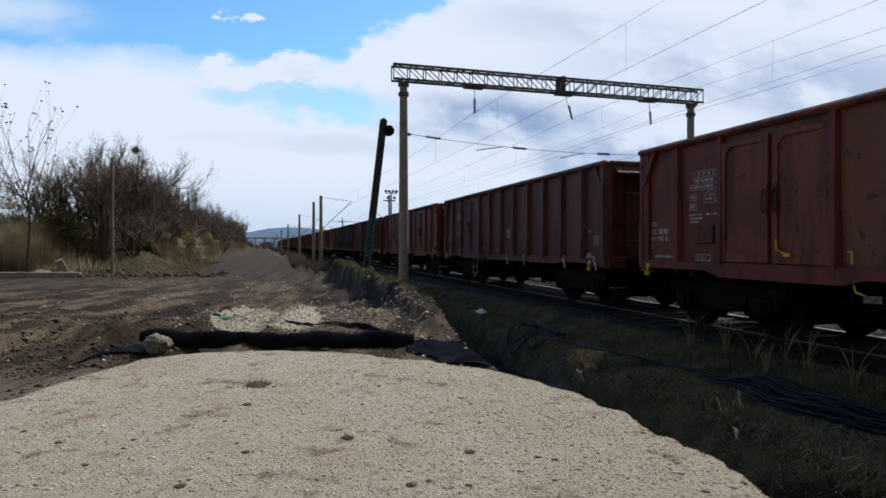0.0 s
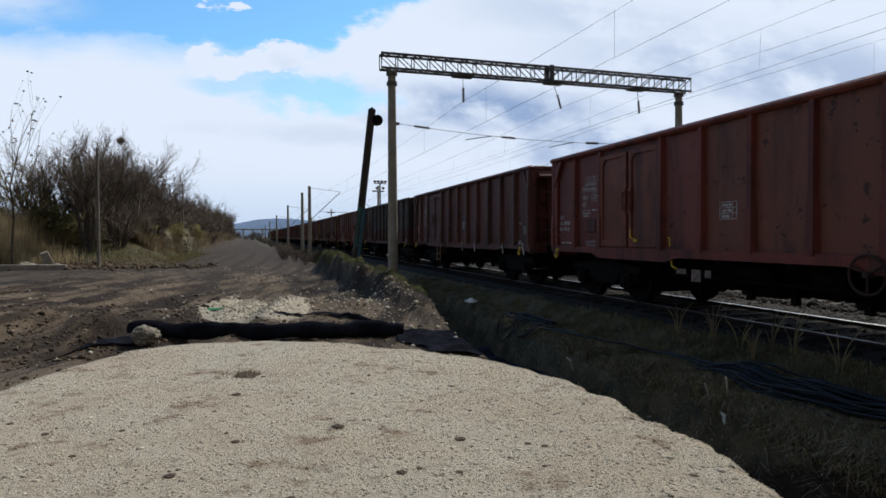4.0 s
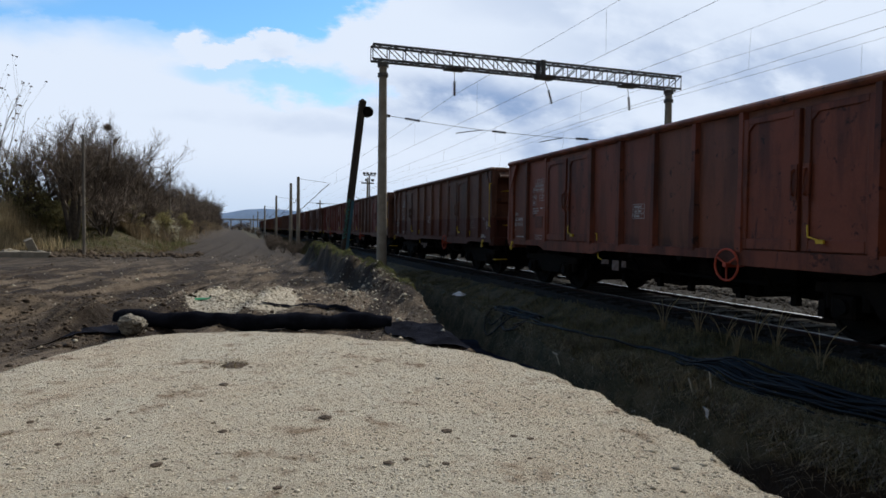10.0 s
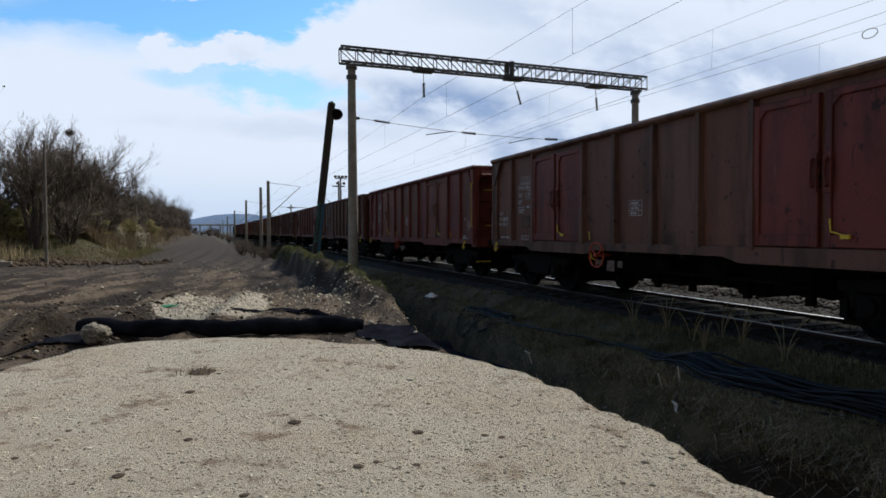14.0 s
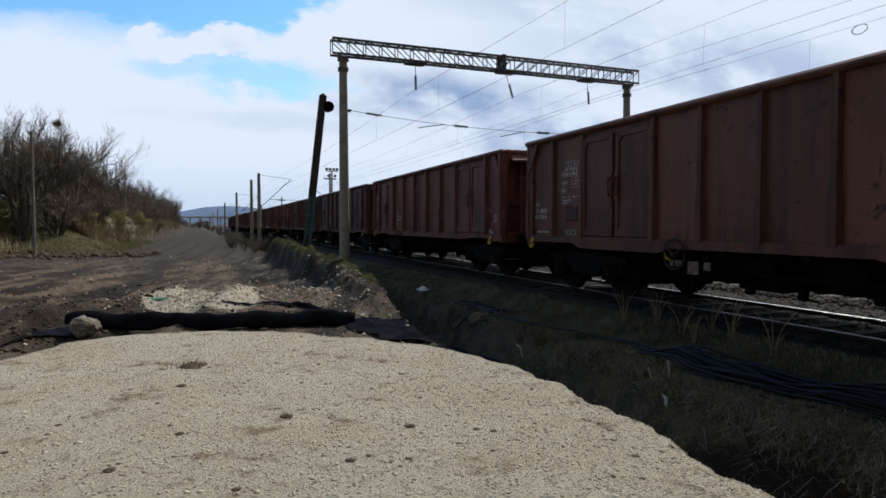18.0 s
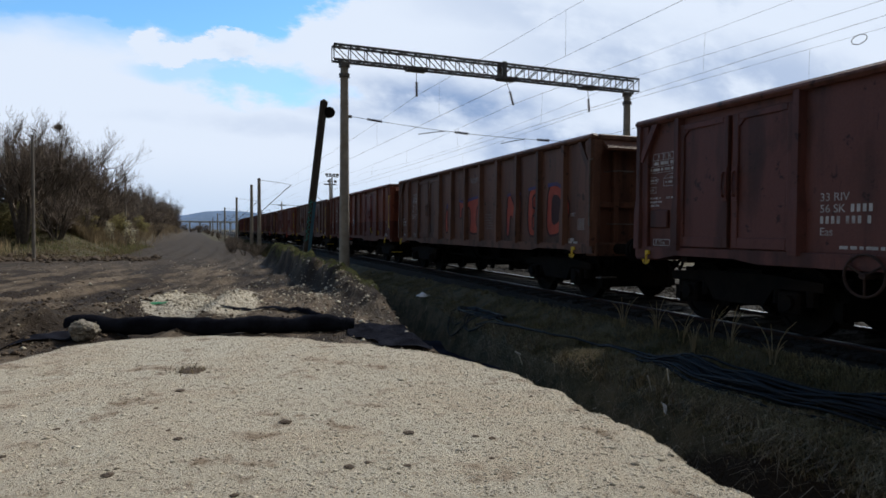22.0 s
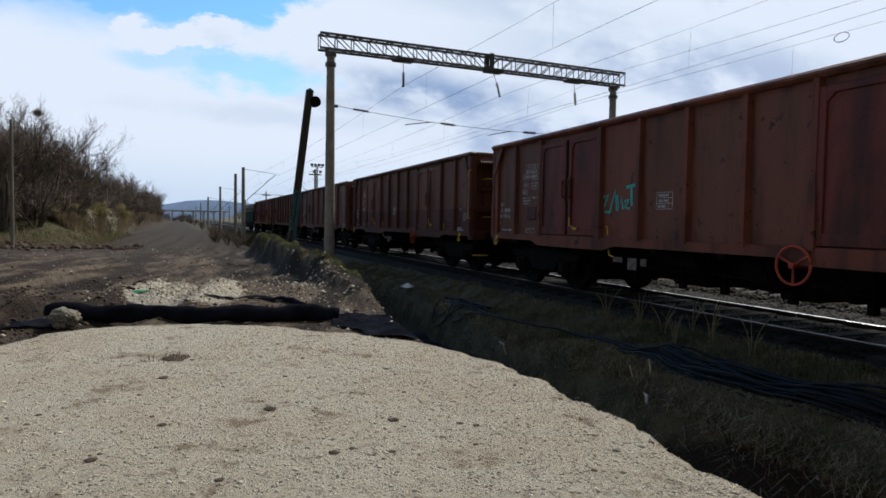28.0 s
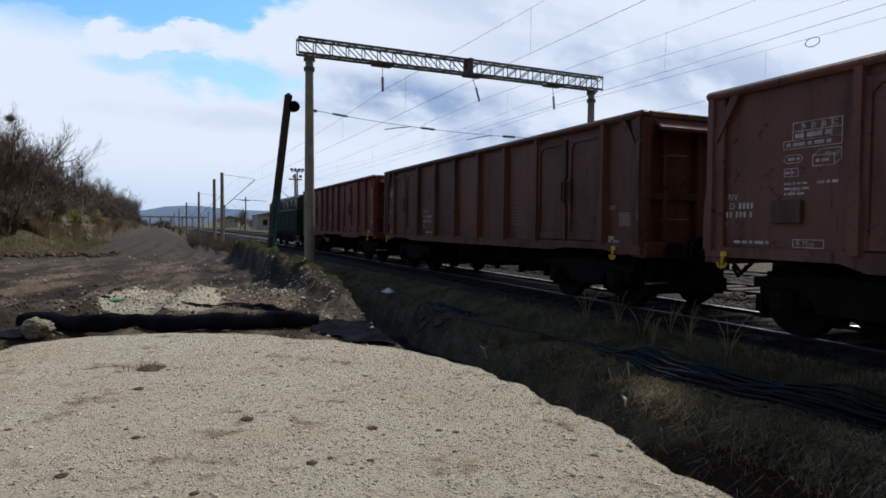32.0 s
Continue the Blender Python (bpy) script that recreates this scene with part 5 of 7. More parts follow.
def bogie_mesh():
    bm = bmesh.new()
    for s in (-1, 1):
        x = s * 1.02
        prism(bm, [(-1.35, 0.62), (-0.62, 0.62), (-0.45, 0.36), (0.45, 0.36), (0.62, 0.62), (1.35, 0.62), (1.35, 0.74), (0.5, 0.80), (-0.5, 0.80), (-1.35, 0.74)], x - 0.07, x + 0.07, axis=0)
        for y in (-0.9, 0.9):
            box(bm, x - 0.14, x + 0.14, y - 0.17, y + 0.17, 0.30, 0.60, 0.03)
            rod(bm, (x + s * 0.10, y, WHEEL_R), (x + s * 0.19, y, WHEEL_R), 0.12, 0.10, 12)
            for d in (-0.25, 0.25):
                rod(bm, (x, y + d, 0.42), (x, y + d, 0.64), 0.075, None, 8)
        for d in (-0.18, 0.0, 0.18):
            rod(bm, (x, d, 0.40), (x, d, 0.68), 0.07, None, 8)
    box(bm, -0.95, 0.95, -0.30, 0.30, 0.40, 0.84)
    box(bm, -0.72, 0.72, -1.45, 1.45, 0.46, 0.80)
    for y in (-1.42, -0.36, 0.36, 1.42):
        box(bm, -0.9, 0.9, y - 0.05, y + 0.05, 0.26, 0.50)
        for x in (-0.76, 0.76):
            box(bm, x - 0.05, x + 0.05, y - 0.06, y + 0.06, 0.22, 0.66)
    box(bm, -0.85, 0.85, -1.32, -1.22, 0.52, 0.66)
    box(bm, -0.85, 0.85, 1.22, 1.32, 0.52, 0.66)
    return mesh_of("bogie", bm, IRON)


def lathe(bm, profile, n):
    """A solid of revolution about the x axis from (x, r) pairs."""
    rings = [[bm.verts.new((x, r * math.cos(k * math.tau / n), r * math.sin(k * math.tau / n))) for k in range(n)] for x, r in profile]
    for u, v in zip(rings, rings[1:]):
        for k in range(n):
            bm.faces.new((u[k], u[(k + 1) % n], v[(k + 1) % n], v[k]))
    bm.faces.new(rings[0][::-1]), bm.faces.new(rings[-1])
    return bm


def wheelset_mesh():
    """Two flanged disc wheels on their axle, turned as one piece."""
    side = [(1.0, 0.07), (0.91, 0.075), (0.90, 0.12), (0.84, 0.15), (0.80, 0.30), (0.80, 0.385), (0.835, 0.395), (0.835, 0.452), (0.72, 0.462), (0.705, 0.49), (0.69, 0.47), (0.695, 0.39), (0.74, 0.36), (0.735, 0.16), (0.68, 0.10), (0.6, 0.085)]
    return mesh_of("wheelset", lathe(bmesh.new(), side + [(-x, r) for x, r in reversed(side)], 28), IRON)


def gear_pieces():
    """What hangs under the floor, piece by piece: sills, cross members, air tank, brake cylinder, low rigging."""
    def sill():
        return box(bmesh.new(), -0.33, 0.33, -6.2, 6.2, 0.74, 1.12, 0.02)
    def member():
        return box(bmesh.new(), -1.34, 1.34, -0.06, 0.06, 0.90, 1.12)
    def belly():
        return box(bmesh.new(), -0.5, 0.5, -2.35, 2.35, 0.56, 0.9, 0.06)
    def tank():
        return rod(bmesh.new(), (-0.75, 0.1, 0.80), (-0.75, 1.15, 0.80), 0.17, None, 14)
    def cylinder():
        return rod(bmesh.new(), (-0.62, -1.1, 0.76), (-0.62, -0.55, 0.76), 0.20, None, 14)
    def pull_rod():
        return rod(bmesh.new(), (0, -2.4, 0.62), (0, 2.4, 0.65), 0.025, None, 6)
    def hanger():
        return sweep(bmesh.new(), [(-1.2, 0, 0.95), (-0.9, 0, 0.50), (0.9, 0, 0.50), (1.2, 0, 0.95)], 0.03, 5)
    def lever():
        return box(bmesh.new(), -0.55, -0.45, -0.05, 0.05, 0.30, 0.62)
    for name, draw, spots in (("centre_sill", sill, (0,)), ("cross_member", member, (-5.3, -2.2, -0.7, 0.7, 2.2, 5.3)), ("brake_beam", belly, (0,)), ("air_tank", tank, (0,)), ("brake_cylinder", cylinder, (0,)), ("brake_hanger", hanger, (-2.3, -1.2, 0.0, 0.9, 2.1)), ("brake_arm", lever, (-2.3, -1.2, 0.0, 0.9, 2.1))):
        for y in spots:
            yield name, once(name, lambda: mesh_of(name, draw(), IRON)), (0, y, 0)
    for x in (-0.9, 0.4):
        yield "pull_rod", once("pull_rod", lambda: mesh_of("pull_rod", pull_rod(), IRON)), (x, 0, 0)
    for y0, y1, low, half in ((-2.6, -1.5, 0.40, 0.34), (-1.5, -0.9, 0.34, 0.42), (-0.9, 0.35, 0.42, 0.30), (0.35, 1.2, 0.36, 0.45), (1.2, 2.6, 0.41, 0.32)):
        yield "brake_rigging", once("rigging%.1f" % y0, lambda: mesh_of("brake_rigging", box(bmesh.new(), -half, half, y0, y1, low, 0.56, 0.03), IRON)), (0, 0, 0)


def buffer_mesh():
    bm = bmesh.new()
    y = -LENGTH / 2
    rod(bm, (0, y - 0.02, 1.05), (0, y - 0.36, 1.05), 0.11, 0.10, 12)
    rod(bm, (0, y - 0.36, 1.05), (0, y - 0.56, 1.05), 0.075, None, 12)
    rod(bm, (0, y - 0.56, 1.05), (0, y - 0.62, 1.05), 0.225, 0.21, 20)
    return mesh_of("buffer", bm, IRON)


def coupler_mesh():
    bm = bmesh.new()
    y = -LENGTH / 2
    box(bm, -0.06, 0.06, y - 0.34, y, 0.98, 1.10)
    sweep(bm, [(-0.09, y - 0.25, 1.04), (-0.09, y - 0.62, 0.92), (0.09, y - 0.62, 0.92), (0.09, y - 0.25, 1.04)], 0.028, 6)
    sweep(bm, [(0.35, y - 0.02, 0.98), (0.35, y - 0.22, 0.80), (0.30, y - 0.42, 0.66), (0.2, y - 0.60, 0.78)], 0.03, 6)
    sweep(bm, [(-0.35, y - 0.02, 0.98), (-0.35, y - 0.22, 0.78), (-0.30, y - 0.40, 0.62)], 0.03, 6)
    return mesh_of("coupling", bm, IRON)


def code_mesh(lines, size):
    """The white running code: lines of real words, and bars where there were numbers."""
    bm = bmesh.new()
    me = letters("\n".join(lines), size)
    bm.from_mesh(me)
    return mesh_of("running_code", bm, WHITE)


def stencil_pieces(kind):
    """White stencilling on the near side, each mark for itself."""
    _, _, code, table_at, _, grid_at, owner_at = LAYOUT[kind]
    one, zero, last = LENGTH / 2 - table_at, LENGTH / 2 - code, -LENGTH / 2 + 1.1

    def made(name, draw):
        def make():
            bm = bmesh.new()
            draw(bm)
            return mesh_of(name, bm, WHITE)
        return name, once(name + kind, make)

    def table(bm, y, z):
        frame_lines(bm, y, y - 0.60, z, z + 0.22, 0.010, 0, 1, 4)
        bars(bm, y - 0.03, z + 0.055, 0.54, 0.055, 1, 0.11, 0, 3)
        frame_lines(bm, y + 0.12, y - 0.60, z - 0.10, z, 0.010, 0)
        bars(bm, y + 0.08, z - 0.05, 0.6, 0.045, 1, 0.11, 0, 4)

    def crate(bm, y, z):
        frame_lines(bm, y, y - 0.26, z, z + 0.13, 0.010, 0)
        stroke(bm, [(y, z + 0.13), (y - 0.10, z + 0.20), (y - 0.34, z + 0.20), (y - 0.26, z + 0.13)], 0.010, 0)
        stroke(bm, [(y - 0.34, z + 0.20), (y - 0.34, z + 0.07), (y - 0.26, z)], 0.010, 0)
        bars(bm, y - 0.04, z + 0.065, 0.18, 0.035, 1, 0.1, 0, 6)

    yield made("load_table", lambda bm: table(bm, one - 0.38, 2.52))
    yield made("crate_mark", lambda bm: crate(bm, one - 0.64, 2.18))
    yield made("oval_mark", lambda bm: (stroke(bm, [(one - 0.26, 2.29), (one - 0.31, 2.34), (one - 0.47, 2.34), (one - 0.52, 2.29), (one - 0.47, 2.24), (one - 0.31, 2.24), (one - 0.26, 2.29)], 0.010, 0), bars(bm, one - 0.32, 2.29, 0.14, 0.035, 1, 0.1, 0, 5)))
    yield made("length_mark", lambda bm: (frame_lines(bm, one - 0.28, one - 0.46, 2.07, 2.17, 0.010, 0, 0, 1), bars(bm, one - 0.29, 2.12, 0.14, 0.03, 1, 0.1, 0, 7)))
    yield made("weight_note", lambda bm: bars(bm, one - 0.28, 1.98, 0.3, 0.028, 3, 0.065, 0, 8))
    yield made("load_note", lambda bm: bars(bm, one - 0.70, 1.98, 0.26, 0.035, 1, 0.07, 0, 5))
    yield made("radius_frame", lambda bm: (frame_lines(bm, one - 0.42, one - 0.80, 1.17, 1.27, 0.012, 0)))
    yield made("repair_note", lambda bm: bars(bm, zero - 0.26, 1.22, 0.6, 0.04, 1, 0.1, 0, 9))
    if kind != "B":
        yield made("maintenance_grid", lambda bm: (frame_lines(bm, LENGTH / 2 - grid_at, LENGTH / 2 - grid_at - 0.36, 1.66, 1.94, 0.010, 0, 2, 3), bars(bm, LENGTH / 2 - grid_at - 0.04, 1.89, 0.28, 0.04, 3, 0.092, 0, 10)))
    def note(k):
        bm = bmesh.new()
        bars(bm, LENGTH / 2 - owner_at, 1.84 - 0.075 * k, 0.55, 0.024, 1, 0.075, 0, 4 + k)
        return mesh_of("owner_note", bm, FAINT)
    for k in range(6):
        yield "owner_note", once("owner_note%s%d" % (kind, k), lambda: note(k))
    yield made("small_grid", lambda bm: frame_lines(bm, last - 0.50, last - 0.76, 1.44, 1.66, 0.008, 0, 4, 4))
    yield made("pale_plate", lambda bm: bars(bm, last - 0.1, 1.22, 0.42, 0.06, 2, 0.065, 0, 6))


WHITE_AT = -HALF + 0.064


def rope_mesh():
    bm = bmesh.new()
    sweep(bm, [(0, 0.03, 0.14), (-0.02, 0.06, 0.05), (-0.02, -0.02, -0.02), (-0.02, -0.05, -0.16)], 0.011, 5)
    return mesh_of("tie_rope", bm, PLASTIC_WHITE)


def bracket_mesh():
    bm = bmesh.new()
    sweep(bm, [(0, 0.06, 1.30), (-0.03, -0.02, 1.30), (-0.03, -0.03, 1.14)], 0.012, 5)
    return mesh_of("bracket", bm, YELLOW)


def wagon(kind, tint, door_tint, code, look_of, label):
    """An open high-sided bogie wagon. look_of: which extras it carries."""
    top = thing("open_wagon", line_pose(FIRST + PITCH * len(WAGONS)), label, "freight wagon", "wagons of the train")
    ribs, doors, code_at, _, docs_at, _, _ = LAYOUT[kind]
    band = 0.0 if "band" in look_of else 1.0
    e = LENGTH / 2

    def add(name, mesh, parent=top, at=None, colour=tint, note=""):
        settle(mesh)
        ob = part(name, mesh, None, parent, note, at=at)
        if parent is top and ob.matrix_basis.translation.z > LOW:
            ob.location.z = LOW + (ob.location.z - LOW) * SQUAT
        ob.color = (*colour, band)
        return ob

    turn = Matrix.Rotation(math.pi, 4, "Z")
    rnd = random.Random(len(WAGONS) * 7 + 1)
    for a, b in zip(ribs, ribs[1:]):
        worn = rnd.choice((0.0, 0.15, 0.7, 0.9)) if kind == "A" else rnd.uniform(0.0, 0.3)
        shade = rnd.uniform(0.85, 1.12)
        colour = [(c * (1 - worn) + d * worn) * shade for c, d in zip(tint, (0.150, 0.058, 0.033))]
        add("side_panel", once("panel%.2f" % (b - a), lambda: panel_mesh(b - a)), at=(-HALF + 0.068, e - (a + b) / 2, 0), colour=colour)
    add("side_sheet", once("side+", lambda: side_sheet(1)))
    add("floor", once("floor", lambda: mesh_of("floor", box(bmesh.new(), -HALF + 0.08, HALF - 0.08, -e + 0.1, e - 0.1, 1.13, 1.18), PAINT)))
    ends = "A" if kind == "A" else "B"
    for m in (None, turn):
        add("sole_bar", once("skirt" + kind, lambda: skirt_mesh(kind)), at=m)
        for name, mesh in end_pieces(ends):
            add(name, mesh, at=m)
    add("top_rim", once("rim", rim_mesh), colour=[c * 1.0 + d for c, d in zip(tint, (0.035, 0.022, 0.015))])
    wide = 0.13 if kind == "A" else 0.15
    rib = once("rib" + ends, lambda: rib_mesh(wide, 0.085 if kind == "A" else 0.11))
    for s in ribs:
        y = min(max(e - s, -e + wide / 2 + 0.002), e - wide / 2 - 0.002)
        add("rib", rib, at=(-HALF + 0.075, y, 0))
        add("rib", rib, at=pose(HALF - 0.075, y, 0, 0, 0, 180))
    brace = once("brace", corner_brace_mesh)
    for m in (None, Matrix.Scale(-1, 4, (0, 1, 0))):
        add("corner_brace", brace, at=m)
    for s in doors:
        for j, inner in ((0.52, -0.43), (1.57, 0.43)):
            leaf = add("door", once("door", lambda: door_mesh(1.0)), at=(-HALF + 0.068, e - s - j, 0), colour=door_tint)
            add("handle", once("handle", handle_mesh), leaf, at=(0.0, inner, 0), colour=door_tint)
            if j > 1 and "yellow" in look_of:
                add("door_latch", once("latch", latch_mesh), leaf, at=(0, 0.36, 0), note="yellow door latch")
        if "yellow" in look_of:
            add("bracket", once("bracket", bracket_mesh), at=(-HALF + 0.05, e - s - 2.32, 0.05), note="small yellow bracket")
    bar = YELLOW if "yellow" in look_of else STEEL
    key = "y" if "yellow" in look_of else "s"
    for m in (None, turn):
        add("grab_rail", once("grab" + key, lambda: grab_mesh(bar)), at=m)
        for x, z in ((-0.78, 2.62), (-0.73, 1.55), (0.45, 1.80)):
            add("end_rung", once("rung" + key, lambda: rung_mesh(bar)), at=(m or Matrix()) @ Matrix.Translation((x, 0, z)))
        add("step_hanger", once("hanger", step_hanger_mesh), at=m)
        add("foot_step", once("step" + key, lambda: step_mesh(bar)), at=m)
        for x in (-0.875, 0.875):
            add("buffer", once("buffer", buffer_mesh), at=(m or Matrix()) @ Matrix.Translation((x, 0, 0)))
        add("coupling", once("coupling", coupler_mesh), at=m)
    for name, mesh, at in gear_pieces():
        add(name, mesh, at=at)
    for y, w, h in ((1.6, 0.11, 0.045), (1.22, 0.10, 0.10), (0.93, 0.06, 0.06)) if kind in "AD" else ():
        add("brake_plate", once("plate%.2f" % h, lambda: mesh_of("brake_plate", box(bmesh.new(), -0.008, 0.008, -w, w, -h, h), FAINT)), at=pose(-1.32, y, 0.80 - h, 0, 0, 6), note="worn white brake lever plate")
    if kind in "AD":
        add("brake_lever", once("lever", lambda: mesh_of("brake_lever", sweep(bmesh.new(), [(0, 0.10, 0.12), (-0.02, 0.05, 0.03), (-0.03, -0.08, 0.0)], 0.014, 5), YELLOW)), at=(-1.36, 1.72, 0.80), note="yellow brake lever")
    for y in (4.5, -4.5):
        bogie = add("bogie", once("bogie", bogie_mesh), at=(0, y, 0))
        for d in (0.9, -0.9):
            WHEELS.append(add("wheelset", once("wheelset", wheelset_mesh), bogie, at=(0, d, WHEEL_R)))
    for y in (e - 0.34, -e + 0.62):
        add("rope_hook", once("hook", hook_mesh), at=(-HALF - 0.01, y, 0.97), note="yellow rope hook")
    if "wheel" in look_of:
        mat = ORANGE if "orange" in look_of else STEEL if kind == "D" else RUST
        add("handwheel", once("wheel" + mat.name, lambda: handwheel_mesh(mat)), at=(-HALF - 0.05, 2.37 if kind in "BE" else 1.47 if "wheel_far" in look_of else -1.95, 0.90), note="red-orange three-spoked handwheel" if mat is ORANGE else "")
    if "ladder" in look_of:
        add("side_ladder", once("ladder", ladder_mesh), at=(-HALF - 0.01, e - 4.0, 0.0))
    if "ropes" in look_of:
        for y in (e - 7.1, e - 8.4, e - 10.9, -e + 0.35):
            add("tie_rope", once("rope", rope_mesh), at=(-HALF - 0.03, y, 1.02), note="short white rope end")
    size = 0.135 if kind in "AB" else 0.115
    for row, text in enumerate(("%s RIV" % code, "80  D" if kind == "D" else "56 SK", "", "Eas")):
        if text:
            add("code_line", once("code%s%.3f" % (text, size), lambda: code_mesh([text], size)), at=(WHITE_AT, e - code_at, 1.80 - row * size * 1.07))
    add("running_number", once("number" + kind, lambda: number_bars(size)), at=(WHITE_AT, e - code_at, 1.80))
    plain = {"maintenance_grid", "owner_note"} if kind == "E" else {"maintenance_grid"} if kind == "A" and "yellow" not in look_of else set()
    for name, mesh in stencil_pieces(kind):
        if name in plain:
            continue
        add(name, mesh, at=(WHITE_AT, 0, 0))
    add("radius_note", once("radius" + kind, lambda: code_mesh(["R 75m"], 0.085)), at=(WHITE_AT, e - LAYOUT[kind][3] - 0.46, 1.19))
    add("table_heading", once("heading", lambda: code_mesh(["A   B   B   C"], 0.088)), at=(WHITE_AT, e - LAYOUT[kind][3] - 0.49, 2.655))
    add("tare_note", once("tare", lambda: code_mesh(["23 t"], 0.08)), at=(WHITE_AT, e - LAYOUT[kind][3] - 0.36, 1.86))
    add("volume_note", once("volume", lambda: code_mesh(["72 m³"], 0.08)), at=(WHITE_AT, e - LAYOUT[kind][3] - 0.78, 2.28))
    add("type_note", once("uic", lambda: code_mesh(["UIC"], 0.10)), at=(WHITE_AT, -e + 0.86, 1.72))
    add("document_box", once("docs", lambda: mesh_of("document_box", box(bmesh.new(), -0.03, 0.03, -0.20, 0.20, -0.14, 0.14, 0.012), PAINT)), at=(-HALF + 0.04, e - docs_at, 1.62), colour=[c * 0.7 for c in tint])
    return top


def number_bars(size):
    """Upright bars in place of the digits of the wagon's number."""
    bm = bmesh.new()
    pitch = size * 0.52
    for z, groups in ((-size * 1.0, (0, 0, 0, 0, 0, 0, 0, 0, 0, 4)), (-size * 2.0, (4, 3, 1))):
        y = 0.0
        for count in groups:
            for _ in range(count):
                stroke(bm, [(y - pitch * 0.4, z), (y - pitch * 0.4, z + size * 0.66)], pitch * 0.58, 0.0)
                y -= pitch
            y -= pitch * 0.6
    return mesh_of("running_number", bm, WHITE)


WHEELS, WAGONS, LOCO_HALF = [], [], 5.6
RED, BROWN, PLUM, MUD = (0.155, 0.034, 0.025), (0.108, 0.040, 0.025), (0.112, 0.042, 0.036), (0.125, 0.060, 0.040)
WINE = (0.155, 0.052, 0.042)
DUSTY = (0.150, 0.062, 0.050)
SLATE = (0.050, 0.040, 0.041)
OXIDE = (0.175, 0.050, 0.028)
ORDER = [
    ("A", RED, OXIDE, "31", "yellow", "red-brown open wagon with yellow latches and white stencilling"),
    ("C", PLUM, PLUM, "33", "wheel_far ladder ropes", "plum-brown ribbed open wagon with a small side ladder"),
    ("A", RED, OXIDE, "31", "yellow wheel", "rusty red open wagon with yellow ladders and latches"),
    ("C", PLUM, PLUM, "33", "wheel_far ladder ropes", "dull plum open wagon with a side ladder"),
    ("E", SLATE, BROWN, "31", "wheel_far band", "sooty dark wagon with ochre scribbles on its sheets"),
    ("A", OXIDE, OXIDE, "31", "yellow wheel orange", "rusty orange-brown open wagon with a dull red handwheel"),
    ("A", MUD, MUD, "31", "yellow wheel orange band", "muddy brown open wagon with a red foot band"),
    ("A", MUD, RED, "31", "yellow wheel_far orange", "brown open wagon with red doors and handwheel"),
    ("A", RED, OXIDE, "31", "yellow wheel_far orange", "dark red open wagon with yellow latches"),
    ("A", BROWN, BROWN, "33", "wheel_far", "plain brown open wagon with faded code"),
    ("B", WINE, WINE, "33", "wheel_far", "wine-red open wagon with bulging doors"),
    ("B", PLUM, PLUM, "33", "wheel_far", "plain red-brown open wagon with white code in a middle bay"),
    ("C", MUD, MUD, "37", "", "dark brown wagon sprayed with large orange letters"),
    ("A", OXIDE, RED, "31", "yellow wheel_far orange band", "patchy rust-red open wagon with chipped paint"),
    ("A", MUD, BROWN, "31", "yellow wheel", "brown open wagon streaked with soot"),
    ("A", OXIDE, RED, "31", "yellow wheel orange", "rust-red wagon with a small teal tag"),
    ("A", BROWN, OXIDE, "31", "yellow wheel orange band", "worn brown wagon with red doors and red handwheel"),
    ("D", DUSTY, DUSTY, "37", "wheel_far", "grey-brown open wagon with white stencilled table"),
    ("B", BROWN, BROWN, "33", "", "rusty brown open wagon with dark end wall"),
    ("A", RED, RED, "31", "yellow", "dark red open wagon coupled to the locomotive"),
]


def sprayed(strokes, material, at, name, label, parent):
    """Flat sprayed strokes of (width, points); points are offsets from the wagon's far end and heights."""
    bm = bmesh.new()
    for k, (width, points) in enumerate(strokes):
        stroke(bm, [(LENGTH / 2 - s, z) for s, z in points], width, -0.0015 * k)
    part(name, mesh_of(name, bm, material), None, parent, label, at=(at, 0, 0))


def blot(outline, name, material, label, parent, at):
    """A sprayed shape with rounded corners, over a slightly larger dark edge."""
    pts = [Vector((LENGTH / 2 - s, z)) for s, z in outline]
    for _ in range(2):
        pts = [q for a, b in zip(pts, pts[1:] + pts[:1]) for q in (a.lerp(b, 0.22), a.lerp(b, 0.78))]
    bm = bmesh.new()
    bmesh.ops.triangulate(bm, faces=[bm.faces.new([bm.verts.new((0, p.x, p.y)) for p in pts])])
    letter = part(name, mesh_of(name, bm, material), None, parent, label, at=(at, 0, 0))
    bm = bmesh.new()
    stroke(bm, pts + pts[:2], 0.05, 0)
    part("edge", mesh_of("edge", bm, SPRAY_EDGE), None, letter, "dark sprayed edge", at=(-0.003, 0, 0))


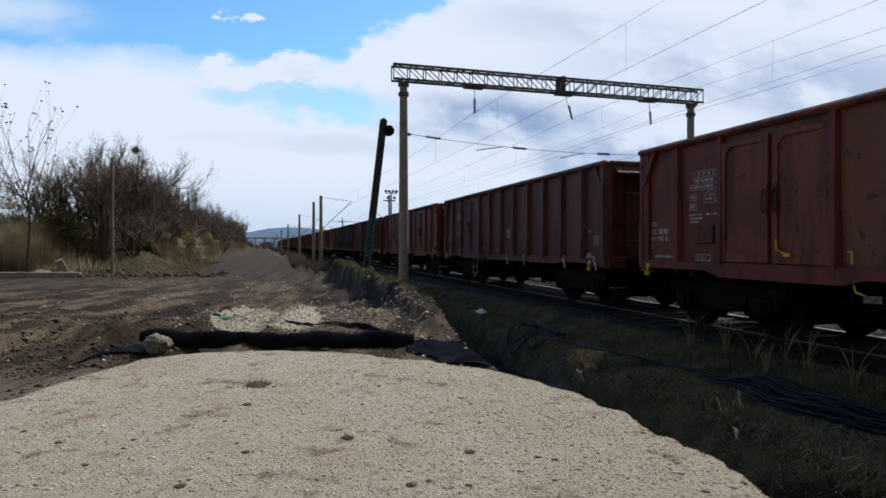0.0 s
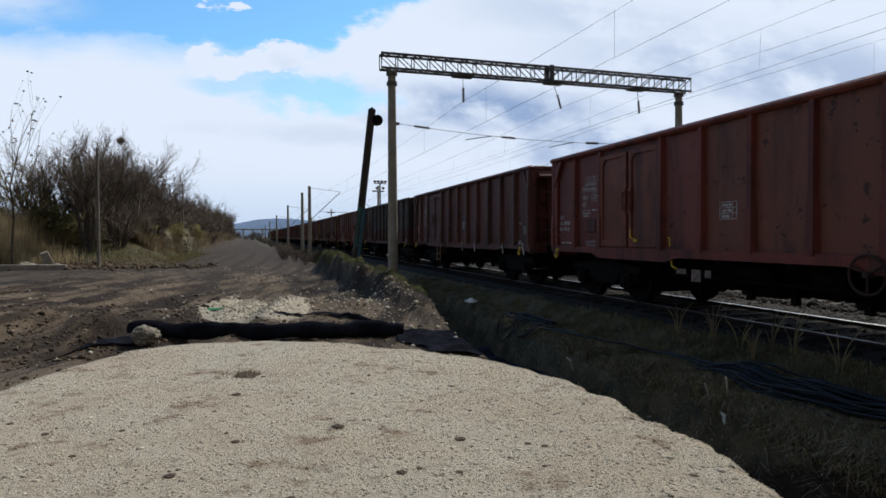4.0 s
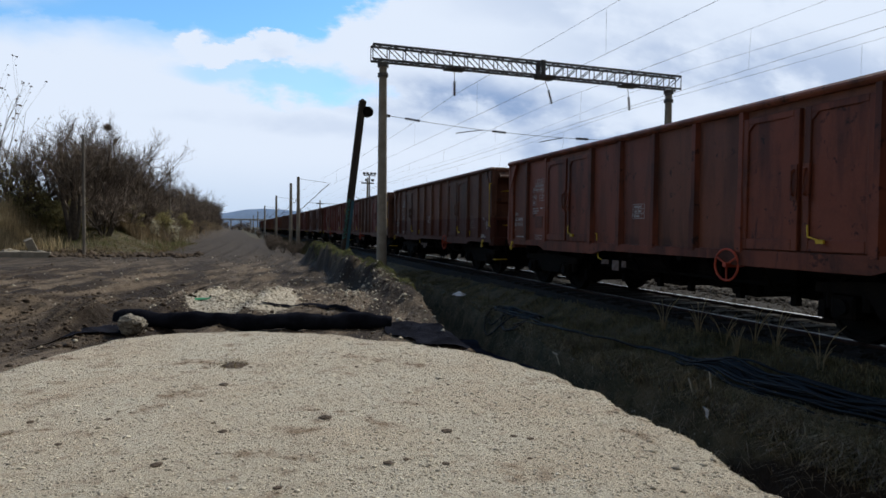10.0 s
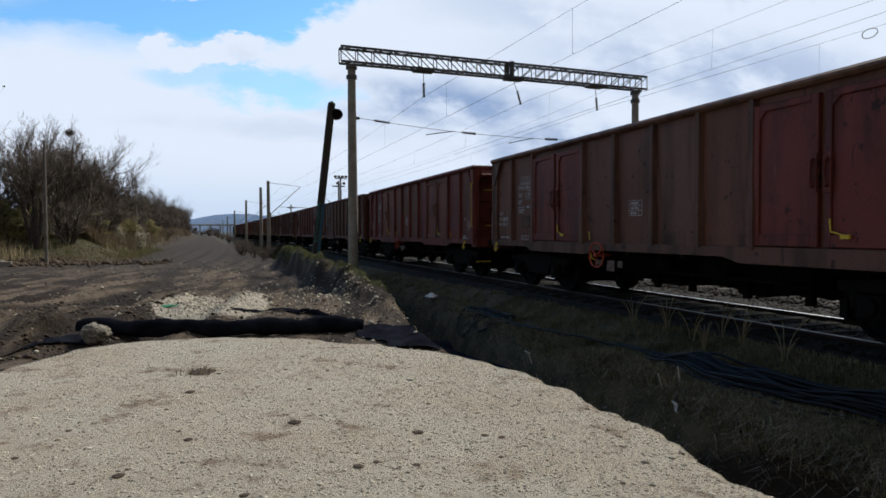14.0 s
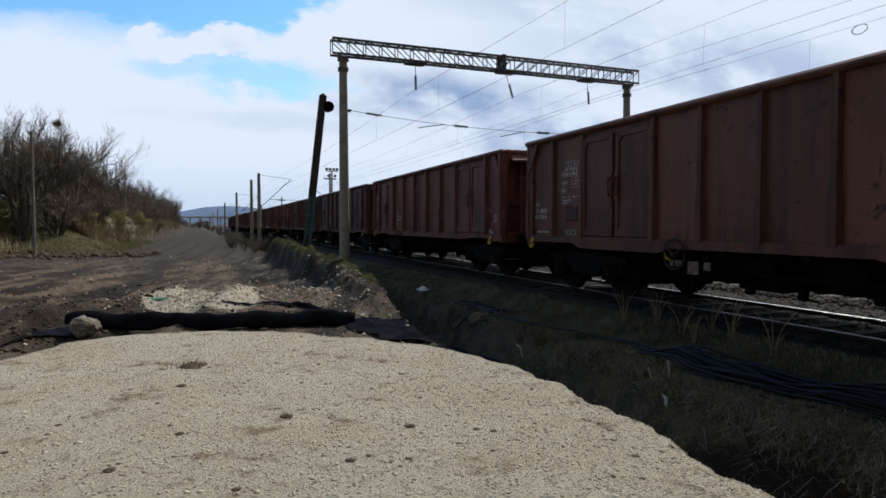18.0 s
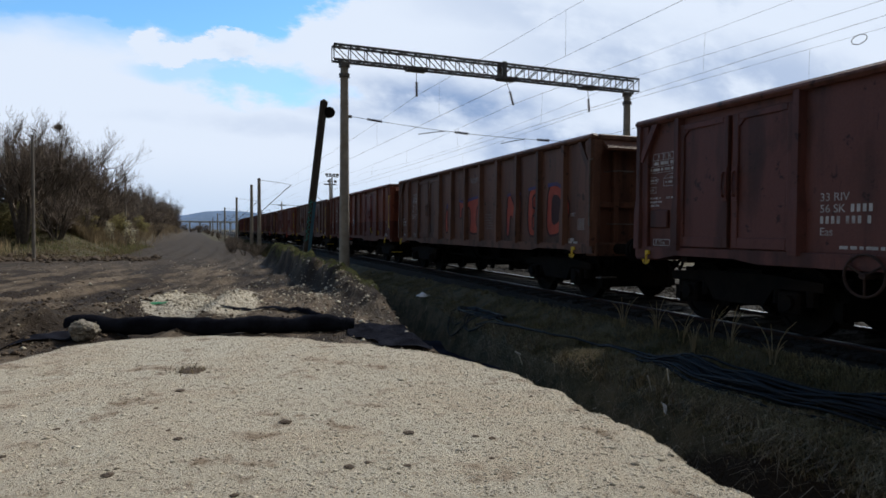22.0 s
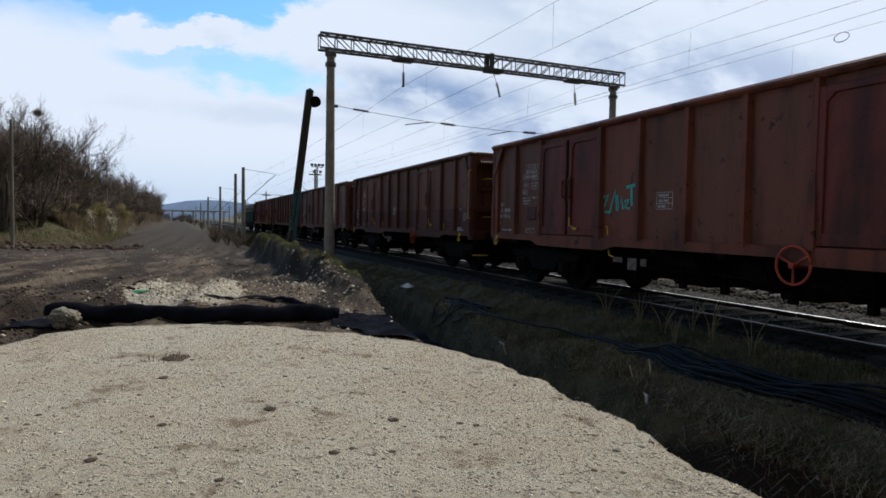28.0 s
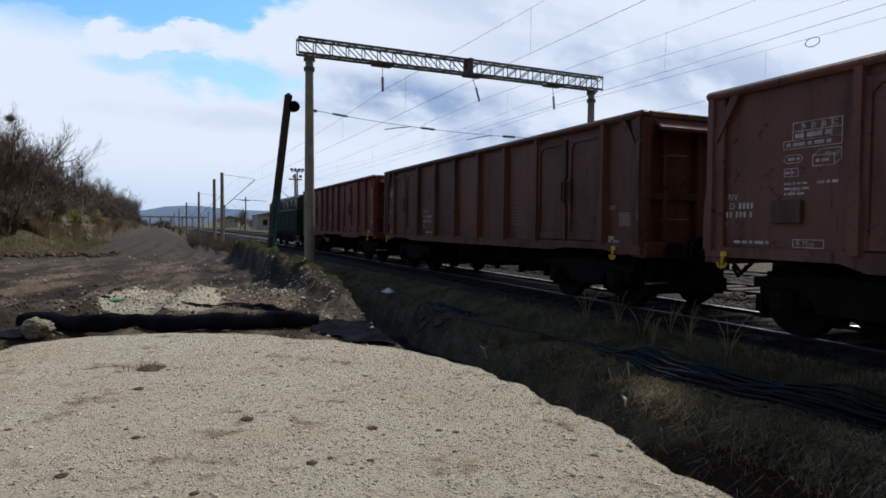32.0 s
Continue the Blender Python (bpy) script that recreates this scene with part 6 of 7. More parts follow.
def build_train():
    for row in ORDER:
        WAGONS.append(wagon(*row))
    at = -HALF + 0.062
    dark, thin = WAGONS[4], 0.035
    marks = [
        [(5.15, 1.55), (5.35, 1.75), (5.45, 1.72)], [(5.2, 1.35), (5.3, 1.65), (5.38, 1.35)], [(5.1, 1.85), (5.35, 1.82)],
        [(6.0, 1.35), (6.02, 1.85), (6.55, 1.85), (6.55, 1.38), (6.0, 1.35)], [(6.05, 1.95), (6.15, 2.05), (6.2, 1.95)], [(7.05, 1.75), (7.2, 1.1)],
        [(7.5, 1.70), (7.85, 1.55), (7.95, 1.1)], [(7.62, 2.1), (8.0, 1.95), (7.75, 1.75)], [(8.5, 1.85), (8.85, 2.2)], [(8.5, 1.72), (8.75, 1.72), (8.62, 1.1)],
        [(9.4, 2.3), (9.5, 2.05)], [(9.85, 1.2), (10.05, 1.4), (10.15, 1.6), (10.3, 1.1)], [(10.6, 2.2), (10.85, 2.1)], [(10.7, 2.0), (10.85, 1.85)], [(11.0, 1.75), (11.35, 2.3)], [(11.6, 2.3), (11.65, 1.9)]]
    for pts in marks:
        sprayed([(thin, [(s + 0.50, z) for s, z in pts])], SPRAY_YELLOW, at, "graffiti_mark", "ochre sprayed stroke", dark)
    red = [
        [(4.83, 2.02), (5.02, 1.98), (4.94, 1.68), (5.00, 1.32), (4.80, 1.30), (4.76, 1.66)],
        [(5.86, 2.24), (6.42, 2.22), (6.42, 2.02), (6.10, 2.02), (6.08, 1.72), (5.92, 1.74), (5.94, 2.0)],
        [(6.50, 2.22), (7.44, 2.30), (7.30, 2.08), (7.16, 1.95), (7.12, 1.62), (7.22, 1.42), (7.44, 1.30), (6.66, 1.28), (6.74, 1.6), (6.72, 2.0), (6.50, 2.02)],
        [(8.96, 1.24), (9.04, 2.24), (9.22, 2.26), (9.56, 1.70), (9.54, 2.24), (9.74, 2.24), (9.73, 1.24), (9.56, 1.24), (9.20, 1.86), (9.15, 1.24)],
        [(10.08, 1.26), (10.10, 2.32), (10.54, 2.36), (10.54, 2.20), (10.30, 2.16), (10.30, 1.90), (10.46, 1.88), (10.46, 1.74), (10.30, 1.72), (10.28, 1.42), (10.52, 1.40), (10.52, 1.25)],
        [(10.92, 1.26), (10.98, 2.36), (11.36, 2.36), (11.74, 2.16), (11.88, 1.84), (11.76, 1.54), (11.44, 1.30)]]
    for outline in red:
        blot(outline, "graffiti_letter", SPRAY_RED, "orange-red sprayed letter", WAGONS[12], at)
    blot([(11.16, 1.52), (11.18, 2.14), (11.44, 2.10), (11.62, 1.84), (11.42, 1.56)], "graffiti_letter", SPRAY_EDGE, "dark sprayed middle of a letter", WAGONS[12], at - 0.005)
    for strokes in ([(0.07, [(5.88, 2.25), (6.1, 2.20), (6.40, 2.20)])], [(0.08, [(6.52, 2.22), (7.0, 2.27), (7.42, 2.29)])], [(0.07, [(9.02, 2.23), (9.22, 2.26)])], [(0.07, [(9.54, 2.25), (9.74, 2.25)])], [(0.07, [(10.1, 2.32), (10.52, 2.35)])], [(0.08, [(10.98, 2.36), (11.36, 2.37), (11.70, 2.20)])], [(0.10, [(4.90, 2.05), (4.98, 2.18)])]):
        sprayed(strokes, SPRAY_BLUE, at - 0.006, "graffiti_fade", "blue sprayed top edge", WAGONS[12])
    for k, s0 in ((12, 6.98), (17, 6.0)):
        bm = bmesh.new()
        bm.faces.new([bm.verts.new((0, LENGTH / 2 - s0 - y, z)) for y, z in ((-0.30, 2.86), (-0.16, 2.82), (0.16, 2.82), (0.30, 2.86), (0.24, 2.72), (0.0, 2.66), (-0.24, 2.72))])
        part("emblem", mesh_of("emblem", bm, FAINT), None, WAGONS[k], "worn pale winged emblem", at=(at, 0, 0))
    tag = [[(4.55, 1.95), (4.72, 2.02), (4.58, 1.72), (4.80, 1.70)], [(4.78, 1.70), (4.92, 2.08), (4.98, 1.72)], [(4.98, 2.0), (5.03, 1.75), (5.10, 1.95), (5.15, 1.75)], [(5.18, 1.88), (5.30, 1.92), (5.20, 1.78), (5.33, 1.76)], [(5.22, 2.12), (5.45, 2.15)], [(5.36, 2.12), (5.38, 1.80)]]
    sprayed([(0.055, [(s - 0.22, z - 0.12) for s, z in pts]) for pts in tag], SPRAY_TEAL, at, "graffiti_tag", "teal sprayed tag", WAGONS[15])


def build_loco():
    loco = thing("locomotive", line_pose(300.0), "green locomotive with a dark upper half behind the wagons", "locomotive")
    e = LOCO_HALF
    bm = bmesh.new()
    prism(bm, [(-1.42, 1.0), (1.42, 1.0), (1.42, 2.30), (-1.42, 2.30)], -e + 0.5, e - 0.5)
    bmesh.ops.bevel(bm, geom=bm.edges[:], offset=0.03, segments=2, affect="EDGES")
    part("body", bm, LOCO_GREEN, loco)
    bm = bmesh.new()
    prism(bm, [(-1.40, 2.30), (1.40, 2.30), (1.36, 2.95), (1.05, 3.16), (-1.05, 3.16), (-1.36, 2.95)], -e + 0.52, e - 0.52)
    bmesh.ops.bevel(bm, geom=bm.edges[:], offset=0.04, segments=2, affect="EDGES")
    part("upper_body", bm, LOCO_ROOF, loco, "soot-dark upper half of the body")
    part("roof_panel", box(bmesh.new(), -0.8, 0.8, -e + 1.2, e - 1.2, 3.15, 3.24, 0.03), LOCO_ROOF, loco)
    part("frame", box(bmesh.new(), -1.38, 1.38, -e, e, 0.78, 1.02, 0.03), IRON, loco)
    for x in (-1.43, 1.43):
        part("waist_band", box(bmesh.new(), x - 0.015, x + 0.015, -e + 0.55, e - 0.55, 2.26, 2.33, 0.005), STEEL, loco, "pale band along the waist")
    for s in (-1, 1):
        for x in (-0.60, 0.60):
            part("windscreen", box(bmesh.new(), x - 0.42, x + 0.42, *sorted((s * (e - 0.53), s * (e - 0.49))), 2.42, 2.95, 0.02), DARK_GLASS, loco)
        for x in (-0.95, 0.95):
            part("headlight", rod(bmesh.new(), (x, s * (e - 0.5), 1.55), (x, s * (e - 0.4), 1.55), 0.14, 0.12, 12), STEEL, loco)
            part("buffer", rod(bmesh.new(), (x * 0.92, s * e, 1.05), (x * 0.92, s * (e + 0.6), 1.05), 0.2, 0.21, 14), IRON, loco)
            bm = bmesh.new()
            for z in (0.42, 0.72):
                box(bm, x * 1.36 - 0.12, x * 1.36 + 0.12, s * (e - 0.9) - 0.25, s * (e - 0.9) + 0.25, z, z + 0.04, 0.008)
            for d in (-0.23, 0.23):
                box(bm, x * 1.36 - 0.015, x * 1.36 + 0.015, s * (e - 0.9) + d - 0.015, s * (e - 0.9) + d + 0.015, 0.40, 1.0)
            part("footstep", bm, WHITE, loco, "white-painted footsteps")
            part("grab_rail", rod(bmesh.new(), (x * 1.56, s * (e - 1.3), 1.15), (x * 1.56, s * (e - 1.3), 2.6), 0.018, None, 8), STEEL, loco)
    for k, y in enumerate((-4.6, -3.3, -2.0, -0.7, 0.7, 2.0, 3.3, 4.6)):
        pane = part("side_window", box(bmesh.new(), -1.415, -1.38, y - 0.42, y + 0.42, 2.40, 2.88, 0.012), DARK_GLASS, loco)
        for d in (-0.44, 0.44):
            part("window_bar", box(bmesh.new(), -1.43, -1.37, y + d - 0.025, y + d + 0.025, 2.38, 2.90, 0.006), STEEL, pane)
        part("side_panel", box(bmesh.new(), -1.445, -1.41, y - 0.55, y + 0.55, 1.12, 2.18, 0.012), LOCO_GREEN, loco)
    for y in (-3.0, 3.0):
        bm = bmesh.new()
        for d in (-1.15, 1.15):
            for x in (-0.76, 0.76):
                rod(bm, (x - 0.07, d, 0.50), (x + 0.07, d, 0.50), 0.50, None, 22)
                rod(bm, (x * 1.4, d, 0.50), (x * 1.6, d, 0.50), 0.16, None, 12)
        box(bm, -1.15, -0.95, -1.8, 1.8, 0.45, 0.8), box(bm, 0.95, 1.15, -1.8, 1.8, 0.45, 0.8)
        part("bogie", bm, IRON, loco, at=(0, y, 0))
    part("fuel_tank", box(bmesh.new(), -1.2, 1.2, -1.1, 1.1, 0.35, 0.78, 0.06), IRON, loco)
    return loco


build_train()
LOCO = build_loco()

# ---- loose things near the camera ----
def ground_top(x, y):
    """Height of whatever lies on top there, soil or spread stone; works on arrays."""
    x, y = np.asarray(x, float), np.asarray(y, float)
    return np.maximum(ground_height(x, y), gravel_height(x, y))


def g(x, y):
    return float(ground_top(np.array([x]), np.array([y]))[0])


def crumpled(name, us, vs, place, material):
    """A cloth sheet over a grid of parameters; place(u, v) gives its points as arrays."""
    u, v = np.meshgrid(us, vs)
    pts = np.stack(place(u, v), -1).reshape(-1, 3)
    i = np.arange(len(vs) - 1)[:, None] * len(us) + np.arange(len(us) - 1)[None, :]
    faces = np.stack([i, i + 1, i + 1 + len(us), i + len(us)], -1).reshape(-1, 4)
    return mesh_from(name, pts, faces, material, True)


def build_fabric():
    # the rolled black geotextile lying along the far rim of the stone
    bm = bmesh.new()
    pts, radii = [], []
    for k in range(41):
        t = k / 40
        x = -2.15 + 5.0 * t
        y = 12.75 - 1.05 * t + 0.07 * math.sin(9 * t) + 0.25 * (1 - t) ** 4
        pts.append((x, y, -0.35 + 0.02 * math.sin(23 * t) - 0.05 * t))
        radii.append((0.152 + 0.018 * math.sin(31 * t) + 0.012 * math.sin(71 * t)) * (0.8 if k in (0, 40) else 1))
    sweep(bm, pts, radii, 18)
    for v in bm.verts:
        v.co += Vector((0, 0.6, 1)) * 0.018 * noise.noise(v.co * Vector((2.2, 9, 9))) + Vector((0, 0, 0.012)) * noise.noise(v.co * 14)
    roll = thing("fabric_roll", (0, 0, 0), "long roll of black geotextile lying on the ground", "fabric roll")
    part("roll", bm, FABRIC, roll, smooth=True)
    def tail(u, v):
        x = 2.72 + 1.7 * u + 0.12 * np.sin(7 * v + 2)
        y = 12.0 - 0.45 * u - (2.3 + 0.9 * u) * v + 0.1 * np.sin(9 * u)
        fold = 0.05 * np.abs(np.sin(7 * u + 4 * v + 1.5 * np.sin(5 * v))) + 0.035 * rough_field(x, y, 0.42) + 0.02 * rough_field(y, x, 0.16)
        return x, y, np.maximum(ground_top(x, y), -0.85) + 0.03 + 0.6 * fold
    part("loose_sheet", crumpled("loose_sheet", np.linspace(0, 1, 44), np.linspace(0, 1, 54), tail, FABRIC), None, roll)
    def flap(u, v):
        x = 0.50 + 2.35 * u
        y = 13.75 + 1.05 * np.sin(math.pi * u) - 0.95 * u - (0.05 + 0.38 * u) * v
        fold = 0.09 * np.sin(math.pi * v) * (0.1 + 0.9 * u) + 0.02 * rough_field(x, y, 0.4)
        return x, y, ground_top(x, y) + 0.025 + fold
    part("folded_flap", crumpled("folded_flap", np.linspace(0, 1, 70), np.linspace(0, 1, 12), flap, FABRIC), None, roll)
    def strip(u, v):
        x = -3.1 + 1.5 * u
        y = 11.2 + 1.0 * u + 0.30 * v
        return x, y, ground_top(x, y) + 0.05 + 0.02 * rough_field(x, y, 0.3)
    part("edge_strip", crumpled("edge_strip", np.linspace(0, 1, 20), np.linspace(0, 1, 6), strip, FABRIC), None, roll)


def lump(seed, size, squash, cuts=3):
    bm = bmesh.new()
    bmesh.ops.create_icosphere(bm, subdivisions=cuts, radius=size)
    off = Vector((seed * 3.1, seed * 1.7, seed))
    for v in bm.verts:
        n = v.co.normalized()
        k = 1 + 0.35 * noise.noise(n * 1.3 + off) + 0.16 * noise.noise(n * 3.7 + off) + 0.10 * noise.noise(n * 9.0 + off)
        v.co = n * size * k
        v.co.z *= squash
    return bm


def build_rubble():
    solid("rock", lump(2, 0.205, 0.8, 4), ROCK, "pale rough rock resting against the fabric roll", "rock", at=pose(-1.72, 12.0, -0.33, 0, 0, 40))
    spots = [(-0.12, 6.55, 0.055), (0.69, 5.14, 0.06), (-0.1, 5.0, 0.04), (1.15, 7.9, 0.03), (1.55, 4.55, 0.05), (0.15, 7.3, 0.03), (1.32, 3.9, 0.03), (2.0, 4.3, 0.03), (-0.5, 4.4, 0.045), (0.95, 4.0, 0.04), (1.9, 5.3, 0.025)]
    for k, (x, y, r) in enumerate(spots):
        solid("earth_lump", lump(k + 4, r * 0.85, 0.22, 3), CLOD, "small dark lump of earth on the pale stone", "earth lump", "lumps on the stone", at=pose(x, y, g(x, y) + r * 0.12, 0, 0, 57 * k))
    rnd = random.Random(21)
    for k in range(24):
        y = rnd.uniform(3.2, 8.2)
        x, r = rnd.uniform(-0.35, 0.62) * y - 0.2, rnd.uniform(0.012, 0.030)
        if inside_by(np.array([x]), np.array([y]), GRAVEL_EDGE)[0] > 0.4:
            solid("earth_lump", lump(k + 20, r, 0.25, 2), CLOD, "small dark lump of earth on the pale stone", "earth lump", "lumps on the stone", at=pose(x, y, g(x, y) + r * 0.15, 0, 0, 57 * k))
    weed = thing("dry_weed", (-0.02, 7.45, g(-0.02, 7.45) - 0.01), "small dry weed clump growing out of the stone", "weed")
    p = RNG.normal(0, 0.10, (170, 2))
    tagged(part("tuft", blades("tuft", p, np.zeros(170), np.full(170, 0.11), np.full(170, 0.003), np.full(170, 1.3), DRY_GRASS), None, weed), kind="stuff")
    part("root_soil", lump(11, 0.17, 0.18), CLOD, weed)
    slab = thing("concrete_slab", pose(-13.2, 43.0, -0.20, 0, 1, 6), "pale broken concrete beam lying in the grass", "concrete beam")
    part("beam", box(bmesh.new(), -2.6, 2.6, -0.2, 0.2, -0.30, 0.16, 0.03), CONCRETE, slab)
    block = thing("broken_post", pose(-12.0, 45.5, -0.35, 10, -24, 20), "leaning stump of a broken concrete post", "broken post")
    part("stump", box(bmesh.new(), -0.24, 0.24, -0.2, 0.2, -0.3, 1.1, 0.04), CONCRETE, block)
    rnd = random.Random(12)
    for k in range(11):
        x, y, r = -12.6 + rnd.uniform(-1.3, 1.5), 45.0 + rnd.uniform(-1.2, 1.2), rnd.uniform(0.16, 0.48)
        solid("rubble_lump", lump(30 + k, r, 0.62, 3), ROCK if k % 2 else CONCRETE, "broken lump of pale concrete rubble on the field edge", "rubble", "rubble lumps", at=pose(x, y, g(x, y) + 0.25 * r, 0, 0, 40 * k))
    for k in range(12):
        x, y, r = -10.0 + 7.0 * rnd.random(), 46.0 + rnd.uniform(-2.5, 3.0), rnd.uniform(0.12, 0.30)
        solid("earth_heap", lump(50 + k, r, 0.6, 3), CLOD, "dark heap of turned earth beside the road", "earth heap", "earth heaps", at=pose(x, y, g(x, y) + 0.2 * r, 0, 0, 40 * k))
    bag = crumpled("plastic_bag", np.linspace(0, 1, 9), np.linspace(0, 1, 7), lambda u, v: (0.34 * (u - 0.5), 0.26 * (v - 0.5), 0.09 * np.sin(3.1 * u) * np.sin(3.1 * v) + 0.04 * rough_field(u, v, 0.4)), PLASTIC_WHITE)
    solid("plastic_bag", bag, None, "crumpled white plastic bag on the verge", "plastic bag", at=pose(5.90, 16.3, g(5.9, 16.3) + 0.06, 12, 0, 30))
    solid("plastic_scrap", bag.copy(), None, "torn white plastic scrap caught on the bank", "plastic scrap", at=pose(4.60, 5.22, -0.50, 80, 0, 60) @ Matrix.Scale(0.40, 4))
    solid("plastic_scrap", bag.copy(), None, "small white scrap beside the cables", "plastic scrap", at=pose(6.15, 4.45, g(6.15, 4.45) + 0.1, 70, 0, 60) @ Matrix.Scale(0.3, 4))
    green = crumpled("green_bottle", np.linspace(0, 1, 9), np.linspace(0, 1, 5), lambda u, v: (0.34 * (u - 0.5), 0.10 * (v - 0.5), 0.05 * np.sin(3.1 * v) + 0.02 * rough_field(u, v, 0.4)), PLASTIC_GREEN)
    solid("green_scrap", green, None, "crushed green plastic scrap on pale gravel", "plastic scrap", at=pose(-0.72, 15.0, g(-0.72, 15.0) + 0.03, 0, 0, 10))


def build_cables():
    bundle = thing("cable_bundle", (0, 0, 0), "loose bundle of thick black cables along the verge", "cables")
    rnd = random.Random(5)
    for k in range(30):
        s = (k - 14.5) / 14.5
        y = np.linspace(1.0, (6.7 + rnd.uniform(-0.5, 0.4)) if k not in (8, 13) else 11.5, 40)
        wide = (0.20 + 0.22 * np.sin(math.pi * np.clip((y - 2.5) / 4.6, 0, 1))) * np.where(y < 7, 1, 0.5)
        x = 5.80 + 0.1 * np.sin(y) + s * wide + 0.06 * np.sin(y * 1.3 + k) - 0.3 * step(y, 7, 10.5)
        z = ground_top(x, y) + 0.05 + 0.05 * (1 - s * s) + 0.10 * np.sin(y * 0.9 + k * 0.7) ** 2 * (k % 3) * 0.6 * step(-y, -7.0, -6.0)
        part("cable", sweep(bmesh.new(), list(zip(x, y, z)), 0.016, 7), CABLE, bundle, smooth=True)
    heap = thing("cable_heap", (0, 0, 0), "low tangled heap of black cables further along the verge", "cables")
    for k in range(9):
        cx, cy = 5.60 + 0.2 * rnd.uniform(-1, 1), 12.3 + 1.1 * rnd.uniform(-1, 1)
        a = np.linspace(0, 5.0 + rnd.random(), 26) + k
        x, y = cx + 0.2 * np.cos(a), cy + (0.5 + 0.06 * k) * np.sin(a)
        part("cable", sweep(bmesh.new(), list(zip(x, y, ground_top(x, y) + 0.05 + 0.008 * k)), 0.015, 6), CABLE, heap, smooth=True)
    for k, (x, y) in enumerate(((6.75, 6.4), (6.65, 7.2), (6.8, 7.9), (6.6, 5.6), (4.95, 5.7), (5.0, 6.1), (6.9, 6.9), (6.7, 8.6), (6.5, 6.8))):
        weed = thing("tall_weed", (x, y, g(x, y)), "bent dry weed stalks standing on the verge", "weed", "dry weeds")
        for j in range(9):
            a, h = rnd.uniform(0, 6.28), rnd.uniform(0.30, 0.75) * (0.5 if x < 5.2 else 1)
            d = Vector((math.cos(a), math.sin(a), 0))
            pts = [d * (0.03 + 0.30 * h * t * t) + Vector((0, 0, h * (t - 0.25 * t * t))) for t in (0, 0.25, 0.5, 0.75, 1.0)]
            part("stalk", sweep(bmesh.new(), pts, [0.0055, 0.005, 0.0045, 0.004, 0.003], 5), REED, weed)


def build_stalks():
    """Pale broken stalks that stand out of the bank."""
    for x, y, bends in ((5.0, 9.0, ((0, 0, 0), (-0.05, 0.02, 0.16), (-0.12, 0.02, 0.22), (-0.10, -0.12, 0.20))),
                        (5.15, 5.75, ((0, 0, 0), (-0.02, 0.0, 0.13), (-0.03, 0.01, 0.24))),
                        (4.98, 5.85, ((0, 0, 0), (-0.02, 0.02, 0.12), (-0.05, 0.02, 0.20))),
                        (4.85, 6.5, ((0, 0, 0), (-0.06, 0.0, 0.10), (-0.16, 0.0, 0.06)))):
        solid("broken_stalk", sweep(bmesh.new(), bends, 0.009, 6), PALE_STALK, "pale broken stalk standing out of the bank", "stalk", "broken stalks", at=pose(x, y, g(x, y) - 0.02))


# ---- hedge and trees ----
def grow(seed, height, trunks, levels, spread, twigs=3, upward=0.35):
    """Bare limbs as tapered three-sided bars: arrays of ends and radii."""
    rnd = np.random.default_rng(seed)
    segs = []

    def limb(p, d, length, r, level):
        n = 4 if level < 2 else 3
        for k in range(n):
            d = d + rnd.normal(0, 0.13 + 0.05 * level, 3)
            d[2] += upward * 0.12
            d = d / np.linalg.norm(d)
            q = p + d * length / n
            r1 = r * (1 - 0.45 / n * (1.0 if k < n - 1 else 1.6))
            segs.append((p, q, r, r1, level))
            p, r = q, r1
            if level < levels and (k > 0 or level > 0):
                for _ in range(twigs if level > 0 else 2):
                    if rnd.random() < 0.78:
                        side = rnd.normal(0, 1, 3)
                        side[2] = abs(side[2]) * 0.6
                        e = d * (1 - spread) + side / np.linalg.norm(side) * spread
                        limb(p, e / np.linalg.norm(e), length * rnd.uniform(0.42, 0.68), max(r * 0.6, 0.004), level + 1)
    for k in range(trunks):
        a = rnd.uniform(0, 6.28)
        d = np.array([math.cos(a) * 0.28, math.sin(a) * 0.28, 1.0])
        limb(np.array([math.cos(a), math.sin(a), 0]) * 0.25 * (trunks > 1), d / np.linalg.norm(d), height * rnd.uniform(0.5, 0.62), 0.022 * height * 0.55, 0)
    return segs


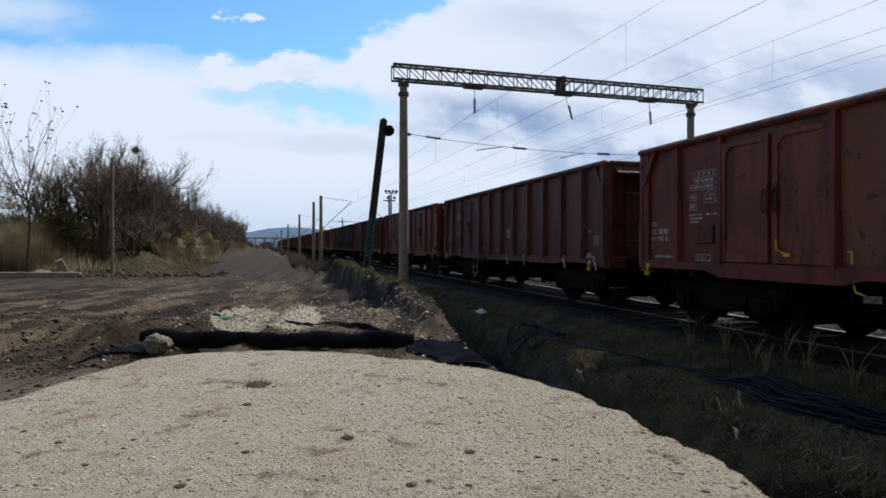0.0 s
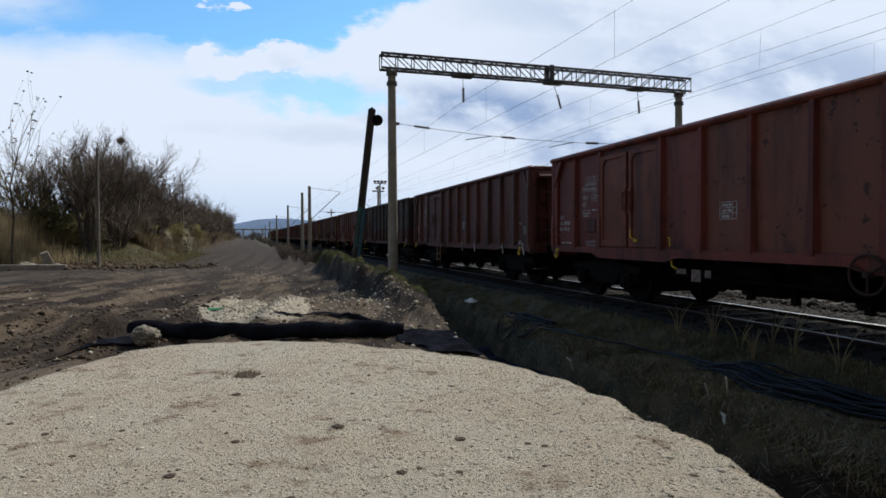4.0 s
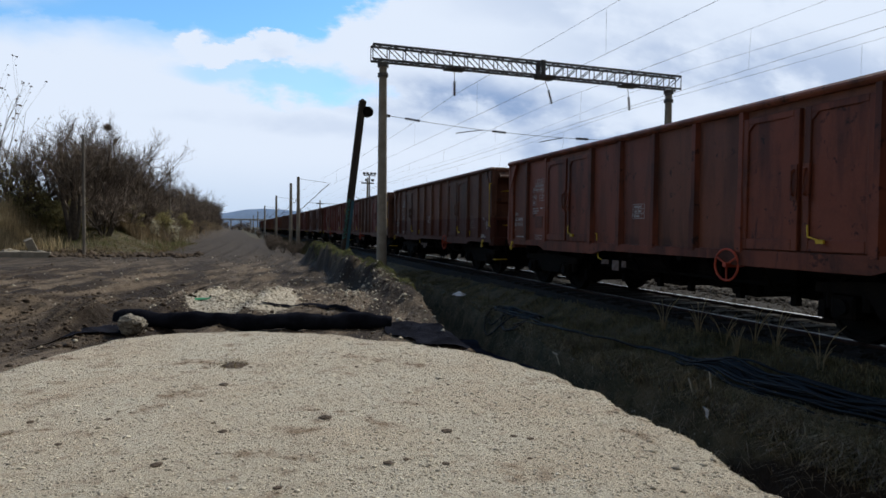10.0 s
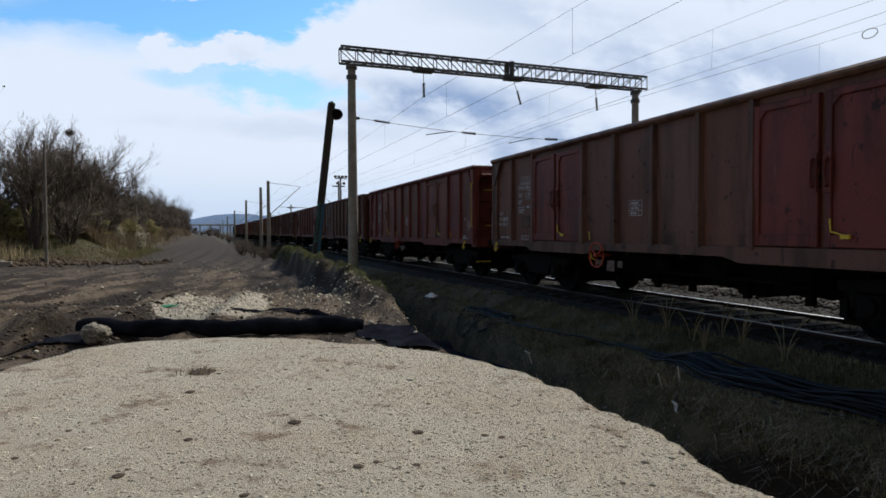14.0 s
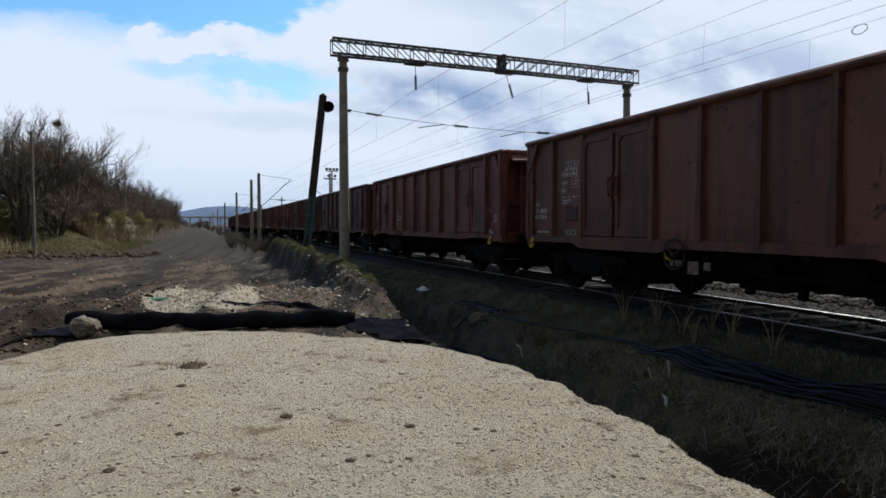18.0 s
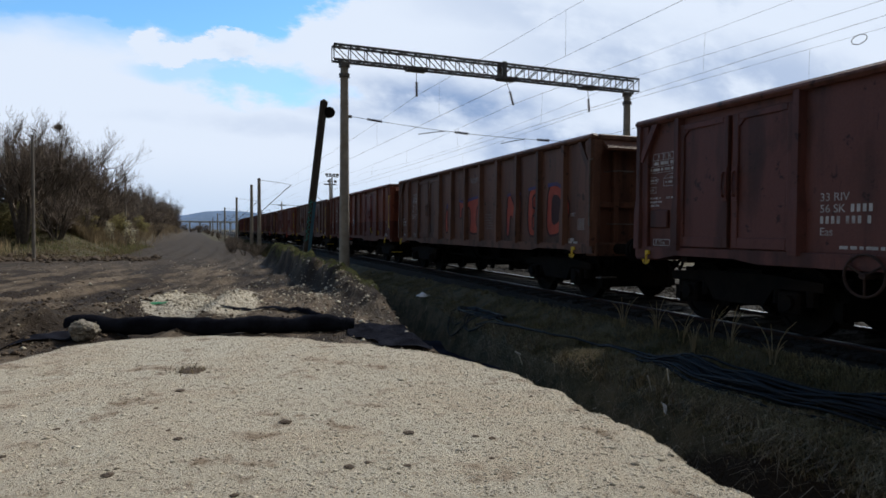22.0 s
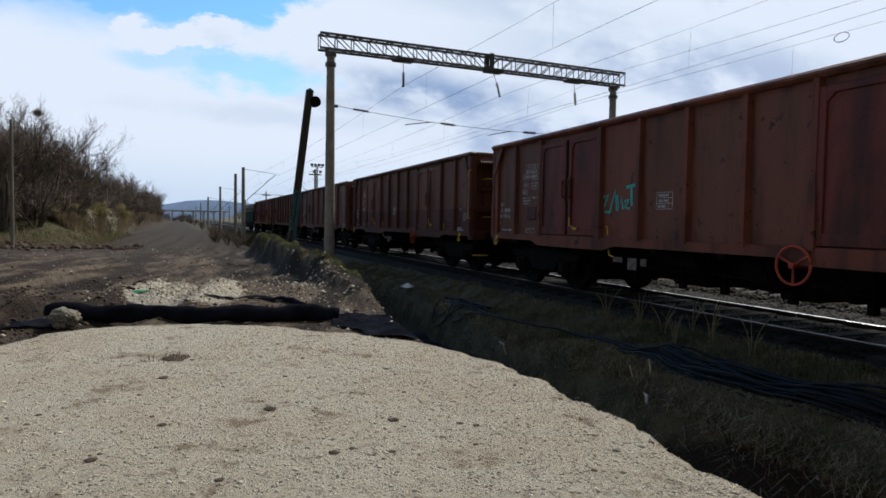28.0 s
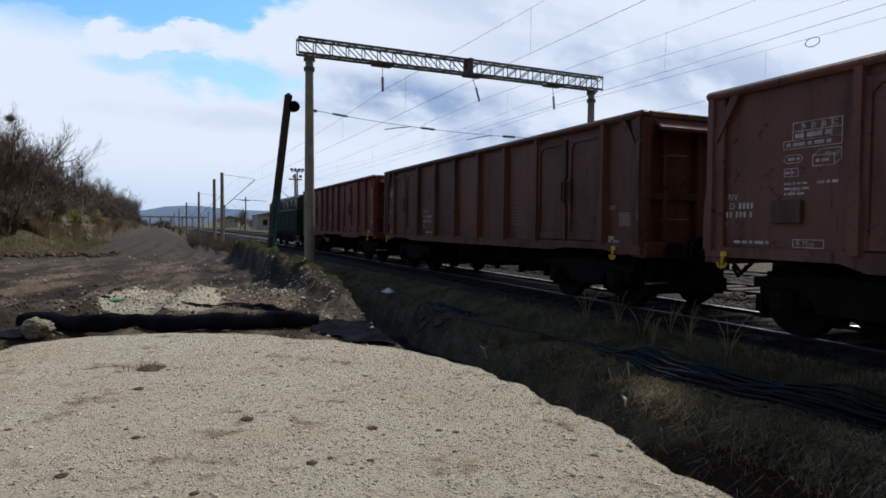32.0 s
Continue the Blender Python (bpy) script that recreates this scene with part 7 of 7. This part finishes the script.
def upright_tree(seed, height):
    """A straight slim stem that forks into limbs rising in a vase, with short twigs that end in seed heads."""
    rnd = np.random.default_rng(seed)
    segs = []

    def shoot(p, d, length, r, level, pieces):
        for k in range(pieces):
            d = d + rnd.normal(0, 0.07, 3) + np.array([0, 0, 0.10])
            d = d / np.linalg.norm(d)
            q = p + d * length / pieces
            last = level >= 2 and k == pieces - 1
            segs.append((p, q, r, r * 0.82, 3 if last else level))
            if level == 1 and k > 0 or level == 2 and k == 1 and rnd.random() < 0.5:
                a = rnd.uniform(0, 6.28)
                e = d + 0.55 * np.array([math.cos(a), math.sin(a), 0.15])
                shoot(q, e / np.linalg.norm(e), length * rnd.uniform(0.28, 0.42), r * 0.5, 2, 3)
            p, r = q, r * 0.82
    stem, p = height * 0.45, np.zeros(3)
    for k in range(5):
        q = np.array([rnd.normal(0, 0.05), rnd.normal(0, 0.05), stem * (k + 1) / 5])
        segs.append((p, q, 0.085 - 0.008 * k, 0.077 - 0.008 * k, 0))
        p = q
        if k > 1:
            for j in range(2 if k < 4 else 4):
                a = j * (3.14 if k < 4 else 1.57) + rnd.uniform(0, 1.2)
                lean = rnd.uniform(0.30, 0.55)
                shoot(q, np.array([math.cos(a) * lean, math.sin(a) * lean, 1.0]), (height - q[2]) * rnd.uniform(0.75, 1.0), 0.040, 1, 6)
    return segs


def bars_mesh(name, segs, material, thicken=1.0):
    a = np.array([s[0] for s in segs]); b = np.array([s[1] for s in segs])
    r0 = np.array([s[2] for s in segs]) * thicken; r1 = np.array([s[3] for s in segs]) * thicken
    d = b - a
    d /= np.linalg.norm(d, axis=1, keepdims=True) + 1e-9
    u = np.cross(d, np.where(np.abs(d[:, 2:]) > 0.9, [[1.0, 0, 0]], [[0, 0, 1.0]]))
    u /= np.linalg.norm(u, axis=1, keepdims=True) + 1e-9
    w = np.cross(d, u)
    v = []
    for end, r in ((a, r0), (b, r1)):
        for k in range(3):
            t = k * math.tau / 3
            v.append(end + (u * math.cos(t) + w * math.sin(t)) * r[:, None])
    v = np.stack(v, 1)
    q = np.array([(0, 1, 4, 3), (1, 2, 5, 4), (2, 0, 3, 5)])
    return mesh_from(name, v.reshape(-1, 3), (q[None] + 6 * np.arange(len(segs))[:, None, None]).reshape(-1, 4), material)


def tree(name, segs, label, category, group, at, thicken=1.0):
    top = thing(name, at, label, category, group)
    part("trunk", bars_mesh("trunk", [s for s in segs if s[4] < 1], BARK, thicken), None, top)
    part("crown", bars_mesh("crown", [s for s in segs if s[4] >= 1], TWIG, thicken), None, top)
    return top


def leaf_clumps(name, count, size, leaf, material, seed):
    rnd = np.random.default_rng(seed)
    p = rnd.normal(0, 1, (count, 3))
    p /= np.linalg.norm(p, axis=1, keepdims=True)
    lobes = 1 + 0.3 * np.sin(p[:, 0] * 5 + seed) * np.cos(p[:, 1] * 4) + 0.2 * np.sin(p[:, 2] * 9)
    p *= (rnd.uniform(0.35, 1.0, count) ** 0.5 * lobes)[:, None] * np.array(size)
    p[:, 2] += size[2]
    p = p[p[:, 2] > 0]
    n = len(p)
    a = rnd.normal(0, leaf, (n, 3)); b = rnd.normal(0, leaf, (n, 3))
    v = np.stack([p - a, p - b * 0.5, p + a, p + b * 0.5], 1)
    return mesh_from(name, v.reshape(-1, 3), np.arange(4 * n).reshape(-1, 4), material)


def hedge_x(y):
    return float(np.interp(y, [30, 55, 68, 120, 240], [-12.5, -10.3, -8.6, -7.2, -6.6]))


def build_hedge():
    rnd = random.Random(3)
    kinds = [tree("bare_tree", grow(20 + k, 8.3, 4, 4, 0.44, 2, 0.85), "bare grey-brown tree in the hedge row", "tree", "hedge trees", pose(hedge_x(52 + 6 * k) - 0.6, 52 + 6 * k, 0.5, 0, 0, 70 * k), 2.0) for k in range(4)]
    bush = [tree("bare_shrub", grow(60 + k, 4.6, 7, 2, 0.6, 4), "dense bare brown shrub in the hedge", "shrub", "hedge shrubs", pose(hedge_x(54 + 4 * k) + 0.8, 54 + 4 * k, 0.3, 0, 0, 50 * k), 2.0) for k in range(3)]
    for k in range(7):
        x, y = -10.8 - 0.85 * k + rnd.uniform(-0.6, 0.6), rnd.uniform(58, 67)
        copy_thing(kinds[k % 4], pose(x, y, g(x, y) - 0.1, 0, 0, rnd.uniform(0, 360)) @ Matrix.Scale(rnd.uniform(0.7, 0.95), 4))
    for k in range(13):
        x, y = -10.4 - 0.52 * k + rnd.uniform(-0.6, 0.6), rnd.uniform(57, 64)
        copy_thing(bush[k % 3], pose(x, y, g(x, y) - 0.1, 0, 0, rnd.uniform(0, 360)) @ Matrix.Scale(rnd.uniform(0.6, 1.0), 4))
    for k in range(32):
        y = 57 + 5.2 * k + rnd.uniform(-2, 2)
        size = rnd.uniform(0.72, 1.08) * (0.95 if y < 62 else 0.76 if y < 110 else 0.88)
        x = hedge_x(y) + rnd.uniform(-2.6, 0.4)
        copy_thing(kinds[k % 4], pose(x, y, g(x, y) - 0.1, 0, 0, rnd.uniform(0, 360)) @ Matrix.Scale(size, 4))
    for k in range(100):
        y = 57 + 1.9 * k + rnd.uniform(-1, 1)
        x = hedge_x(y) + rnd.uniform(-1.8, 1.3)
        copy_thing(bush[k % 3], pose(x, y, g(x, y) - 0.1, 0, 0, rnd.uniform(0, 360)) @ Matrix.Scale(rnd.uniform(0.6, 1.1), 4))
    rng = np.random.default_rng(4)
    for x, y, size, seed in ((-13.95, 45.0, 1.0, 5), (-17.2, 46.0, 0.9, 8)):
        segs = upright_tree(seed, 11.6 * size)
        slim = tree("young_tree", segs, "slim bare tree with seed heads on its twigs", "tree", "", pose(x, y, g(x, y) - 0.1))
        tips = np.array([s[1] for s in segs if s[4] == 3])
        part("seed_heads", flat_stones("seed_heads", tips[:, :2], tips[:, 2], rng.uniform(0.05, 0.12, len(tips)), TWIG, 0.6), None, slim)
    # low scrub along the road beyond the hedge
    for k in range(26):
        y = 95 + 9.5 * k + rnd.uniform(-4, 4)
        x = rnd.uniform(-6.2, -4.2) if k % 2 else rnd.uniform(3.6, 6.0)
        copy_thing(bush[k % 3], pose(x, y, g(x, y) - 0.1, 0, 0, rnd.uniform(0, 360)) @ Matrix.Scale(rnd.uniform(0.28, 0.5), 4))
    for k in range(12):
        x, y = rnd.uniform(2.7, 4.5), 44 + 2.8 * k
        copy_thing(bush[k % 3], pose(x, y, g(x, y) - 0.1, 0, 0, rnd.uniform(0, 360)) @ Matrix.Scale(rnd.uniform(0.18, 0.34), 4))
    for k in range(12):
        x, y = rnd.uniform(-12, 7), rnd.uniform(330, 400)
        copy_thing(bush[k % 3], pose(x, y, g(x, y) - 0.1, 0, 0, rnd.uniform(0, 360)) @ Matrix.Scale(rnd.uniform(0.6, 1.1), 4))
    # brambles and reeds at the hedge foot
    n = 30000
    y = 57 + 170 * rng.uniform(0, 1, n) ** 1.8
    x = np.array([hedge_x(v) for v in y]) + rng.normal(0.4, 0.9, n)
    p = np.stack([x, y], -1)
    me = blades("hedge_brambles", p, ground_height(x, y), np.full(n, 1.5), np.full(n, 0.016), np.full(n, 0.9), BRAMBLE)
    solid("hedge_brambles", me, None, "tangle of dead brown brambles at the hedge foot", "brambles", kind="stuff")
    n = 70000
    y = 57 + 160 * rng.uniform(0, 1, n) ** 1.7
    x = np.array([hedge_x(v) for v in y]) + rng.normal(-1.6, 1.3, n)
    x = np.where(y < 64, rng.uniform(-23, -9.6, n), x)
    tall = 1.5 + 0.8 * rough_field(x, y, 7.0) + 0.5 * rough_field(y, x, 2.5)
    me = blades("hedge_thicket", np.stack([x, y], -1), ground_height(x, y), np.maximum(tall, 0.8), np.full(n, 0.028), np.full(n, 0.7), THICKET)
    solid("hedge_thicket", me, None, "dense bare brown thicket filling the hedge", "thicket", kind="stuff")
    n = 20000
    y = rng.uniform(47.5, 60, n); x = -0.31 * y + rng.normal(-1.0, 1.9, n)
    me = blades("reeds", np.stack([x, y], -1), ground_height(x, y), np.maximum(0.9 + 0.7 * rough_field(x, y, 4.0) + 2.0 * step(-x, 14.0, 16.5) * rng.uniform(0.3, 1.0, n), 0.35), np.full(n, 0.018), np.full(n, 0.4), REED)
    solid("reeds", me, None, "tall dry ochre reeds and stalks", "reeds", kind="stuff")
    for k, (x, y, s) in enumerate(((-18.4, 57, 2.2), (-21.0, 58, 2.2), (-15.0, 56.5, 1.2), (-22, 56, 1.8), (-9.2, 60, 0.8), (-7.6, 70, 0.9), (-12.2, 55, 1.0), (-6.9, 88, 0.9))):
        top = thing("olive_shrub", (x, y, g(x, y) - 0.1), "rounded olive-green evergreen shrub by the hedge", "shrub", "olive shrubs")
        part("leaves", leaf_clumps("leaves", 5200, (1.7 * s, 1.5 * s, 1.25 * s), 0.055, EVERGREEN, k), None, top)
        part("woody_stem", bars_mesh("stems", [q for q in grow(70 + k, 2.4 * s, 5, 1, 0.5)], BARK), None, top)
    for k, (x, y, s) in enumerate(((-8.5, 60, 0.9), (-5.9, 68, 1.0), (-7.2, 63.5, 0.7))):
        top = thing("blossom_shrub", (x, y, g(x, y) + 0.2), "slender shrub in cream-white blossom by the hedge", "shrub", "blossom shrubs")
        part("blossom", leaf_clumps("blossom", 420, (0.6 * s, 0.55 * s, 1.15 * s), 0.055, BLOSSOM, 40 + k), None, top)
        part("woody_stem", bars_mesh("stems", grow(140 + k, 2.6 * s, 4, 1, 0.5), BARK), None, top)
    for x, y, top in ((-9.3, 45.5, 7.3), (-6.9, 75.0, 7.6), (-6.6, 118, 7.4)):
        post = thing("telegraph_pole", (x, y, g(x, y) - 0.1), "old wooden telegraph pole without wires", "pole", "telegraph poles")
        part("shaft", rod(bmesh.new(), (0, 0, 0), (0, 0, top - g(x, y) + 0.1), 0.10, 0.075, 10), GREY_WOOD, post)
        part("cap", rod(bmesh.new(), (0, 0, top - g(x, y) + 0.08), (0, 0, top - g(x, y) + 0.16), 0.12, 0.10, 10), STEEL, post)
    nest = thing("bird_nest", (-9.9, 57.0, 9.55), "dark round twig nest high in a bare tree", "nest")
    me = blades("twigs", RNG.normal(0, 0.13, (900, 2)), RNG.normal(0, 0.12, 900), np.full(900, 0.16), np.full(900, 0.012), np.full(900, 2.2), TWIG)
    part("twigs", me, None, nest)
    part("core", lump(9, 0.22, 0.8, 2), BARK, nest)


# ---- distance ----
def ridge_sheet(name, y, x0, x1, low, tops, material, depth=200):
    xs = np.linspace(x0, x1, 90)
    h = tops(xs)
    v = np.concatenate([np.stack([xs, np.full(90, y), np.full(90, low)], -1), np.stack([xs, np.full(90, y + depth * 0.5), h], -1), np.stack([xs, np.full(90, y + depth), np.full(90, low)], -1)])
    i = np.arange(89)
    f = np.concatenate([np.stack([i + k, i + k + 1, i + k + 91, i + k + 90], -1) for k in (0, 90)])
    return mesh_from(name, v, f, material, True)


def build_distance():
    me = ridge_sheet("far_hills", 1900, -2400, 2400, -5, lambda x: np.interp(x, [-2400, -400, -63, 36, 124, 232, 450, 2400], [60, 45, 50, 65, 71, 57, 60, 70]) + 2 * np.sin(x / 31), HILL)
    solid("far_hills", me, None, "wooded hills on the horizon, tinted blue for haze", "hills", kind="structure")
    rnd = random.Random(8)
    for x, y, w, h in ((41.0, 400, 9, 3.2), (61.0, 415, 11, 3.0), (70.0, 380, 9, 3.4)):
        d, base = 9.0, g(x, y) + 2.2
        house = thing("far_house", (x, y, base), "small pale house with a grey roof far down the line", "house", "far houses")
        part("wall", box(bmesh.new(), -w / 2, w / 2, -d / 2, d / 2, -2.5, h), FAR_WALL, house)
        part("roof", prism(bmesh.new(), [(-w / 2 - 0.4, h), (w / 2 + 0.4, h), (0, h + w * 0.22)], -d / 2 - 0.4, d / 2 + 0.4), FAR_ROOF, house)
        for j in range(3):
            xx = -w / 2 + w * (j + 0.5) / 3
            part("window", box(bmesh.new(), xx - 0.4, xx + 0.4, -d / 2 - 0.03, -d / 2 + 0.02, 1.1, 2.0), DARK_GLASS, house)
    bridge = thing("far_viaduct", (0, 420, g(0, 420)), "long low concrete road viaduct across the line", "viaduct")
    low = 8.3 - g(0, 420)
    part("deck", box(bmesh.new(), -60, 30, -4, 4, low - 0.45, low), FAR_PALE, bridge)
    part("parapet", box(bmesh.new(), -60, 30, -4.2, -4.0, low, low + 0.5), FAR_PALE, bridge)
    pier = mesh_of("pier", box(bmesh.new(), -0.5, 0.5, -3, 3, -1.0, low - 0.45), FAR_PALE)
    for k in range(15):
        part("pier", pier, None, bridge, at=(-57 + 6.0 * k, 0, 0))
    def bank(x):
        return np.interp(x, [18, 30, 45, 70, 110, 260], [-1, 5.0, 8.5, 9.0, 7.0, 8.0]) + 0.5 * np.sin(x / 3.1)
    me = ridge_sheet("far_bank", 430, 18, 260, -1, bank, FAR_SCRUB, 60)
    solid("far_bank", me, None, "scrubby brown embankment beyond the tracks", "embankment", kind="structure")
    shed = thing("goods_shed", (46, 230, g(46, 230)), "long low grey shed beyond the tracks", "shed")
    part("wall", box(bmesh.new(), -14, 14, -6, 6, 0, 5.2), FAR_WALL, shed)
    part("roof", prism(bmesh.new(), [(-14.6, 5.2), (14.6, 5.2), (0, 8.2)], -6.6, 6.6), FAR_ROOF, shed)
    for k in range(6):
        part("window", box(bmesh.new(), -12 + 4.4 * k, -10.4 + 4.4 * k, -6.05, -5.98, 1.6, 3.6), DARK_GLASS, shed)
    base = tree("bare_tree", grow(33, 7.5, 3, 3, 0.55), "bare tree in the hazy distance beside the line", "tree", "far trees", pose(30, 170, -0.3), 1.8)
    for k in range(36):
        y = rnd.uniform(150, 380)
        x = rnd.uniform(24, 75) if k % 3 else rnd.uniform(-40, -9)
        copy_thing(base, pose(x, y, g(x, y) - 0.2, 0, 0, rnd.uniform(0, 360)) @ Matrix.Scale(rnd.uniform(0.6, 1.1), 4))


build_fabric()
build_rubble()
build_cables()
build_stalks()
build_hedge()
build_distance()


# ---- what moves ----
def motions():
    times = [float(k) for k in range(33)]
    for k, ob in enumerate(WAGONS):
        walk(ob, [(t, line_pose(FIRST + PITCH * k - travel(t))) for t in times])
    tail = FIRST + PITCH * (len(WAGONS) - 1) + LENGTH / 2 + 1.3 + LOCO_HALF
    walk(LOCO, [(t, line_pose(tail - travel(t))) for t in times])
    # wheels roll with the way travelled; the two axles of a bogie each share one set of keys
    stops = [k / FPS for k in range(32 * FPS + 1)]
    keep = [0.0]
    for t in stops[1:]:
        if travel(t) - travel(keep[-1]) > 0.55 or t == stops[-1]:
            keep.append(t)
    for first in (0, 1):
        y = WHEELS[first].matrix_basis.translation.y
        walk(WHEELS[first], [(t, pose(0, y, WHEEL_R, math.degrees(travel(t) / WHEEL_R) % 360)) for t in keep])
        source = WHEELS[first].animation_data
        for ob in WHEELS[first + 2::2]:
            ob.rotation_mode = "QUATERNION"
            keys = ob.animation_data_create()
            keys.action = source.action
            keys.action_slot = source.action_slot


motions()
